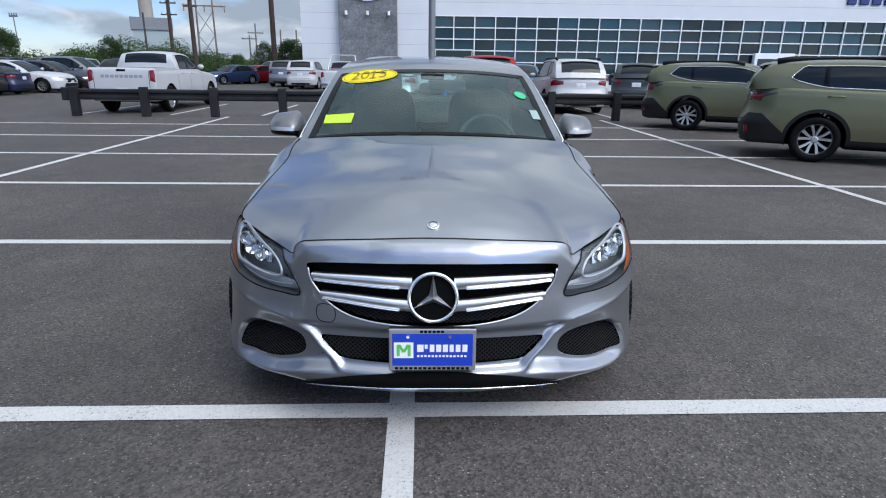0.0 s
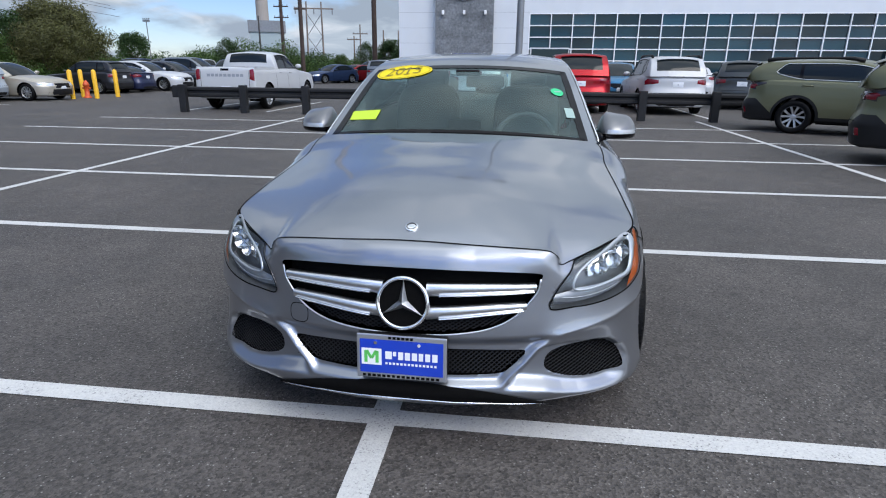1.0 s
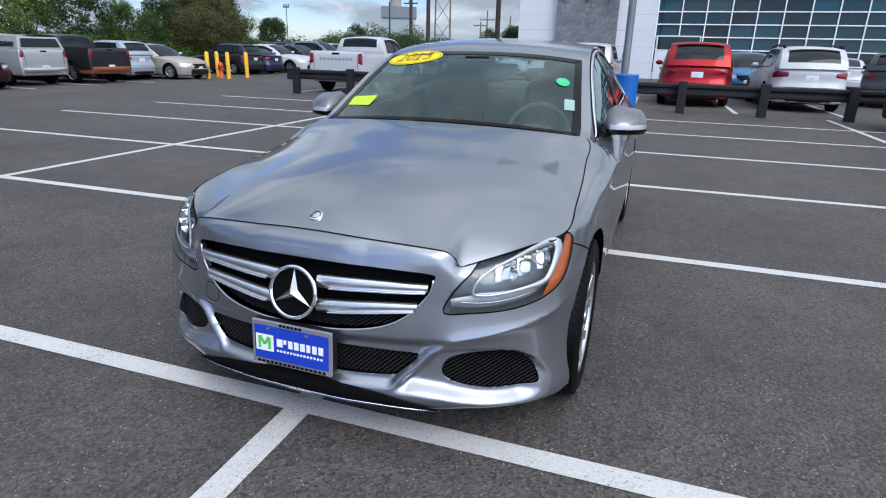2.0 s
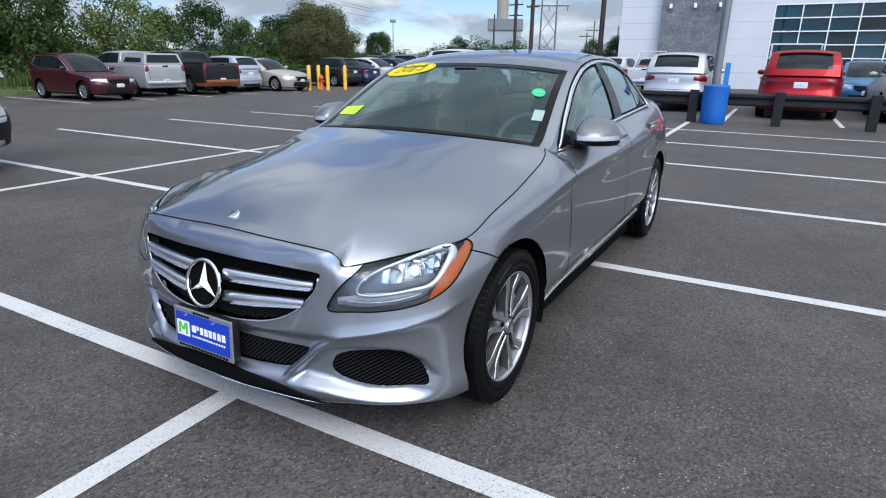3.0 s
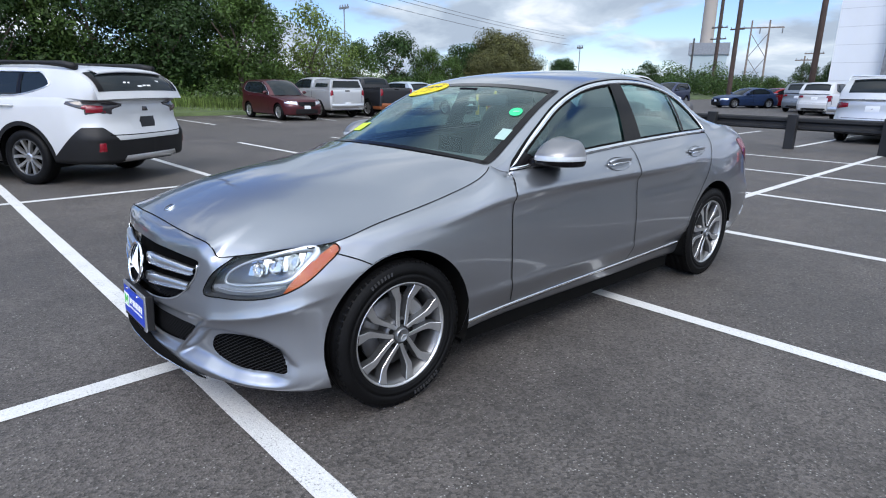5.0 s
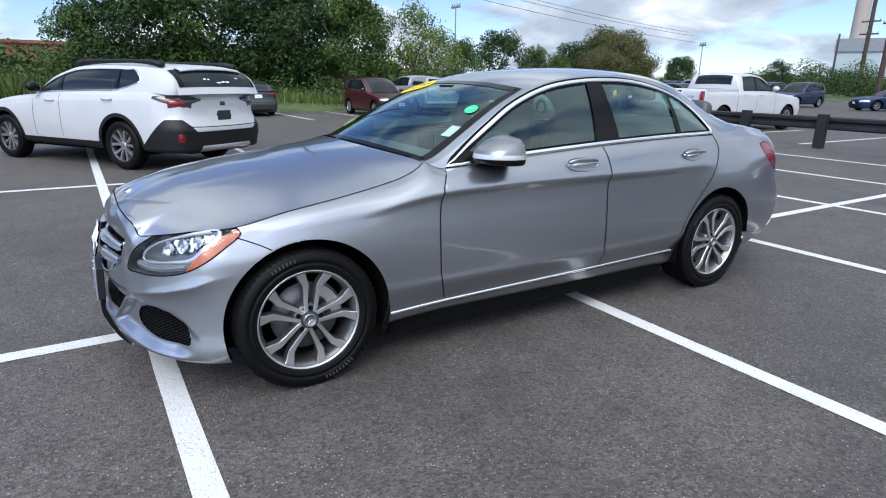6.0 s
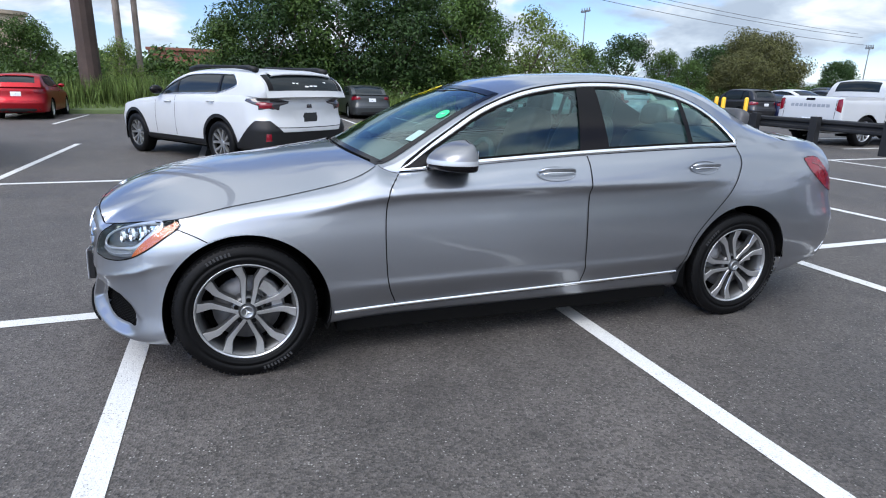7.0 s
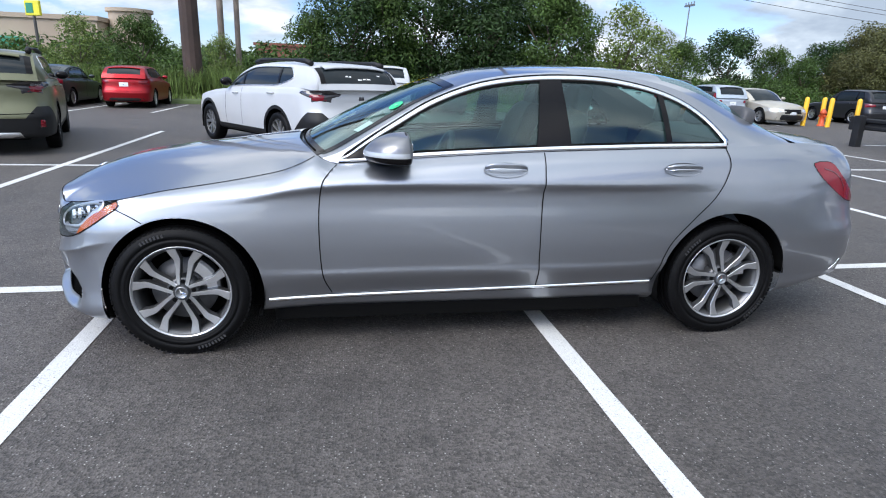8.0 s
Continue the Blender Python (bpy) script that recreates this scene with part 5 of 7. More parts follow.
def cushion(name, parent, c, half, bend=.0, mt=M["seat"], tilt=0.0, e=.55):
    bm = bmesh.new()
    bmesh.ops.create_uvsphere(bm, u_segments=28, v_segments=16, radius=1)
    m_ = Matrix.Translation(c) @ Matrix.Rotation(radians(tilt), 4, "X")
    for vtx in bm.verts:
        q_ = [math.copysign(abs(k) ** e, k) for k in vtx.co]
        vtx.co = m_ @ Vector((half[0] * q_[0], half[1] * q_[1] + bend * q_[0] ** 2, half[2] * q_[2]))
    return part(name, bm, mt, parent, smooth=True)


cabin = new("cabin")
cabin.parent = car
part("cabin_floor", box_bm(-.72, .72, .75, 3.1, .30, .36), M["cloth"], cabin)
for side in (-1, 1):
    st = new("front_seat")
    st.parent = cabin
    cushion("seat_cushion", st, (side * .37, 1.62, .58), (.25, .27, .10))
    cushion("backrest", st, (side * .37, 1.98, .88), (.245, .095, .34), -.05, tilt=-18)
    cushion("headrest", st, (side * .37, 2.10, 1.235), (.135, .055, .105), -.02, tilt=-12)
    for k in (-.05, .05):
        part("headrest_post", cyl_bm((side * .37 + k, 2.07, 1.08), (side * .37 + k, 2.09, 1.2), .007, seg=8), M["chrome"], st)
    patch_obj("door_card", np.array([[(side * .77, y, z) for z in np.linspace(.35 if y < 2.4 else .735, waist_at(y)[2] - .02, 4)] for y in np.linspace(.8, 3.0, 12)]), M["trim_inner"], cabin, flip=side > 0)
rs_ = new("rear_bench")
rs_.parent = cabin
cushion("bench_cushion", rs_, (0, 2.68, .56), (.66, .26, .10))
cushion("bench_back", rs_, (0, 3.02, .84), (.66, .10, .28), tilt=-22)
for x in (-.40, 0, .40):
    cushion("headrest", rs_, (x, 3.10, 1.16), (.12, .05, .085 if x else .06), tilt=-15)
dash = np.array([[(x, y + .03 * (x / .7) ** 2, z) for y, z in ((.60, .955), (.78, .965), (.98, .955), (1.10, .93), (1.15, .86), (1.12, .72), (1.05, .55))] for x in np.linspace(-.74, .74, 20)])
patch_obj("dashboard", dash, M["trim_inner"], cabin, flip=False)
part("centre_console", box_bm(-.13, .13, 1.05, 2.0, .36, .66, .03), M["trim_inner"], cabin)
part("screen", box_bm(-.10, .10, 1.06, 1.075, .93, 1.035, .005), M["gloss_black"], cabin)
sw = new("steering_wheel")
sw.parent = cabin
sw.matrix_basis = pose(.37, 1.30, .88, 68, 0, 0)
tube("wheel_rim", [(.185 * math.cos(a), .185 * math.sin(a), 0) for a in np.linspace(0, 2 * math.pi, 40, endpoint=False)], .016, M["trim_inner"], sw, closed=True)
part("wheel_hub", box_bm(-.09, .09, -.06, .06, -.03, .02, .015), M["trim_inner"], sw)
part("wheel_spoke", box_bm(-.18, .18, -.02, .02, -.01, .01, .004), M["satin"], sw)
mir = new("rear_view_mirror")
mir.parent = cabin
part("mirror_body", box_bm(-.02, .22, 1.315, 1.345, 1.215, 1.285, .012), M["trim_inner"], mir)
part("mirror_face", box_bm(-.014, .214, 1.345, 1.348, 1.221, 1.279), M["chrome"], mir)
bm = bmesh.new()
p = on_pane(0, 1.27)[0]
box(bm, -.075, .075, 1.20, 1.36, p.z - .05, p.z - .012, .01, None)
part("sensor_box", bm, M["gloss_black"], mir)
patch_obj("headlining", TOPG[I_WIND:I_REAR + 1, 3:-3] - np.array([0, 0, .03]), M["grey_cloth"], cabin)
part("parcel_shelf", box_bm(-.6, .6, 3.0, 3.38, 1.03, 1.045), M["cloth"], cabin)
# ---- other vehicles ----
M["bg_glass"] = mat("dark_car_glass", (0.010, 0.014, 0.016), 0.05, spec=0.26)
M["clad"] = mat("grey_black_cladding", (0.0060, 0.0060, 0.0066), 0.55, spec=0.3, wear=0.2, wear_scale=5)
M["plate"] = mat("pale_plate", (0.62, 0.64, 0.66), 0.4, wear=0.1)
M["bar"] = mat("dark_lettering", (0.08, 0.09, 0.12), 0.5)
M["clear_lamp"] = mat("clear_lamp", (0.6, 0.62, 0.64), 0.12, 0.6, coat=1.0)
M["smoked"] = mat("smoked_lamp_plastic", (0.030, 0.026, 0.028), 0.12, coat=0.6)
M["grey_letter"] = mat("grey_lettering", (0.22, 0.24, 0.27), 0.5)
M["chalk"] = mat("white_marker", (0.75, 0.75, 0.75), 0.8)


def car_paint(name, color, metal=0.3):
    return mat(name, color, 0.38, metal, coat=0.3, coat_rough=0.03, wear=0.04, wear_scale=2)


def bilinear(c, nx, ny):
    c = [np.array(p, float) for p in c]
    return [[(1 - j / ny) * ((1 - i / nx) * c[0] + i / nx * c[1]) + j / ny * ((1 - i / nx) * c[3] + i / nx * c[2]) for j in range(ny + 1)] for i in range(nx + 1)]


WHEEL_MESH = {}


def simple_wheel(parent, x, y, side, R, width=0.22, rim_mat=None, dark_face=False, spokes=5, twist=9):
    key = (R, width, spokes, dark_face)
    if key not in WHEEL_MESH:
        r0 = R * 0.66
        h = width / 2
        tv, tf = lathe([(-h * .8, r0), (-h, R * .8), (-h * .9, R * .96), (-h * .6, R), (h * .6, R), (h * .9, R * .96), (h, R * .85), (h * .98, R * .72), (h * .8, r0)], 32)
        rv, rf = lathe([(-h * .7, r0), (h * .6, r0 * .94), (h * .82, r0 * .97), (h * .86, r0 * 1.02), (h * .8, r0 * 1.03)], 32)
        V, Fc = [], []
        for k in range(spokes * 2):
            a0 = 2 * math.pi * (k // 2) / spokes + (1 if k % 2 else -1) * math.radians(twist) + 0.3
            base = len(V)
            for t in (0.12, 0.55, 0.97):
                a = a0 + (1 if k % 2 else -1) * 0.16 * t
                wd = r0 * (0.052 + 0.040 * t)
                c = np.array([math.cos(a), math.sin(a)]) * r0 * t
                ta = np.array([-math.sin(a), math.cos(a)])
                for o, dx in ((-wd * 1.2, -.04), (-wd, 0), (wd, 0), (wd * 1.2, -.04)):
                    q = c + ta * o
                    V.append((h * (.55 + .25 * t) + dx, q[0], q[1]))
            for i in range(2):
                for j in range(3):
                    a_, b_ = base + i * 4 + j, base + (i + 1) * 4 + j
                    Fc.append((a_, b_, b_ + 1, a_ + 1))
        n0 = len(V)
        cv, cf = lathe([(h * .2, r0 * .26), (h * .62, r0 * .24), (h * .68, r0 * .15), (h * .68, 0)], 16)
        V += cv
        Fc += [tuple(i + n0 for i in f) for f in cf]
        bv, bf = lathe([(h * .3, r0 * .95), (-h * .3, r0 * .9), (-h * .35, 0)], 20)
        made = []
        for nm, v, f, mt in (("tyre", tv, tf, M["rubber"]), ("rim", rv, rf, M["alloy"]), ("spokes", V, Fc, M["alloy"]), ("wheel_barrel", bv, bf, M["dark"])):
            me = bpy.data.meshes.new(nm)
            me.from_pydata([tuple(p) for p in v], [], f)
            if nm in ("tyre", "rim"):
                me.polygons.foreach_set("use_smooth", [True] * len(me.polygons))
            me.materials.append(M["alloy_dark"] if dark_face and nm in ("rim",) else mt)
            made.append((nm, me))
        WHEEL_MESH[key] = made
    hub = new("wheel")
    hub.parent = parent
    hub.matrix_basis = pose(x, y, R, 0, 0, 0 if side > 0 else 180)
    for nm, me in WHEEL_MESH[key]:
        ob = new(nm, me)
        ob.parent = hub
    return hub


def auto(name, label, category, at, paint, L=4.85, W=1.87, H=1.68, wb=2.745, fo=0.93, R=0.35, clear=0.24, nose_z=0.86, hood_z=1.03, cowl=0.62, belt=(1.04, 1.12), ws_top=1.25,
         roof_end=3.55, tail=(3.83, 1.12), rail_in=0.15, style="suv", clad=False, rails=False, glassy=None, lamp_rear=None, lamp_front=None, plate=M["plate"], face="rear", group="",
         chrome_line=False, rear_text=False, spokes=5, lower=None, cap=False, tail_text=False, doors_n=2, fine=1):
    """A parked vehicle. Local y runs from its nose (negative) to its tail, the front axle at 0."""
    ob = thing(name, label, category, at, group)
    P = paint
    G = glassy or M["bg_glass"]
    hw, rear = W / 2, L - fo
    plan = spline([(0, -fo), (hw * .45, -fo + .035), (hw * .75, -fo + .13), (hw * .92, -fo + .32), (hw * .985, -fo + .6), (hw, .3), (hw, wb * .5), (hw, wb), (hw * .975, rear - .55), (hw * .915, rear - .26),
                   (hw * .77, rear - .09), (hw * .42, rear - .015), (0, rear)] if style != "pickup" else
                  [(0, -fo), (hw * .45, -fo + .02), (hw * .80, -fo + .08), (hw * .95, -fo + .22), (hw * .99, -fo + .5), (hw, .3), (hw, wb * .5), (hw, wb), (hw * .985, rear - .35), (hw * .975, rear - .10),
                   (hw * .93, rear - .015), (hw * .5, rear - .004), (0, rear)], 150 * fine)
    tb = tail[1]
    inw = 0.055
    edge = spline([(0, -fo + .10, nose_z), (hw * .45, -fo + .12, nose_z - .005), (hw * .74, -fo + .22, nose_z - .04), (hw * .86, -fo + .55, nose_z - .0), (hw * .875, .1, (nose_z + belt[0]) / 2), (hw * .87, cowl, belt[0] - .03),
                   (hw - inw, cowl + .3, belt[0]), (hw - inw, wb * .6, (belt[0] + belt[1]) / 2), (hw - inw * 1.3, rear - .7, belt[1]), (hw * .88, rear - .28, tb), (hw * .7, rear - .12, tb), (0, rear - .07, tb)], 150)
    tang = np.gradient(plan, axis=0)
    tang /= np.linalg.norm(tang, axis=1)[:, None]
    inward = np.stack([-tang[:, 1], tang[:, 0]], 1)
    sp = np.concatenate([[0], np.cumsum(np.linalg.norm(np.diff(plan, axis=0), axis=1))])
    se = np.concatenate([[0], np.cumsum(np.linalg.norm(np.diff(edge, axis=0), axis=1))])
    cols = []
    for i, p in enumerate(plan):
        # match by place along the vehicle on the flanks, by the way round at the ends
        k = np.interp(sp[i] / sp[-1], [0, .2, .8, 1], [0, .2, .8, 1])
        e = np.array([np.interp(k * se[-1], se, edge[:, c]) for c in range(3)])
        zt = e[2]
        m_ = clear + .40 + (zt - clear - .56) * .5
        kn = [(.12, clear), (.045, clear + .03), (.022, clear + .12), (.004, clear + .26), (.0, clear + .36), (.004, m_), (.016, zt - .13), (.026, zt - .08), (.042, zt - .03)]
        # bumpers stand proud of the tail and of the nose
        tail_w = float(sstep(rear - .55, rear - .12, p[1])) * (.075 if style != "pickup" else .0)
        nose_w = float(1 - sstep(-fo + .15, -fo + .5, p[1])) * .03
        kn = [(d + (tail_w + nose_w) * float(sstep(clear + .34, clear + .50, z)), z) for d, z in kn]
        col = [(p[0] + inward[i, 0] * d, p[1] + inward[i, 1] * d, z) for d, z in kn] + [tuple(e)]
        cols.append(spline(col, 34 * fine))
    g = np.array(cols)
    g[0, :, 0] = g[-1, :, 0] = 0
    fullg = np.concatenate([g[:0:-1] * np.array([-1, 1, 1]), g[:-1]])
    V = fullg.reshape(-1, 3).copy()
    Fq = np.array(grid_faces(fullg.shape[0], fullg.shape[1], close_u=True))
    tree = BVHTree.FromPolygons([Vector(v) for v in V], [tuple(f) for f in Fq])
    ar = R + .055
    for cy in (0, wb):
        circ = [(cy + ar * math.cos(a), R + ar * math.sin(a)) for a in np.linspace(0, 2 * math.pi, 60, endpoint=False)]
        for s_ in (1, -1):
            Fq, _ = carve(V, Fq, circ, [1, 2], lambda c, q=s_: c[:, 0] * q > hw * .5)
    if clad or lower:
        cen = V[Fq].mean(1)
        arch = (np.hypot(cen[:, 1], cen[:, 2] - R) < ar + .055) | (np.hypot(cen[:, 1] - wb, cen[:, 2] - R) < ar + .055)
        if clad:
            def clad_top(P_):
                back = np.clip((P_[:, 1] - rear + .74) / .40, 0, 1)
                front = 1 - sstep(-fo + .2, -fo + .45, P_[:, 1])
                corner = np.clip((np.abs(P_[:, 0]) / hw - .60) / .16, 0, 1)
                return clear + .115 + back * (.19 + .17 * corner) + front * .09

            sel = (cen[:, 2] < clad_top(cen)) | (arch & (np.abs(cen[:, 0]) > hw * .6))
            # draw the border onto the true line
            bd = np.intersect1d(np.unique(Fq[sel]), np.unique(Fq[~sel]))
            q_ = V[bd]
            dz_ = clad_top(q_) - q_[:, 2]
            mv = np.zeros_like(q_)
            mv[:, 2] = np.where(np.abs(dz_) < .05, dz_, 0)
            for cy in (0, wb):
                d_ = q_[:, 1:] - np.array([cy, R])
                rr = np.linalg.norm(d_, axis=1)
                near = (np.abs(rr - ar - .075) < .03) & (np.abs(rr - ar - .075) < np.abs(dz_))
                mv[near] = 0
                mv[near, 1:] = (d_ / rr[:, None] * (ar + .055 - rr)[:, None])[near]
            V[bd] += mv
        else:
            sel = cen[:, 2] < clear + .17
        mesh_of("cladding", V, Fq[sel], lower or M["clad"], ob)
        Fq = Fq[~sel]
    mesh_of("body", V, Fq, P, ob)
    # bonnet
    kf = 40
    front_e = [tuple(q) for q in edge[:kf:6]] + [tuple(edge[kf])]
    kc = int(np.argmin(np.abs(edge[:, 1] - cowl) + (edge[:, 2] < .5) * 9))
    flank_e = [tuple(q) for q in edge[kf:kc:6]] + [tuple(edge[kc])]
    e_c = edge[kc]
    mid = [(0, -fo + .10, nose_z), (0, -fo + .3, nose_z + (hood_z - nose_z) * .55), (0, -.1, hood_z - .03), (0, cowl - .12, hood_z)]
    rear_e = [(0, cowl - .12, hood_z), (e_c[0] * .5, cowl - .09, hood_z - .01), (e_c[0] * .85, cowl - .03, e_c[2] + .02), tuple(e_c)]
    patch_obj("bonnet", both_halves(coons(front_e, rear_e, mid, flank_e, 16, 14)), P, ob)
    # cabin
    ri = hw - rail_in
    zt = H - (.05 if rails else .0)
    cen_l = spline([(0, cowl - .1, hood_z - .01), (0, (cowl + ws_top) / 2 - .06, (hood_z + zt) / 2 + .02), (0, ws_top, zt - .05), (0, ws_top + .35, zt - .008), (0, (ws_top + roof_end) / 2, zt), (0, roof_end - .3, zt - .02),
                     (0, roof_end, zt - .05), (0, (roof_end + tail[0]) / 2 + .03, (zt - .05 + tb) / 2 + .04), (0, tail[0], tb + .01)], 101)
    rail_l = spline([(e_c[0] - .02, cowl + .1, belt[0] - .01), ((e_c[0] + ri) / 2 - .01, (cowl + ws_top) / 2 + .1, (belt[0] + zt) / 2 - .01), (ri, ws_top + .12, zt - .11), (ri - .015, ws_top + .45, zt - .065),
                      (ri - .02, (ws_top + roof_end) / 2, zt - .055), (ri - .015, roof_end - .3, zt - .075), (ri, roof_end - .05, zt - .11), ((ri + hw * .84) / 2, (roof_end + tail[0]) / 2, (zt - .1 + tb) / 2 + .03),
                      (hw * .84, tail[0] - .06, tb)], 101)
    ww = np.linspace(0, 1, 20)[None, :, None]
    top = (1 - ww ** 2.6) * cen_l[:, None] + ww ** 2.6 * rail_l[:, None]
    top[..., 0] = (ww * rail_l[:, None])[..., 0]
    top = both_halves(top)
    i0 = int(np.argmin(np.abs(cen_l[:, 1] - ws_top)))
    i1 = int(np.argmin(np.abs(cen_l[:, 1] - roof_end)))
    patch_obj("roof", top[i0:i1 + 1], P, ob)
    patch_obj("windscreen", top[1:i0 + 1, 3:-3], G, ob)
    patch_obj("windscreen_pillar", top[:i0 + 1, :4], P, ob)
    patch_obj("windscreen_pillar", top[:i0 + 1, -4:], P, ob)
    k_end = len(top) - (3 if clad else 2 if style == "sedan" else 5)
    head = 1 if clad or style != "suv" else 3
    cut = 3 if clad else 4
    patch_obj("rear_window", top[i1 + head:k_end, cut:-cut], G, ob)
    patch_obj("rear_pillar", top[i1:, :cut + 1], P, ob)
    patch_obj("rear_pillar", top[i1:, -cut - 1:], P, ob)
    patch_obj("window_header", top[i1:i1 + head + 1, cut:-cut], P, ob)
    if clad:
        for a_, b_ in ((1, cut + 1), (-cut - 1, -1)):
            wedge = top[i1 + head:k_end, a_:b_] + np.array([0, .006, .004])
            patch_obj("glass_wedge", wedge, M["gloss_black"], ob)
    patch_obj("tailgate_panel", top[k_end - 1:, cut:-cut], P, ob)
    if style == "suv":
        row = top[i1, 4:-4]
        over = np.stack([row + np.array(o) for o in ((0, -.10, .012), (0, .04, .004), (0, .135, -.030), (0, .130, -.048), (0, .03, -.045))])
        patch_obj("roof_spoiler", over, P, ob)
    kk = (edge[:, 1] > cowl - .05) & (edge[:, 0] > hw * .5)
    wz = lambda y: np.interp(y, edge[kk, 1], edge[kk, 2])
    wx = lambda y: np.interp(y, edge[kk, 1], edge[kk, 0])
    sg = []
    for r in rail_l:
        b_ = np.array([wx(r[1]), r[1], min(wz(r[1]), r[2])])
        t = np.linspace(0, 1, 22)[:, None]
        c = (1 - t) * b_ + t * r
        c[:, 0] += .02 * np.sin(np.pi * t[:, 0]) * min(1, max(0, (r[2] - b_[2]) / .3))
        sg.append(c)
    sg = np.array(sg)
    stree = BVHTree.FromPolygons([Vector(v) for v in sg.reshape(-1, 3)], grid_faces(*sg.shape[:2]))

    def at_side(y, z, s_, out, tr=stree):
        h_, n_, _, _ = tr.ray_cast(Vector((3, y, z)), Vector((-1, 0, 0)))
        if h_ is None:
            h_, n_, _, _ = tr.find_nearest(Vector((hw, y, z)))
        if n_.x < 0:
            n_ = -n_
        p = h_ + n_ * out
        return Vector((p.x * s_, p.y, p.z))

    def panel(nm, corners, s_, mt, out=.004, nx=8, ny=4, tr=stree):
        gr = bilinear(corners, nx, ny)
        patch_obj(nm, np.array([[at_side(q[0], q[1], s_, out if 0 < i < nx and 0 < j < ny else out * .25, tr) for j, q in enumerate(r)] for i, r in enumerate(gr)]), mt, ob)

    rl = lambda y: np.interp(y, rail_l[:, 1], rail_l[:, 2]) - .035
    a0 = cowl + .34
    y_b = wb * .53 if doors_n == 2 else roof_end - .1
    y_c = roof_end - .02 if style != "sedan" else tail[0] - .5
    y_q = roof_end + (.12 if style == "suv" else .0)
    # outline of the side glass: along the waist, round the rear corner, back under the roof and down the windscreen pillar
    y_e = {"suv": min(y_q - .02, wb + .46), "sedan": tail[0] - .42, "pickup": roof_end - .12}[style]
    lowz = lambda y: wz(y) + .028
    topz = lambda y: rl(y) - .012
    yf = a0 - .10
    while topz(yf) < lowz(yf) + .012:
        yf += .02
    lo = [(y, lowz(y)) for y in np.linspace(yf, wb - .08 if style == "suv" else y_e - .10, 14)]
    rear_c = {"suv": [(wb + .14, lowz(wb) + .035), (y_e - .09, lowz(wb) + .095), (y_e - .01, lowz(wb) + .135), (y_e - .02, lowz(wb) + .165)],
              "sedan": [(y_e - .01, lowz(y_e) + .05), (y_e, lowz(y_e) + .10)], "pickup": [(y_e, lowz(y_e) + .02)]}[style]
    back = .17 if style == "suv" else .40 if style == "sedan" else .05
    hi = [(y, topz(y)) for y in np.linspace(y_e - back, yf + .05, 18)]
    dlo = np.vstack([lo, rear_c, hi])
    for s_ in (1, -1):
        SVc = sg.reshape(-1, 3).copy()
        out_f, in_f = carve(SVc, np.array(grid_faces(*sg.shape[:2])), dlo, [1, 2], lambda c: c[:, 0] > 0)
        SVc = SVc * np.array([s_, 1, 1])
        mesh_of("side_frame", SVc, out_f if s_ > 0 else out_f[:, ::-1], P, ob)
        mesh_of("side_window", SVc - np.array([s_ * .008, 0, 0]), in_f if s_ > 0 else in_f[:, ::-1], G, ob)
        za = lowz(a0)
        y2 = min(wb - .02, y_e - .12)
        if doors_n == 2:
            for yp, wdt in ((y_b, .05), (y2, .035)):
                if style != "suv" and yp is y2:
                    continue
                panel("door_pillar", [(yp - wdt, lowz(yp)), (yp + wdt, lowz(yp)), (yp + wdt * .8, topz(yp)), (yp - wdt * .8, topz(yp))], s_, M["gloss_black"], .004, nx=2)
        loop = [at_side(y, z, s_, .004) for y, z in spline(dlo, 70, True)]
        tube("window_trim", loop, .0085 if chrome_line else .006, M["satin"] if chrome_line else M["gap"], ob, seg=5, closed=True)
        for yy in ((y_b - .22, min(wb + .02, y_c) - .2) if doors_n == 2 else (y_b - .25,)):
            zz = wz(yy) - .10
            tube("door_handle", [at_side(yy + o, zz, s_, .006 + .03 * (abs(o) < .1), tree) for o in (-.11, -.06, .0, .06, .11)], .013, P, ob, seg=6)
        for yy in ((cowl + .18, y_b) if doors_n == 2 else (cowl + .2,)):
            q = [at_side(yy, z, s_, .001, tree) for z in np.linspace(clear + .14, wz(yy) - .01, 12)]
            ribbon("shut_line", q, [Vector((s_, 0, 0))] * 12, .010, M["gap"], ob)
        # mirror
        m0 = at_side(a0 - .02, za + .05, s_, 0)
        bm = bmesh.new()
        bmesh.ops.create_uvsphere(bm, u_segments=12, v_segments=8, radius=1, matrix=Matrix.Translation((m0.x + s_ * .13, m0.y, m0.z + .03)) @ Matrix.Diagonal((.11, .075, .075, 1)))
        part("door_mirror", bm, M["gloss_black"] if clad else P, ob, smooth=True)
        if rails:
            q = [Vector((s_ * (np.interp(y, rail_l[:, 1], rail_l[:, 0]) - .05), y, np.interp(y, rail_l[:, 1], rail_l[:, 2]) + .055 + .015 * (k not in (0, 9)))) for k, y in enumerate(np.linspace(ws_top + .2, roof_end - .1, 10))]
            tube("roof_rail", q, [.046, .042, .030, .024, .022, .022, .024, .030, .042, .046], M["clad"], ob, seg=8)
    # ends
    def at_end(x, z, end, out):
        h_, n_, _, _ = tree.ray_cast(Vector((x, 9 * end + (rear if end > 0 else -fo), z)), Vector((0, -end, 0)))
        if h_ is None:
            h_, n_, _, _ = tree.find_nearest(Vector((x, rear if end > 0 else -fo, z)))
        if n_.y * end < 0:
            n_ = -n_
        return h_ + n_ * out

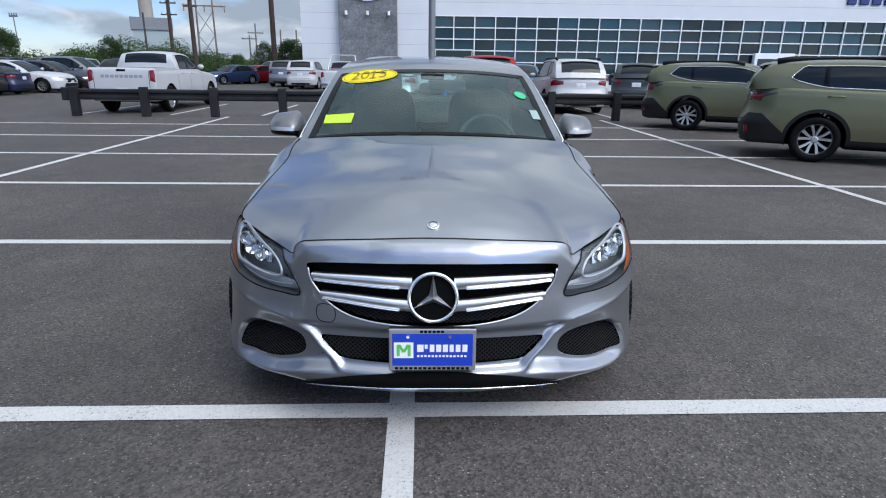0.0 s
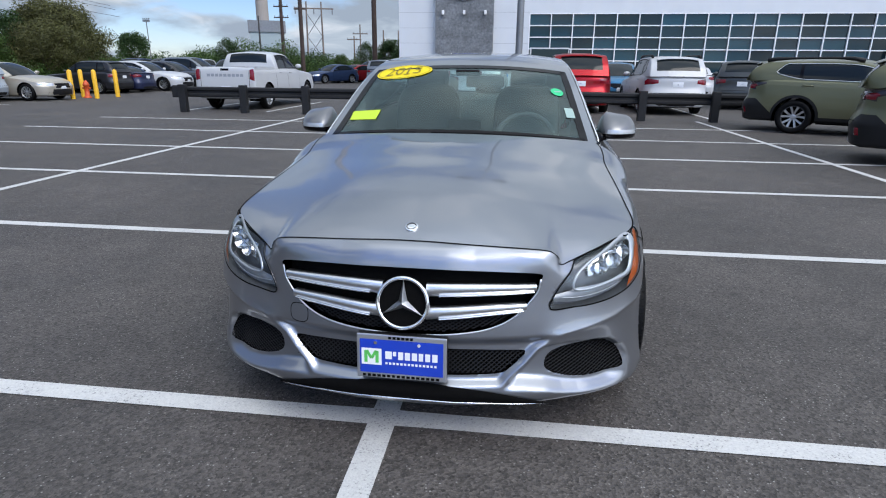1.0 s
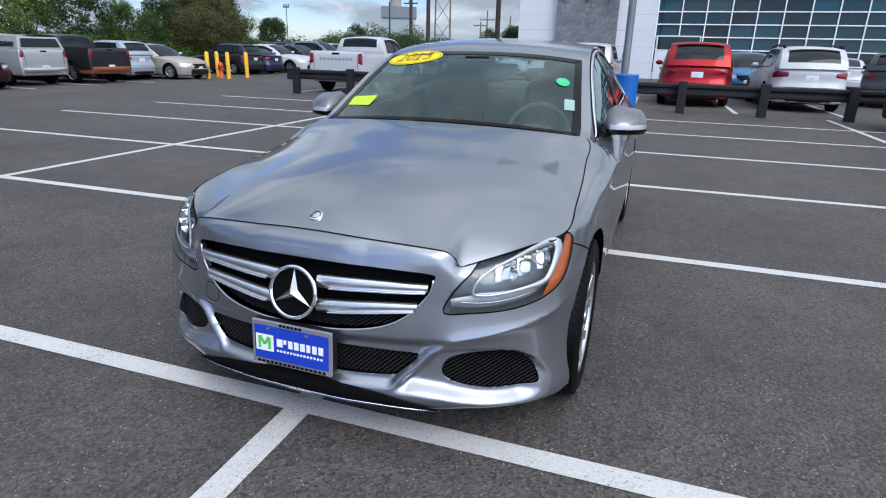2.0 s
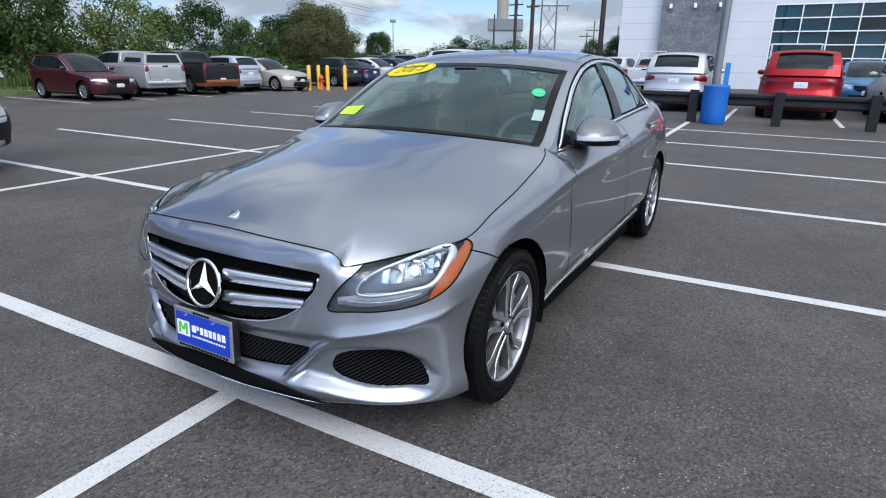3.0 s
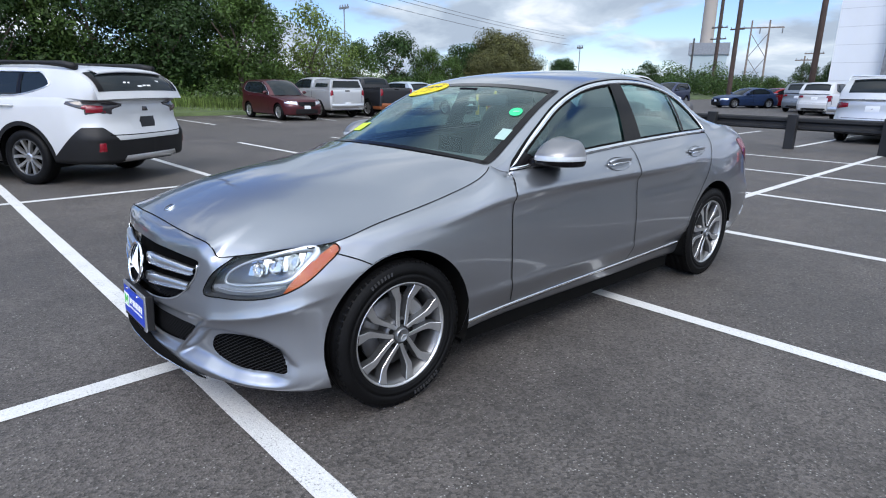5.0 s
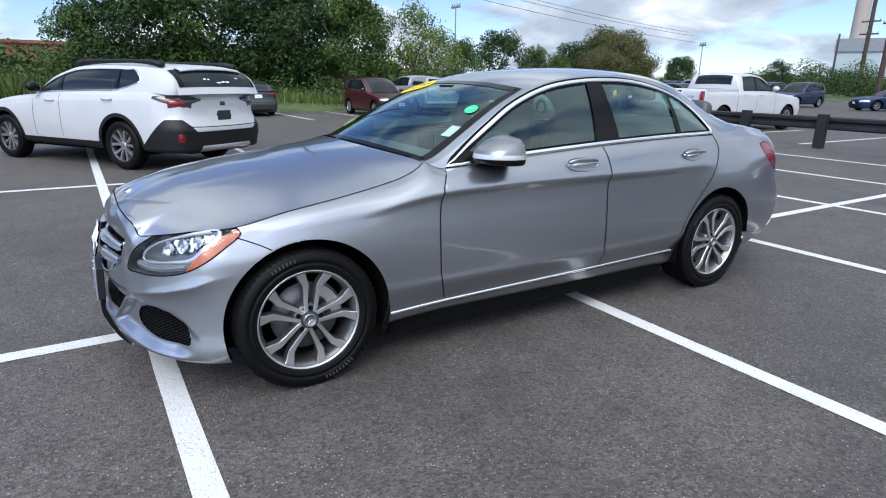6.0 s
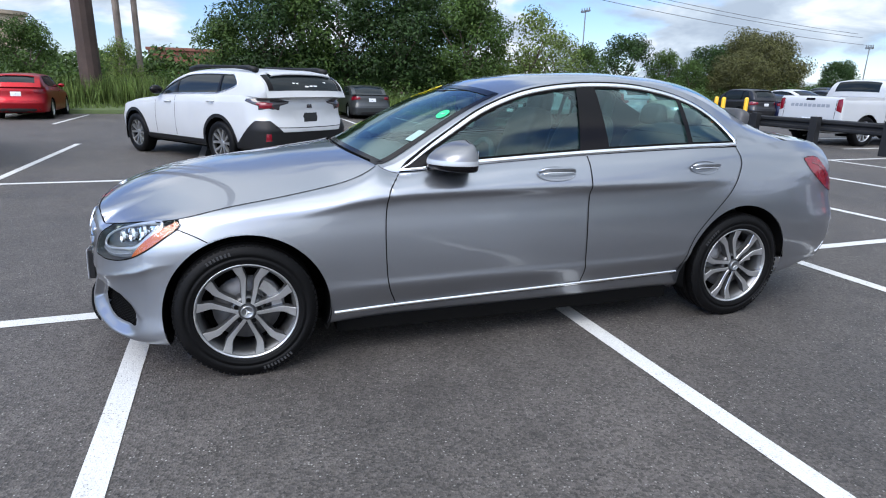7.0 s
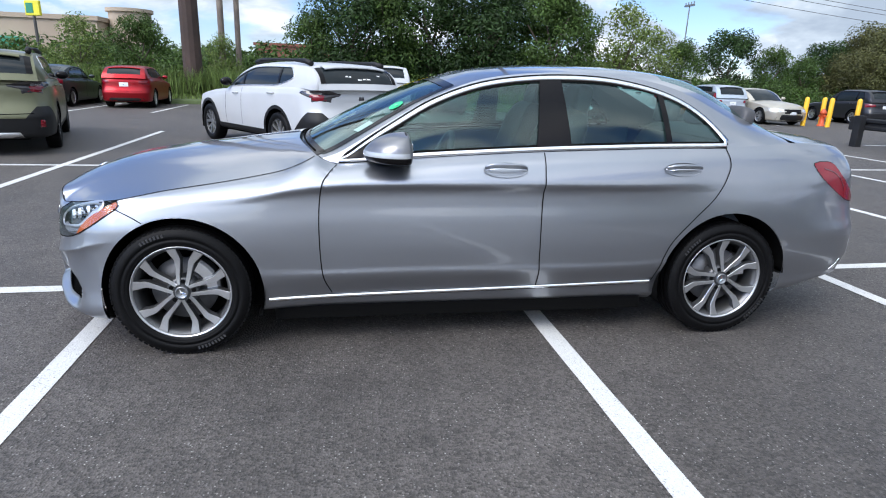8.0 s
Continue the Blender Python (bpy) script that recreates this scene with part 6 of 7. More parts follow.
    def end_panel(nm, corners, end, mt, out=.012, nx=6, ny=3):
        gr = bilinear(corners, nx, ny)
        return patch_obj(nm, np.array([[at_end(q[0], q[1], end, out if 0 < i < nx and 0 < j < ny else out * .2) for j, q in enumerate(r)] for i, r in enumerate(gr)]), mt, ob)

    lz = lamp_rear or (tb - .24, tb - .06)
    for s_ in (1, -1):
        x0, x1 = (hw * .58, hw * .93) if style != "pickup" else (hw * .81, hw * .955)
        if clad:
            end_panel("lamp_surround", [(s_ * hw * .42, lz[1] - .075), (s_ * hw * .86, lz[0]), (s_ * hw * .86, lz[1]), (s_ * hw * .40, lz[1] - .045)], 1, M["smoked"], .010, 12, 4)
            panel("lamp_surround", [(rear - .52, lz[1] - .045), (rear - .13, lz[0]), (rear - .13, lz[1]), (rear - .50, lz[1] - .01)], s_, M["smoked"], .008, 12, 4, tree)
            panel("tail_lamp", [(rear - .36, lz[1] - .09), (rear - .15, lz[0] + .025), (rear - .15, lz[1] - .05), (rear - .32, lz[1] - .055)], s_, M["red_lens"], .014, 8, 3, tree)
            end_panel("tail_lamp", [(s_ * hw * .72, lz[0] + .03), (s_ * hw * .85, lz[0] + .02), (s_ * hw * .85, lz[1] - .045), (s_ * hw * .76, lz[1] - .05)], 1, M["red_lens"], .018, 8, 3)
            x0, x1 = hw * .76, hw * .86
        else:
            end_panel("tail_lamp", [(s_ * x0, lz[0] + .05), (s_ * x1, lz[0]), (s_ * x1, lz[1]), (s_ * x0, lz[1] - .03)], 1, M["red_lens"])
        fz = lamp_front or (nose_z - .19, nose_z - .06)
        end_panel("head_lamp", [(s_ * hw * .48, fz[0]), (s_ * hw * .93, fz[0] + .06), (s_ * hw * .93, fz[1] + .01), (s_ * hw * .48, fz[1])], -1, M["clear_lamp"])
        if clad:
            end_panel("rear_reflector", [(s_ * hw * .78, clear + .17), (s_ * hw * .85, clear + .17), (s_ * hw * .85, clear + .28), (s_ * hw * .79, clear + .28)], 1, M["red_lens"], nx=3)
    end_panel("radiator_grille", [(-hw * .42, nose_z - .26), (hw * .42, nose_z - .26), (hw * .44, nose_z - .08), (-hw * .44, nose_z - .08)], -1, M["gloss_black"])
    end_panel("front_intake", [(-hw * .6, clear + .10), (hw * .6, clear + .10), (hw * .55, clear + .26), (-hw * .55, clear + .26)], -1, M["black"])
    if clad:
        end_panel("badge", [(-.055, tb - .155), (.055, tb - .155), (.045, tb - .10), (-.045, tb - .10)], 1, M["smoked"], .012, 6, 4)
        q = [at_end(x, clear + .365 + .03 * abs(x / hw) ** 3, 1, .003) for x in np.linspace(-hw * .72, hw * .72, 16)]
        ribbon("tailgate_seam", q, [Vector((0, 1, 0))] * 16, .012, M["gap"], ob)
        end_panel("plate_recess", [(-.30, tb - .39), (.30, tb - .39), (.34, tb - .19), (-.34, tb - .19)], 1, P, .006, 8, 4)
        end_panel("skid_plate", [(-hw * .55, clear + .02), (hw * .55, clear + .02), (hw * .5, clear + .10), (-hw * .5, clear + .10)], 1, M["satin"], .012)
    elif style != "pickup":
        for end in (1, -1):
            end_panel("valance", [(-hw * .78, clear + .03), (hw * .78, clear + .03), (hw * .72, clear + .15), (-hw * .72, clear + .15)], end, M["clad"], .012)
        q = [at_end(x, clear + .40, 1, .002) for x in np.linspace(-hw * .9, hw * .9, 16)]
        ribbon("bumper_line", q, [Vector((0, 1, 0))] * 16, .012, M["gap"], ob)
    pz = tb - (.37 if clad else .30) if style != "pickup" else clear + .22
    if plate:
        end_panel("number_plate", [(-.155, pz), (.155, pz), (.155, pz + .15), (-.155, pz + .15)], 1, plate, .014)
        if plate is M["plate"]:
            end_panel("plate_bar", [(-.11, pz + .05), (.11, pz + .05), (.11, pz + .10), (-.11, pz + .10)], 1, M["bar"], .018, 2, 2)
            if face == "front":
                end_panel("number_plate", [(-.155, clear + .26), (.155, clear + .26), (.155, clear + .41), (-.155, clear + .41)], -1, plate, .014)
    if style == "pickup":
        for x in (-hw * .79, hw * .79):
            q = [at_end(x, z, 1, .002) for z in np.linspace(clear + .36, tb - .02, 8)]
            ribbon("tailgate_gap", q, [Vector((0, 1, 0))] * 8, .014, M["gap"], ob)
        end_panel("tailgate_handle", [(-.13, tb - .10), (.13, tb - .10), (.13, tb - .04), (-.13, tb - .04)], 1, M["gloss_black"], .008, 3, 2)
        for s_ in (1, -1):
            q = [at_side(tail[0] + .01, z, s_, .001, tree) for z in np.linspace(clear + .16, tb - .03, 10)]
            ribbon("cab_gap", q, [Vector((s_, 0, 0))] * 10, .016, M["gap"], ob)
    if tail_text:
        for k in range(9):
            x = -.58 + k * .130
            end_panel("letter_bar", [(x, tb - .27), (x + .100, tb - .27), (x + .100, tb - .19), (x, tb - .19)], 1, M["grey_letter"], .004, 2, 2)
    if style == "sedan":
        kr = int(np.argmin(np.abs(edge[:, 1] - (tail[0] - .06)) + (edge[:, 0] < hw * .6) * 9))
        fl = [tuple(q) for q in edge[kr:132:5]] + [tuple(edge[132])]
        re_ = [(0, rear - .07, tb), tuple(edge[132])]
        fr = [(0, tail[0], tb + .01), (hw * .45, tail[0] - .02, tb + .01), tuple(edge[kr])]
        patch_obj("boot_lid", both_halves(coons(fr, re_, [(0, tail[0], tb + .01), (0, (tail[0] + rear) / 2, tb + .02), (0, rear - .07, tb)], fl, 10, 12)), P, ob)
    elif style == "pickup":
        # load bed: rim, inner walls and floor
        y0, y1 = tail[0] + .02, rear - .09
        bm = bmesh.new()
        xi, xo = hw - .16, hw - .05
        if cap:
            box(bm, -xo, xo, y0, y1, tb - .02, tb + .03)
        else:
            for a_, b_, c_, d_ in ((-xo, -xi, y0, y1), (xi, xo, y0, y1), (-xi, xi, y1 - .07, y1 + .01), (-xi, xi, y0, y0 + .05)):
                box(bm, a_, b_, c_, d_, tb - .42, tb + .004)
        part("bed_rim", bm, P, ob)
        part("bed_floor", box_bm(-xi, xi, y0, y1, tb - .50, tb - .42), M["clad"], ob)
        end_panel("rear_bumper", [(-hw * .9, clear + .10), (hw * .9, clear + .10), (hw * .9, clear + .30), (-hw * .9, clear + .30)], 1, M["satin"] if not lower else lower, .05, 8, 3)
        if cap:
            cg = both_halves(coons([(0, y0 - .05, H - .06), (hw * .5, y0 - .05, H - .065), (hw * .78, y0 - .05, H - .12)], [(0, y1 - .12, H - .04), (hw * .5, y1 - .12, H - .05), (hw * .80, y1 - .12, H - .10)],
                                   [(0, y0 - .05, H - .06), (0, (y0 + y1) / 2, H - .03), (0, y1 - .12, H - .04)], [(hw * .78, y0 - .05, H - .12), (hw * .79, (y0 + y1) / 2, H - .10), (hw * .80, y1 - .12, H - .10)], 8, 8))
            patch_obj("canopy_roof", cg, P, ob)
            for s_ in (1, -1):
                w4 = lambda a, b: np.array(bilinear([(s_ * xo, a, tb), (s_ * xo, b, tb), (s_ * hw * .80, min(b, y1 - .12), H - .10), (s_ * hw * .78, a, H - .12)], 4, 4))
                patch_obj("canopy_side", w4(y0 - .05, y1), P, ob)
                gq = np.array(bilinear([(s_ * (xo + .002), y0 + .25, tb + .10), (s_ * (xo + .002), y1 - .2, tb + .10), (s_ * (hw * .81), y1 - .28, H - .2), (s_ * (hw * .80), y0 + .25, H - .2)], 4, 4))
                patch_obj("canopy_window", gq, G, ob)
            patch_obj("canopy_rear", np.array(bilinear([(-xo, y1, tb), (xo, y1, tb), (hw * .80, y1 - .12, H - .10), (-hw * .80, y1 - .12, H - .10)], 6, 4)), P, ob)
            patch_obj("canopy_rear_window", np.array(bilinear([(-xo * .85, y1 + .012, tb + .08), (xo * .85, y1 + .012, tb + .08), (hw * .70, y1 - .07, H - .16), (-hw * .70, y1 - .07, H - .16)], 6, 4)), G, ob)
    for y in (0, wb):
        for s_ in (1, -1):
            simple_wheel(ob, s_ * (hw - .125), y, s_, R, spokes=spokes, dark_face=clad)
            lv = []
            for a in np.linspace(-.3, math.pi + .3, 16):
                for x in (hw * .5, hw - .03):
                    lv.append((s_ * x, y + (ar + .01) * math.cos(a), max(.12, R + (ar + .01) * math.sin(a))))
            part_py("arch_lining", lv, grid_faces(16, 2), M["dark"], ob)
    bm = bmesh.new()
    box(bm, -hw * .84, hw * .84, ar + .02, wb - ar - .02, clear - .03, clear + .12)
    box(bm, -hw * .6, hw * .6, -fo + .2, rear - .2, clear - .02, clear + .2)
    part("underbody", bm, M["dark"], ob)
    if rear_text:
        for x, w_, dv in ((-.42, .10, 0), (-.20, .07, .12), (-.11, .06, .12), (-.03, .08, .14), (.16, .04, .05), (.22, .05, .04)):
            row = lambda k, xx: Vector([np.interp(xx, top[k, :, 0], top[k, :, c]) for c in range(3)]) + Vector((0, .012, .008))
            a_, b_ = row(i1 + (len(top) - i1) // 3, x), row(len(top) - 2, x)
            p0 = a_.lerp(b_, .2 + dv * 2)
            p1 = a_.lerp(b_, .27 + dv * 2)
            patch_obj("marker_bar", np.array([[p0, p1], [p0 + Vector((w_, 0, 0)), p1 + Vector((w_, 0, 0))]]), M["chalk"], ob)
    return ob


def parked(x, y, heading):
    """Pose of a vehicle whose front axle lies at x, y and whose nose points along heading (degrees from +x)."""
    return pose(x, y, 0, 0, 0, heading + 90)


def parked_by_rear(x, y, heading, wb):
    """The same by its rear axle."""
    h = radians(heading)
    return parked(x + wb * math.cos(h), y + wb * math.sin(h), heading)


WHITE = car_paint("white_paint", (0.43, 0.44, 0.45), 0.0)
OLIVE = car_paint("olive_green_paint", (0.135, 0.137, 0.078), 0.5)
RED = car_paint("bright_red_paint", (0.27, 0.003, 0.008), 0.75)
MAROON = car_paint("maroon_paint", (0.055, 0.008, 0.012), 0.4)
SILVER = car_paint("silver_paint", (0.48, 0.49, 0.50), 0.6)
GREY = car_paint("grey_paint", (0.17, 0.19, 0.21), 0.6)
BLACK = car_paint("black_car_paint", (0.010, 0.010, 0.012), 0.1)
NAVY = car_paint("navy_paint", (0.012, 0.018, 0.055), 0.3)
TAN = car_paint("champagne_paint", (0.42, 0.39, 0.33), 0.5)
BLUE = car_paint("blue_paint", (0.03, 0.16, 0.30), 0.4)
COPPER = car_paint("copper_brown_paint", (0.28, 0.09, 0.035), 0.4)
DBLUE = car_paint("dark_blue_paint", (0.014, 0.032, 0.085), 0.4)
DGREY = car_paint("charcoal_paint", (0.035, 0.04, 0.042), 0.4)
DGREEN = car_paint("dark_green_paint", (0.02, 0.03, 0.028), 0.4)
PALEBLUE = car_paint("pale_blue_paint", (0.40, 0.45, 0.5), 0.5)

WAGON = dict(nose_z=.90, hood_z=1.05, L=4.80, W=1.87, H=1.68, wb=2.745, fo=0.93, R=0.355, clear=0.25, clad=True, rails=True, chrome_line=True, cowl=.60, ws_top=1.46, rail_in=.19, lamp_rear=(.91, 1.085), tail=(3.85, 1.095), roof_end=3.53, plate=M["black"], fine=3)
auto("crossover_wagon", "white crossover wagon with black lower cladding and roof rails", "car", parked_by_rear(-7.1, .43, 214.5, 2.68), WHITE, rear_text=True, **{**WAGON, "wb": 2.68, "fo": .86, "L": 4.74, "H": 1.58, "clear": .28})
WAGON_G = "olive green wagons"
auto("crossover_wagon", "olive green crossover wagon with black lower cladding", "car", parked_by_rear(6.42, 7.22, -28, 2.745), OLIVE, group=WAGON_G, **{**WAGON, "H": 1.61})
auto("crossover_wagon", "olive green crossover wagon with black lower cladding", "car", parked_by_rear(6.46, 12.12, -28, 2.745), OLIVE, group=WAGON_G, **{**WAGON, "H": 1.61})
auto("crossover_wagon", "olive green crossover wagon with a black tail", "car", parked_by_rear(-6.95, -4.8, 200, 2.745), OLIVE, group=WAGON_G, **{**WAGON, "H": 1.61})
# ---- vehicles behind the rail ----
PICK = dict(style="pickup", W=2.03, H=1.90, wb=3.74, fo=0.98, L=5.88, R=0.41, clear=0.36, nose_z=1.16, hood_z=1.28, cowl=.62, belt=(1.30, 1.33), ws_top=1.42, rail_in=.21, roof_end=2.80, tail=(2.98, 1.38), lamp_rear=(1.0, 1.34))
auto("pickup_truck", "white full-size pickup truck with lettered tailgate", "truck", parked_by_rear(-8.62, 15.4, 91, 3.45), WHITE, tail_text=True,
     **{**PICK, "W": 1.92, "H": 1.74, "wb": 3.45, "L": 5.40, "R": .385, "clear": .34, "nose_z": 1.04, "hood_z": 1.15, "belt": (1.18, 1.20), "tail": (2.80, 1.25), "roof_end": 2.64, "lamp_rear": (.86, 1.21)})
SUV = dict(L=4.65, W=1.86, H=1.70, wb=2.70, fo=.92, R=.35, clear=.24, ws_top=1.42, rail_in=.21, tail=(3.62, 1.10), roof_end=3.22)
auto("family_suv", "silver compact SUV parked behind the rail", "car", parked_by_rear(-1.35, 17.6, 90, 2.70), SILVER, **SUV)
auto("family_suv", "bright red SUV parked behind the rail", "car", parked_by_rear(1.85, 16.9, 91, 2.70), RED, **{**SUV, "W": 1.94, "H": 1.76, "chrome_line": False})
auto("family_suv", "white SUV parked behind the rail", "car", parked_by_rear(4.62, 16.9, 92, 2.70), WHITE, **{**SUV, "W": 1.89, "H": 1.74, "rails": True})
auto("hatchback", "dark grey hatchback parked near the building", "car", parked_by_rear(7.6, 19.6, 72, 2.55), DGREY, **{**SUV, "wb": 2.55, "L": 4.3, "H": 1.62, "tail": (3.3, 1.08), "roof_end": 2.95, "W": 1.78})
auto("sedan", "white saloon parked near the building", "car", parked_by_rear(8.0, 28.0, 90, 2.7), WHITE, style="sedan", L=4.7, W=1.83, H=1.45, wb=2.7, fo=.9, R=.32, clear=.17, nose_z=.72, hood_z=.95, belt=(.93, 1.0), ws_top=1.35, roof_end=2.6, tail=(3.2, 1.05))
auto("compact_car", "blue compact car facing the rail", "car", parked(3.75, 21.5, 268), BLUE, face="front", **{**SUV, "H": 1.55, "L": 4.2, "wb": 2.55, "tail": (3.3, 1.05), "roof_end": 2.9, "W": 1.76})
auto("family_suv", "white SUV parked far behind", "car", parked_by_rear(-7.7, 34.6, 88, 2.7), WHITE, **SUV)
rack_truck = auto("work_truck", "white work pickup with a silver cab rack", "truck", parked_by_rear(-4.5, 28.6, 90, 3.3), WHITE,
                  **{**PICK, "W": 1.92, "H": 1.62, "wb": 3.3, "L": 5.3, "R": .37, "clear": .32, "nose_z": .98, "hood_z": 1.08, "belt": (1.10, 1.12), "tail": (2.70, 1.14), "roof_end": 2.54, "lamp_rear": (.80, 1.10)})
for s_ in (-1, 1):
    part("rack_post", cyl_bm((s_ * .72, 2.78, 1.0), (s_ * .60, 2.74, 1.90), .032, seg=8), M["satin"], rack_truck)
    part("rack_brace", cyl_bm((s_ * .74, 3.35, 1.08), (s_ * .61, 2.76, 1.86), .022, seg=8), M["satin"], rack_truck)
part("rack_bar", cyl_bm((-.62, 2.74, 1.90), (.62, 2.74, 1.90), .034, seg=8), M["satin"], rack_truck)
part("rack_board", box_bm(-.66, .66, 2.72, 2.75, 1.26, 1.33, .008), M["red_lens"], rack_truck)
auto("family_suv", "grey SUV parked far behind", "car", parked_by_rear(-9.8, 38.5, 90, 2.7), GREY, **SUV)
FAR = [(-15.5, 41.6, DBLUE, "dark blue", 238, "sedan"), (-14.75, 44.6, RED, "red", 236, "sedan"), (-14.0, 47.0, WHITE, "white", 236, "suv"), (-12.2, 48.5, MAROON, "maroon", 240, "sedan"), (-20.4, 41, NAVY, "navy blue", 270, "suv"),
       (-22.8, 40.5, DBLUE, "dark blue", 270, "suv"), (-25.3, 40, SILVER, "silver", 270, "suv"), (-27.8, 39.6, BLACK, "black", 270, "suv"), (-30.2, 39.4, DBLUE, "dark blue", 270, "suv")]
LOW = dict(style="sedan", L=4.5, W=1.78, H=1.38, wb=2.65, fo=.9, R=.32, clear=.16, nose_z=.70, hood_z=.90, belt=(.88, .95), ws_top=1.36, roof_end=2.55, tail=(3.1, 1.0))
for x, y, p, c, hd_, kd in FAR:
    auto("distant_car", c + " car parked in the far row", "car", parked(x, y, hd_), p, face="front", group="far row of cars", **(LOW if kd == "sedan" else SUV))

# ---- vehicles along the trees: compact models ----
def slight(m, k=.84):
    return m @ Matrix.Scale(k, 4)


SEDAN = dict(style="sedan", L=4.8, W=1.84, H=1.46, wb=2.78, fo=.92, R=.325, clear=.18, nose_z=.74, hood_z=.97, belt=(.94, 1.01), ws_top=1.38, roof_end=2.65, tail=(3.28, 1.06))
auto("family_suv", "maroon SUV facing out beside the trees", "car", slight(parked(-17.35, 9.35, 2)), MAROON, face="front", **{**SUV, "chrome_line": True})
auto("pickup_truck", "silver pickup truck with a matching canopy", "truck", slight(parked_by_rear(-17.6, 11.55, 180, 3.5)), SILVER, cap=True, **{**PICK, "wb": 3.5, "L": 5.5, "H": 1.84, "W": 1.92, "R": .39, "tail": (2.85, 1.30)})
auto("pickup_truck", "black pickup truck with copper brown lower panels", "truck", slight(parked_by_rear(-17.4, 13.75, 180, 3.6)), BLACK, lower=COPPER, **{**PICK, "wb": 3.6, "L": 5.7})
auto("family_suv", "pale silver crossover beside the trees", "car", slight(parked_by_rear(-18.2, 15.85, 180, 2.7)), PALEBLUE, **SUV)
auto("sedan", "champagne saloon facing out beside the trees", "car", slight(parked(-17.5, 17.6, 2), .92), TAN, face="front", **SEDAN)
auto("family_suv", "black SUV parked behind yellow bollards", "car", slight(parked_by_rear(-18.3, 22.9, 180, 2.7)), BLACK, **SUV)
auto("sedan", "navy saloon with red tail lamps", "car", slight(parked_by_rear(-18.2, 24.4, 180, 2.78)), NAVY, **SEDAN)
auto("sedan", "white saloon facing out", "car", parked(-18.0, 26.7, 2), WHITE, face="front", **SEDAN)
auto("sedan", "black saloon facing out", "car", parked(-18.0, 29.2, 2), BLACK, face="front", **SEDAN)
auto("family_suv", "dark grey SUV facing out", "car", parked(-18.0, 31.8, 2), GREY, face="front", **SUV)
auto("sedan", "dark grey saloon seen from behind", "car", slight(parked_by_rear(-18.9, 4.65, 182, 2.78)), DGREY, **SEDAN)
auto("family_suv", "white crossover partly hidden behind a wagon", "car", parked_by_rear(-18.9, 2.3, 182, 2.7), WHITE, **SUV)
auto("family_suv", "red SUV parked beside tall grass", "car", slight(parked_by_rear(-18.4, -6.45, 184, 2.7), .88), RED, **{**SUV, "W": 1.80, "H": 1.58})
auto("sedan", "dark green saloon parked beside tall grass", "car", slight(parked_by_rear(-18.0, -8.95, 182, 2.78), .92), DGREEN, **SEDAN)

# ---- guard rail, barrel, bollards ----
M["rail"] = mat("weathered_dark_rail", (0.013, 0.0135, 0.015), 0.6, spec=0.3, wear=0.35, wear_scale=2.5, grain=0.1)
M["barrel"] = mat("blue_plastic", (0.004, 0.115, 0.42), 0.45, wear=0.18, wear_scale=3)
M["yellow"] = mat("yellow_bollard_paint", (0.75, 0.42, 0.02), 0.5, wear=0.15)
guard = thing("guard_rail", "dark weathered guard rail along the end of the parking rows", "guard rail", lot_pose(0, 14.0))
for k in range(11):
    bm = box_bm(-9.25 + 1.83 * k - .10, -9.25 + 1.83 * k + .10, -.33, -.158, -.05, .77, .012)
    part("post", bm, M["rail"], guard)
prof = [(-.10, .42), (-.15, .45), (-.15, .50), (-.10, .54), (-.10, .58), (-.15, .62), (-.15, .68), (-.10, .71)]
V = []
for x in np.linspace(-9.5, 9.3, 40):
    V += [(x, y, z) for y, z in prof]
part_py("rail_beam", V, grid_faces(40, len(prof)), M["rail"], guard, smooth=False)
part("rail_end", box_bm(-9.62, -9.42, -.2, -.05, .40, .74, .03), M["rail"], guard)

bv, bf = lathe([(0, 0), (0, .27), (.02, .283), (.30, .286), (.60, .286), (.83, .284), (.86, .292), (.885, .289), (.89, .280), (.88, .262), (.80, .258), (.79, 0)], 32, "z")
barrel = part_py("barrel", bv, bf, M["barrel"])
barrel.matrix_basis = pose(.15, 13.62, 0)
tagged(barrel, "blue plastic drum standing before the guard rail", "barrel")
for x, y in ((-16.95, 18.35), (-17.5, 19.6), (-16.4, 18.95), (-16.35, 20.1)):
    v, f = lathe([(0, .085), (1.0, .085), (1.05, .07), (1.08, .03), (1.085, 0)], 16, "z")
    ob = part_py("bollard", v, f, M["yellow"])
    ob.matrix_basis = pose(x, y, 0)
    tagged(ob, "yellow steel bollard guarding a hydrant", "bollard", "yellow bollards")
M["hydrant"] = mat("hydrant_paint", (0.55, 0.08, 0.02), 0.5, wear=0.2)
hyd = thing("fire_hydrant", "orange-red fire hydrant between yellow bollards", "hydrant", pose(-17.0, 19.2, 0))
v, f = lathe([(0, .15), (.05, .15), (.06, .09), (.45, .09), (.47, .12), (.52, .12), (.60, .08), (.66, .03), (.67, 0)], 16, "z")
part_py("barrel_body", v, f, M["hydrant"], hyd)
part("outlet", cyl_bm((-.16, 0, .38), (.16, 0, .38), .045), M["hydrant"], hyd)
M["post_blue"] = mat("blue_sign_paint", (0.02, 0.22, 0.55), 0.5)
sgn = thing("sign_post", "blue panel on a short post before the building", "sign", pose(-.75, 25.6, 0))
part("panel", box_bm(-.10, .10, -.04, .04, .2, 1.42, .02), M["post_blue"], sgn)
part("stand", box_bm(-.2, .2, -.1, .1, -.02, .22, .02), M["clad"], sgn)

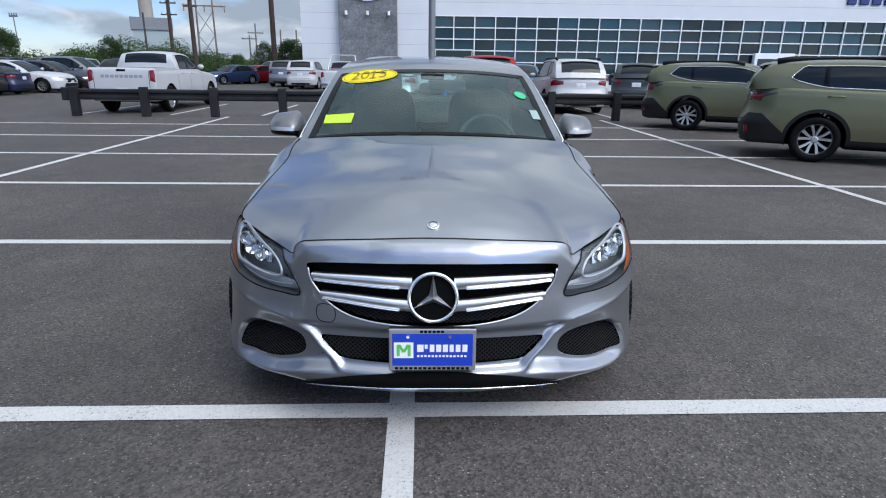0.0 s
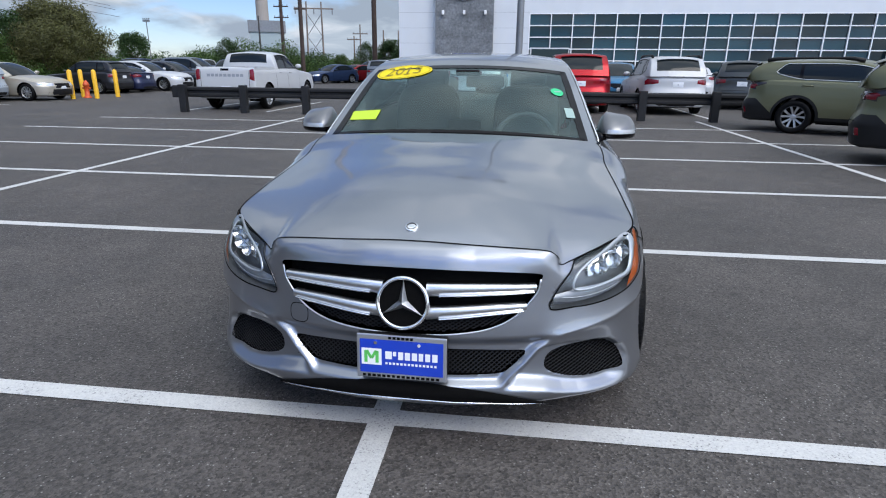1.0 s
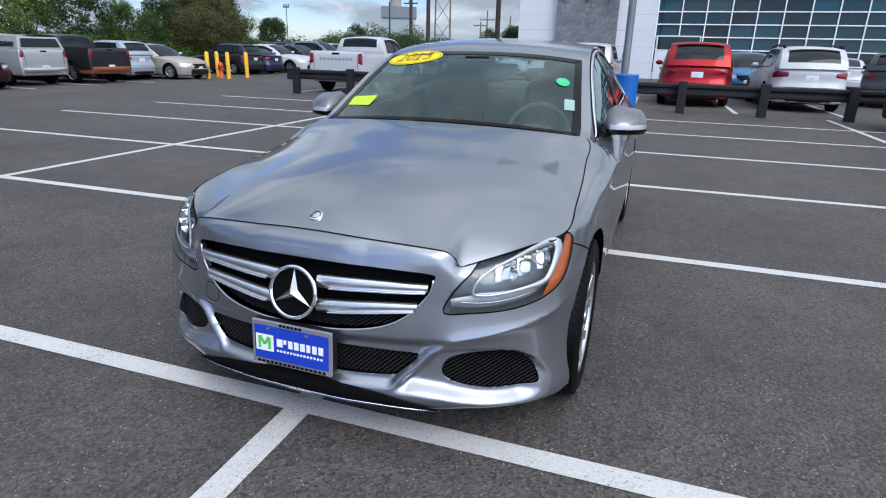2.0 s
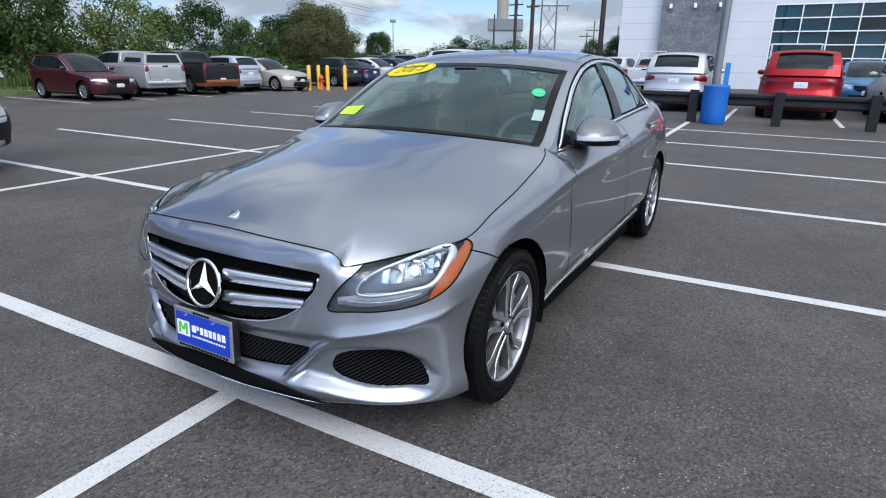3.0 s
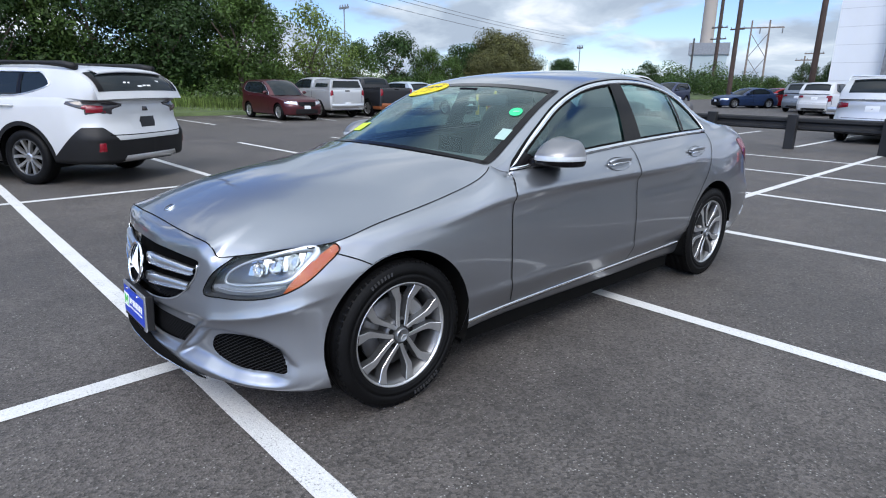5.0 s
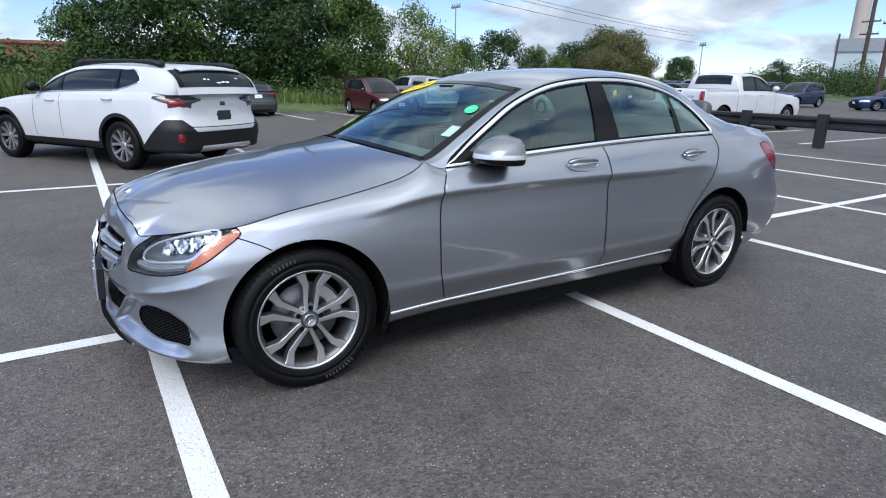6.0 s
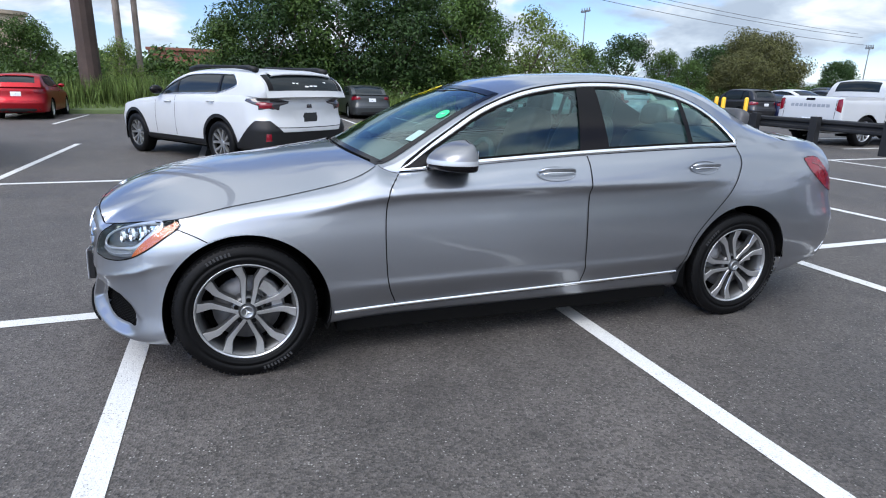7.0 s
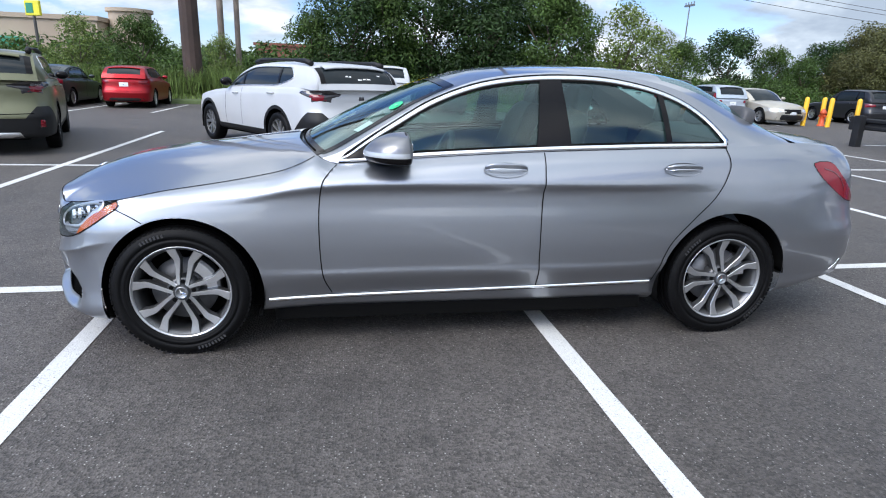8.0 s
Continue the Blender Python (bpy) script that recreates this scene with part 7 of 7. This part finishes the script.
# ---- dealership building ----
M["panel"] = mat("white_metal_panels", (0.64, 0.66, 0.675), 0.4, 0.1, wear=0.05, wear_scale=.6, per_object=0.03)
M["joint"] = mat("panel_joint", (0.35, 0.36, 0.37), 0.7)
M["stone"] = mat("grey_stone_cladding", (0.15, 0.16, 0.17), 0.8, wear=0.25, wear_scale=1.3, grain=.35, grain_scale=9, bump=.4, bump_scale=12, per_object=.07)
M["frame_white"] = mat("white_window_frame", (0.78, 0.8, 0.82), 0.4)
# uneven reflections are put into the colour as a random tone per pane
M["pane"] = mat("dark_reflecting_glass", (0.005, 0.031, 0.046), 0.03, spec=0.36, per_object=.6)
M["logo_blue"] = mat("navy_letter", (0.012, 0.03, 0.16), 0.35)
M["logo_oval"] = mat("blue_oval", (0.008, 0.02, 0.22), 0.25, coat=1)
M["lamp_white"] = mat("white_lamp_housing", (0.8, 0.8, 0.8), 0.4)
bld = thing("dealership", "white panelled dealership with a long band of dark windows", "building", pose(0, 37.0, 0), kind="")
X0, X1, XG0, XG1, ZT = -8.2, 46.0, 0.15, 44.0, 9.0
GZ0, GZ1 = 0.35, 4.5
bm = bmesh.new()
box(bm, X0, XG0, 0, .4, 0, ZT)
box(bm, XG0, XG1, 0, .4, GZ1, ZT)
box(bm, XG0, XG1, 0, .4, 0, GZ0)
box(bm, XG1, X1, 0, .4, 0, ZT)
box(bm, X0, X0 + .4, .4, 20, 0, ZT)
part("wall", bm, M["panel"], bld)
part("flat_roof", box_bm(X0, X1, 0, 20, ZT, ZT + .3), M["panel"], bld)
part("inner_wall", box_bm(XG0, XG1, 1.2, 1.4, 0, GZ1), M["dark"], bld)
for z in np.arange(5.3, ZT, .92):
    part("panel_joint", box_bm(XG0, XG1, -.004, 0, z - .008, z + .008), M["joint"], bld)
for z in np.arange(.9, ZT, .92):
    part("panel_joint", box_bm(X0, XG0, -.004, 0, z - .008, z + .008), M["joint"], bld)
# stone column standing proud of the wall
col = part("stone_column", box_bm(-5.75, -2.1, -.5, 0, 0, ZT + .8, .02), M["stone"], bld, "rough grey stone-clad column")
for r in range(22):
    off = (r % 2) * .3
    for c in range(7):
        x0 = max(-5.74, -5.74 + c * .6 - off)
        x1 = min(-2.11, -5.74 + (c + 1) * .6 - off - .012)
        if x1 - x0 > .08:
            bm = box_bm(x0, x1, -.5 - random.uniform(.003, .009), -.49, r * .42, r * .42 + .408)
            part("stone", bm, M["stone"], col)
v, f = lathe([(0, 0), (.03, .02), (.06, 1.0), (.0, 1.0)], 40, "z")
ov = part_py("oval_badge", [(x * 1.05, -z, y * .55) for x, y, z in v], f, M["logo_oval"], bld, "blue oval emblem with chrome rim")
ov.location = (-3.92, -.52, 5.8)
tube("oval_rim", [(-3.92 + 1.05 * math.cos(a), -.57, 5.8 + .55 * math.sin(a)) for a in np.linspace(0, 2 * math.pi, 48, endpoint=False)], .035, M["chrome"], bld, closed=True)
for x in (-5.25, -3.92, -2.6):
    part("wall_lamp", box_bm(x - .07, x + .07, -.72, -.5, 4.4, 4.66, .03), M["lamp_white"], bld)
# window band: panes with mullions
NC, NR = 33, 6
dx, dz = (XG1 - XG0) / NC, (GZ1 - GZ0) / NR
for i in range(NC):
    for j in range(NR):
        part("pane", box_bm(XG0 + i * dx + .03, XG0 + (i + 1) * dx - .03, .10, .13, GZ0 + j * dz + .03, GZ0 + (j + 1) * dz - .03), M["pane"], bld)
for i in range(NC + 1):
    part("mullion", box_bm(XG0 + i * dx - .03, XG0 + i * dx + .03, -.02, .16, GZ0, GZ1), M["frame_white"], bld)
for j in range(NR + 1):
    part("transom", box_bm(XG0, XG1, -.014, .154, GZ0 + j * dz - .03, GZ0 + j * dz + .03), M["frame_white"], bld)
for x in (21.0,):
    part("entrance", box_bm(x, x + 2.6, -.3, .05, 0, 2.5, .03), M["frame_white"], bld, "white entrance porch")
    part("entrance_door", box_bm(x + .2, x + 2.4, -.33, -.3, .1, 2.15), M["pane"], bld)
part("dark_shopfront", box_bm(XG0 + .1, XG0 + 2.55, -.05, .02, 0, 2.5), M["panel"], bld)
part("transom_window", box_bm(XG0 + .2, XG0 + 2.5, -.08, -.05, 1.72, 2.42), M["pane"], bld)
for k in range(6):
    x = .2 + k * 1.0
    part("letter_bar", box_bm(x, x + .78, -.12, 0, 5.75, 6.5, .05), M["logo_blue"], bld)
for k in range(9):
    x = 26.5 + k * .8
    part("letter_bar", box_bm(x, x + .6, -.12, 0, 5.5, 6.2, .05), M["logo_blue"], bld)

# ---- lamp posts, pylons, poles ----
M["galv"] = mat("galvanised_grey", (0.20, 0.21, 0.22), 0.5, 0.5, wear=.15)
M["bronze"] = mat("dark_bronze_pole", (0.05, 0.045, 0.042), 0.5, wear=.2)
M["rust"] = mat("weathering_steel", (0.045, 0.028, 0.022), 0.8, wear=.4, wear_scale=1.5, grain=.2)
M["timber"] = mat("grey_timber_pole", (0.16, 0.13, 0.11), 0.85, wear=.3, wear_scale=2)
M["wire"] = mat("power_cable", (0.02, 0.02, 0.022), 0.6)
M["concrete"] = mat("chimney_concrete", (0.30, 0.27, 0.24), 0.8, wear=.2, wear_scale=.05)
M["palegreen"] = mat("pale_green_cladding", (0.30, 0.36, 0.37), 0.7, wear=.1, wear_scale=.05)
lp = thing("lamp_post", "grey steel lamp post with twin heads behind the guard rail", "lamp post", pose(.03, 14.42, 0))
part("base_plate", box_bm(-.2, .2, -.2, .2, -.01, .03, .008), M["galv"], lp)
part("pole", cyl_bm((0, 0, .03), (0, 0, 9.2), .100, .080, 16), M["galv"], lp)
for s_ in (-1, 1):
    arm = part("arm", cyl_bm((0, 0, 9.0), (s_ * .8, 0, 9.15), .035), M["galv"], lp)
    part("lamp_head", box_bm(s_ * .7, s_ * 1.5, -.2, .2, 9.08, 9.2, .03), M["galv"], lp)


def utility_pole(x, y, h, r, m_, label, arms=(), lean=0.0, name="utility_pole"):
    ob = thing(name, label, "pole", pose(x, y, 0, 0, lean, 0))
    part("shaft", cyl_bm((0, 0, -.3), (0, 0, h), r, r * .7, 12), m_, ob)
    for z, ln in arms:
        part("crossarm", box_bm(-ln / 2, ln / 2, -.08, .08, z - .08, z + .08), m_, ob)
        for k in (-.45, -.15, .15, .45):
            part("insulator", cyl_bm((k * ln, 0, z + .08), (k * ln, 0, z + .28), .05, seg=8), M["galv"], ob)
    return ob


utility_pole(-23.6, -5.5, 22, .40, M["rust"], "thick rust-brown steel power pole among tall grass")
utility_pole(-27.0, -4.9, 14, .16, M["timber"], "weathered grey timber pole", lean=-1.5)
utility_pole(-27.5, -4.25, 14, .14, M["timber"], "weathered grey timber pole", lean=-2.5)
utility_pole(-42.0, 12.0, 20, .26, M["rust"], "rust-brown steel power pole behind trees")
# ---- trees, shrubs, grass ----
def leaf_material(name, color, vary=0.35):
    m = mat(name, color, 0.6, per_island=vary, wear=0.35, wear_scale=0.7, spec=0.3)
    nt = m.node_tree
    b = nt.nodes["Principled BSDF"]
    tr = nt.nodes.new("ShaderNodeBsdfTranslucent")
    src = b.inputs["Base Color"].links[0].from_socket
    nt.links.new(src, tr.inputs[0])
    mx = nt.nodes.new("ShaderNodeMixShader")
    mx.inputs[0].default_value = 0.3
    out = nt.nodes["Material Output"]
    nt.links.new(b.outputs[0], mx.inputs[1])
    nt.links.new(tr.outputs[0], mx.inputs[2])
    nt.links.new(mx.outputs[0], out.inputs[0])
    return m


M["leaf_dark"] = leaf_material("dark_green_leaves", (0.025, 0.054, 0.013))
M["leaf_mid"] = leaf_material("green_leaves", (0.050, 0.091, 0.019))
M["leaf_light"] = leaf_material("yellow_green_leaves", (0.115, 0.16, 0.04))
M["leaf_brown"] = leaf_material("brownish_green_leaves", (0.08, 0.083, 0.028))
M["bark"] = mat("bark", (0.09, 0.07, 0.055), 0.9, wear=.3, wear_scale=6, bump=.6, bump_scale=25)
M["blade"] = leaf_material("tall_grass", (0.11, 0.16, 0.042), 0.4)
rng = np.random.default_rng(7)


def leaves(centres, radii, per, size, squash=0.8):
    """Loose leaves, two bent triangles each, about clumps; thin inside, ragged outside."""
    P, N = [], []
    for c, r in zip(centres, radii):
        n = max(6, int(per * r * r))
        d = rng.normal(size=(n, 3))
        d /= np.linalg.norm(d, axis=1)[:, None]
        q = c + d * (r * (0.55 + 0.5 * rng.random((n, 1)) ** 0.7)) * np.array([1, 1, squash])
        P.append(q)
        N.append(d + rng.normal(scale=0.6, size=(n, 3)) + np.array([0, 0, .35]))
    P, N = np.vstack(P), np.vstack(N)
    N /= np.linalg.norm(N, axis=1)[:, None]
    a = np.cross(N, rng.normal(size=P.shape))
    a /= np.linalg.norm(a, axis=1)[:, None] + 1e-9
    b = np.cross(N, a)
    s = size * (0.6 + 0.8 * rng.random((len(P), 1)))
    V = np.stack([P - a * s, P + b * s * .45 + N * s * .12, P + a * s, P - b * s * .45 + N * s * .12], 1).reshape(-1, 3)
    k = np.arange(len(P))[:, None] * 4
    F = np.vstack([k + np.array([0, 1, 3]), k + np.array([1, 2, 3])])
    return V, F


def fast_mesh(name, V, F):
    me = bpy.data.meshes.new(name)
    n = F.shape[1]
    me.vertices.add(len(V))
    me.vertices.foreach_set("co", np.ascontiguousarray(V, dtype=np.float32).ravel())
    me.loops.add(F.size)
    me.loops.foreach_set("vertex_index", np.ascontiguousarray(F, dtype=np.int32).ravel())
    me.polygons.add(len(F))
    me.polygons.foreach_set("loop_start", np.arange(0, F.size, n, dtype=np.int32))
    me.update(calc_edges=True)
    me.validate()
    return me


def tree(h, r, mt, label, at, clumps=50, per=430, size=.086, low=.20):
    ob = thing("tree", label, "tree", at, "trees along the lot")
    bm = bmesh.new()
    cyl(bm, (0, 0, -.2), (.05 * r, .02, h * .45), .05 * h * .5, .03 * h * .5, 10)
    tips = []
    for k in range(7):
        a = k * 2.4 + rng.random()
        z0 = h * (.16 + .05 * k)
        tip = Vector((math.cos(a) * r * .55, math.sin(a) * r * .55, z0 + h * .28))
        cyl(bm, (.03 * r, .01, z0), tip, .022 * h * .5, .008 * h * .5, 7)
        tips.append(tip)
    part("trunk", bm, M["bark"], ob)
    cs, rs = [], []
    for k in range(clumps):
        t = rng.random()
        z = h * (low + (1 - low - .06) * t)
        prof = math.sin(math.pi * min(1, .18 + .8 * t)) ** .6
        a, q = rng.random() * 6.283, math.sqrt(rng.random())
        rad = r * prof * q * .86
        cs.append(np.array([math.cos(a) * rad, math.sin(a) * rad, z]))
        rs.append(r * (.20 + .20 * rng.random()))
    V, F = leaves(cs, rs, per, size)
    link_mesh("crown", fast_mesh("crown", V, F), mt, ob)
    return ob


kinds = [tree(6.4, 2.6, M["leaf_dark"], "dense dark green broadleaf tree behind the parked cars", pose(-25.5, 1.2, 0)),
         tree(6.0, 2.3, M["leaf_mid"], "leafy green tree behind the parked cars", pose(-25.0, 10.6, 0, 0, 0, 40)),
         tree(5.2, 2.3, M["leaf_light"], "light yellow-green tree with loose twigs", pose(-26.2, 15.0, 0), clumps=40, per=240),
         tree(4.9, 2.0, M["leaf_dark"], "small round dark green tree", pose(-31.8, 24.8, 0), clumps=44),
         tree(5.4, 3.2, M["leaf_brown"], "broad brownish green tree", pose(-33, 36.5, 0, 0, 0, 20), clumps=60)]
MORE = [(0, -26.5, 5.0, 1.02, 130), (1, -26.0, 3.0, 1.06, 200), (0, -26.2, 7.4, 1.05, 80), (1, -25.0, -.6, .66, 20), (0, -27.5, 9.2, .98, 260), (1, -28.0, 12.6, .9, 300),
        (2, -28.5, 17.8, .85, 60), (1, -30.0, 20.5, .66, 10), (1, -32.5, 28.5, .66, 110), (1, -33.0, 31.5, .62, 200), (3, -34.0, 34.0, .95, 50), (4, -35.0, 40.5, .98, 140), (4, -31.0, 33.8, .72, 250)]
MORE += [
        (2, -25.5, -10.6, .66, 30), (1, -25.0, -8.0, .60, 150), (2, -26.5, -12.6, .42, 70), (0, -25.5, -15.0, .36, 190), (2, -26.5, -4.8, .55, 200), (1, -36.5, 44.0, .62, 70), (3, -34, 47, .8, 10), (1, -37, 51, .7, 60), (0, -30, 56, .6, 60), (0, -17.2, 62, .58, 40), (3, -14.9, 64, .84, 120), (0, -15.8, 66, .62, 210), (3, -13.0, 61, .70, 300), (1, -20.8, 64, .44, 20)]
for k, x, y, s_, a in MORE:
    ob = copy_thing(kinds[k], pose(x, y, 0, 0, 0, a))
    ob.scale = (s_, s_, s_ * (0.97 + .06 * random.random()))

# undergrowth below the trees
cs, rs = [], []
for y in np.arange(-22, 60, .42):
    for k in range(2):
        x = (-23.6 if y < 18 else np.interp(y, [18, 26, 60], [-24.5, -29, -32])) - 2.4 * rng.random() ** 1.3
        r = .45 + .45 * rng.random()
        cs.append(np.array([x, y + rng.random() * .4, r * .6 + (.9 * rng.random() if k else 0)]))
        rs.append(r)
V, F = leaves(cs, rs, 330, .085, .9)
ob = link_mesh("shrubbery", fast_mesh("shrubbery", V, F), M["leaf_mid"])
tagged(ob, "dense green shrubs along the edge of the lot", "shrubs", kind="stuff")

# far woods on the horizon
cs, rs = [], []
for b in np.arange(-12, 62, .28):
    for k in range(3):
        d = 75 + 60 * rng.random() + (30 if b < 12 else 0)
        r = 1.2 + 1.6 * rng.random()
        cs.append(np.array([-d * math.sin(radians(b)), d * math.cos(radians(b)), .6 + rng.random() * (1.3 + 1.1 * math.sin(b * .31) + .4 * math.sin(b * 1.7))]))
        rs.append(r * (.8 if b > 12 else 1.0))
V, F = leaves(cs[::2], rs[::2], 130, .14, .8)
ob = link_mesh("distant_woods", fast_mesh("distant_woods", V, F), M["leaf_mid"])
tagged(ob, "low green woods on the horizon", "woods", kind="stuff")
V, F = leaves(cs[1::2], rs[1::2], 130, .14, .8)
ob = link_mesh("distant_woods", fast_mesh("distant_woods", V, F), M["leaf_dark"])
tagged(ob, "dark green woods on the horizon", "woods", kind="stuff")
cs, rs = [], []
for b in np.arange(62, 150, .35):
    for k in range(2):
        d = 52 + 40 * rng.random()
        r = 1.0 + 1.3 * rng.random()
        cs.append(np.array([-d * math.sin(radians(b)), d * math.cos(radians(b)), .8 + rng.random() * 2.2]))
        rs.append(r)
V, F = leaves(cs, rs, 60, .24, .8)
ob = link_mesh("distant_woods", fast_mesh("distant_woods", V, F), M["leaf_mid"])
tagged(ob, "low green trees beyond the lot", "woods", kind="stuff")

# verge: kerb, ground of the bank, tall grass
M["soil"] = mat("grassy_soil", (0.06, 0.085, 0.03), 0.95, wear=.4, wear_scale=1.2, grain=.3, grain_scale=25, bump=.5, bump_scale=30)
V = []
ny = 90
prof = [(-21.4, .0), (-21.45, .13), (-21.6, .14), (-22.2, .17), (-23.5, .35), (-26, .5), (-34, .5), (-60, .3)]
for i in range(ny):
    y = -60 + 140 * i / (ny - 1)
    sh = np.interp(y, [-60, 18, 27, 80], [0, 0, -6, -9])
    V += [(x + sh + .15 * noise.noise((x * .6, y * .5, 0)) * (x < -22), y, z + .1 * noise.noise((x * .5, y * .4, 3)) * (x < -22)) for x, z in prof]
bank = part_py("verge", V, grid_faces(ny, len(prof)), M["soil"])
tagged(bank, "grassy verge behind a kerb", "verge", kind="structure")
n = 26000
y = rng.uniform(-24, 16, n)
x = -22.0 - 2.2 * rng.random(n) ** .8
h = np.where(x < -22.7, .5 + .75 * rng.random(n), .10 + .16 * rng.random(n)) * np.interp(y, [-24, 0, 4, 16], [1.05, 1.0, .5, .4])
z0 = .12 + .1 * (-22 - x)
a = rng.uniform(0, 6.283, n)
wd = .010 + .012 * rng.random(n)
ln = h * rng.normal(0, .22, n)
base = np.stack([x, y, z0], 1)
sd = np.stack([np.cos(a) * wd, np.sin(a) * wd, 0 * a], 1)
tip = base + np.stack([-np.sin(a) * ln, np.cos(a) * ln, h], 1)
V = np.stack([base - sd, base + sd, (base + tip) / 2 + sd * .8 + np.stack([0 * h, 0 * h, h * .1], 1), tip], 1).reshape(-1, 3)
k = np.arange(n)[:, None] * 4
F = np.vstack([k + np.array([0, 1, 2]), k + np.array([0, 2, 3])])
ob = link_mesh("tall_grass", fast_mesh("tall_grass", V, F), M["blade"])
tagged(ob, "tall green grass and reeds on the verge", "grass", kind="stuff")

# ---- far things ----
def far(t_bear, d, eye=(-.015, -2.687)):
    """Place at a bearing (degrees left of +y) and distance."""
    return eye[0] - d * math.sin(radians(t_bear)), eye[1] + d * math.cos(radians(t_bear))


st = thing("power_station", "pale green plant building with a tall tan chimney", "building", pose(*far(23.83, 168), 0, 0, 0, 24))
part("wall", box_bm(-4.3, 4.3, 0, 9, 0, 9.3), M["palegreen"], st)
part("upper_floor", box_bm(-4.7, 4.7, -.4, 9, 9.3, 12.1), M["galv"], st)
part("chimney", cyl_bm((-.9, 5, 11.5), (-.9, 5, 70), 1.6, 1.25, 24), M["concrete"], st)
utility_pole(*far(24.4, 100), 8.4, .17, M["bronze"], "thin dark pole far away", ())
utility_pole(*far(22.43, 95), 22, .27, M["rust"], "tall dark power pole far away", ((9.4, 2.2), (7.9, 2.2)))
utility_pole(*far(20.72, 80), 22, .28, M["rust"], "tall rust-brown power pole far away", ((7.9, 1.6),))
utility_pole(*far(14.1, 60), 20, .26, M["rust"], "tall rust-brown power pole beyond the lot")
utility_pole(*far(16.14, 110), 6.2, .16, M["timber"], "timber power pole far away", ((5.6, 2.6),))
utility_pole(*far(15.59, 115), 8.4, .16, M["timber"], "timber power pole far away", ((6.8, 2.8),))
for b_ in (13.47, 12.1, 11.56):
    utility_pole(*far(b_, 110), 7.2, .17, M["timber"], "timber power pole far away", ())
utility_pole(*far(33.25, 70), 5.5, .06, M["galv"], "thin lamp pole beyond the shrubs", ((5.4, .7),), name="lamp_post")
utility_pole(-46, 30, 8.0, .07, M["galv"], "thin lamp pole beyond the trees", ((7.9, 1.4),), name="lamp_post")
py = thing("pylon", "steel H-frame pylon with crossed braces", "pylon", pose(*far(19.62, 110), 0, 0, 0, 20))
for s_ in (-1, 1):
    part("leg", cyl_bm((s_ * 1.35, 0, 0), (s_ * 1.25, 0, 11.6), .17, .12, 10), M["timber"], py)
    part("brace", cyl_bm((s_ * 1.3, 0, 6), (-s_ * 1.3, 0, 9.8), .06, seg=8), M["galv"], py)
    part("brace", cyl_bm((s_ * 1.3, 0, 2.4), (-s_ * 1.3, 0, 6), .06, seg=8), M["galv"], py)
part("crossarm", box_bm(-3.3, 3.3, -.1, .1, 10.4, 10.6), M["timber"], py)
for x in (-3.1, 0, 3.1):
    part("insulator", cyl_bm((x, 0, 9.6), (x, 0, 10.4), .09, seg=8), M["galv"], py)
wires = thing("power_lines", "thin power cables strung across the sky", "cables", pose(0, 0, 0))
for (p, q, sag) in (((-58, 22, 14.5), (-78, 105, 11.5), .8), ((-57, 23, 13.6), (-77, 105, 10.8), .8), ((-57, 25, 12.2), (-77, 106, 9.6), .7), ((-23.6, -5.9, 19), (-42, 12, 19.5), .5), ((-42, 12, 19.5), (-58, 60, 17), 1.2)):
    pts = [Vector(p).lerp(Vector(q), t) - Vector((0, 0, sag * 4 * t * (1 - t))) for t in np.linspace(0, 1, 18)]
    tube("cable", pts, .028, M["wire"], wires, seg=5)
M["stucco"] = mat("tan_stucco", (0.36, 0.29, 0.22), 0.85, wear=.1, wear_scale=.2)
M["awning"] = mat("green_awning", (0.02, 0.20, 0.12), 0.7)
M["brick"] = mat("red_brown_brick", (0.19, 0.07, 0.05), 0.85, wear=.15, wear_scale=.4, grain=.2, grain_scale=4)
M["signyellow"] = mat("yellow_green_sign", (0.62, 0.55, 0.03), 0.5, grain=.2, grain_scale=2)
shop = thing("shop_building", "tan stucco shop with a round corner tower", "building", pose(-70, -31, 0, 0, 0, 0))
part("wall", box_bm(-10, 5, -24, 7, 0, 5.7), M["stucco"], shop)
part("parapet", box_bm(-10.2, 5.2, -24.2, 7.2, 5.7, 6.15), M["stucco"], shop)
part("tower", cyl_bm((1, 9.0, 0), (1, 9.0, 6.9), 2.1, 2.1, 32), M["stucco"], shop)
part("tower_cap", cyl_bm((1, 9.0, 6.9), (1, 9.0, 7.25), 2.35, 2.35, 32), M["stucco"], shop)
part("awning", box_bm(5, 6.2, -9, .1, 2.8, 3.85, .15), M["awning"], shop)
br = thing("brick_building", "red-brown brick building beyond the trees", "building", pose(-70, -6.5, 0))
part("wall", box_bm(-6, 2, -2.4, 6, 0, 4.1), M["brick"], br)
part("roof_edge", box_bm(-6.2, 2.2, -2.6, 6.2, 4.1, 4.4), M["brick"], br)
sg_ = thing("pole_sign", "yellow and green shop sign on a pole", "sign", pose(-37, -17.3, 0, 0, 0, 70))
part("stand", cyl_bm((0, 0, 0), (0, 0, 4.1), .1, .08, 10), M["bronze"], sg_)
part("panel", box_bm(-.5, .5, -.1, .1, 4.05, 4.9, .05), M["signyellow"], sg_)
part("emblem_bar", box_bm(-.38, .10, -.12, -.1, 4.2, 4.75), M["awning"], sg_)
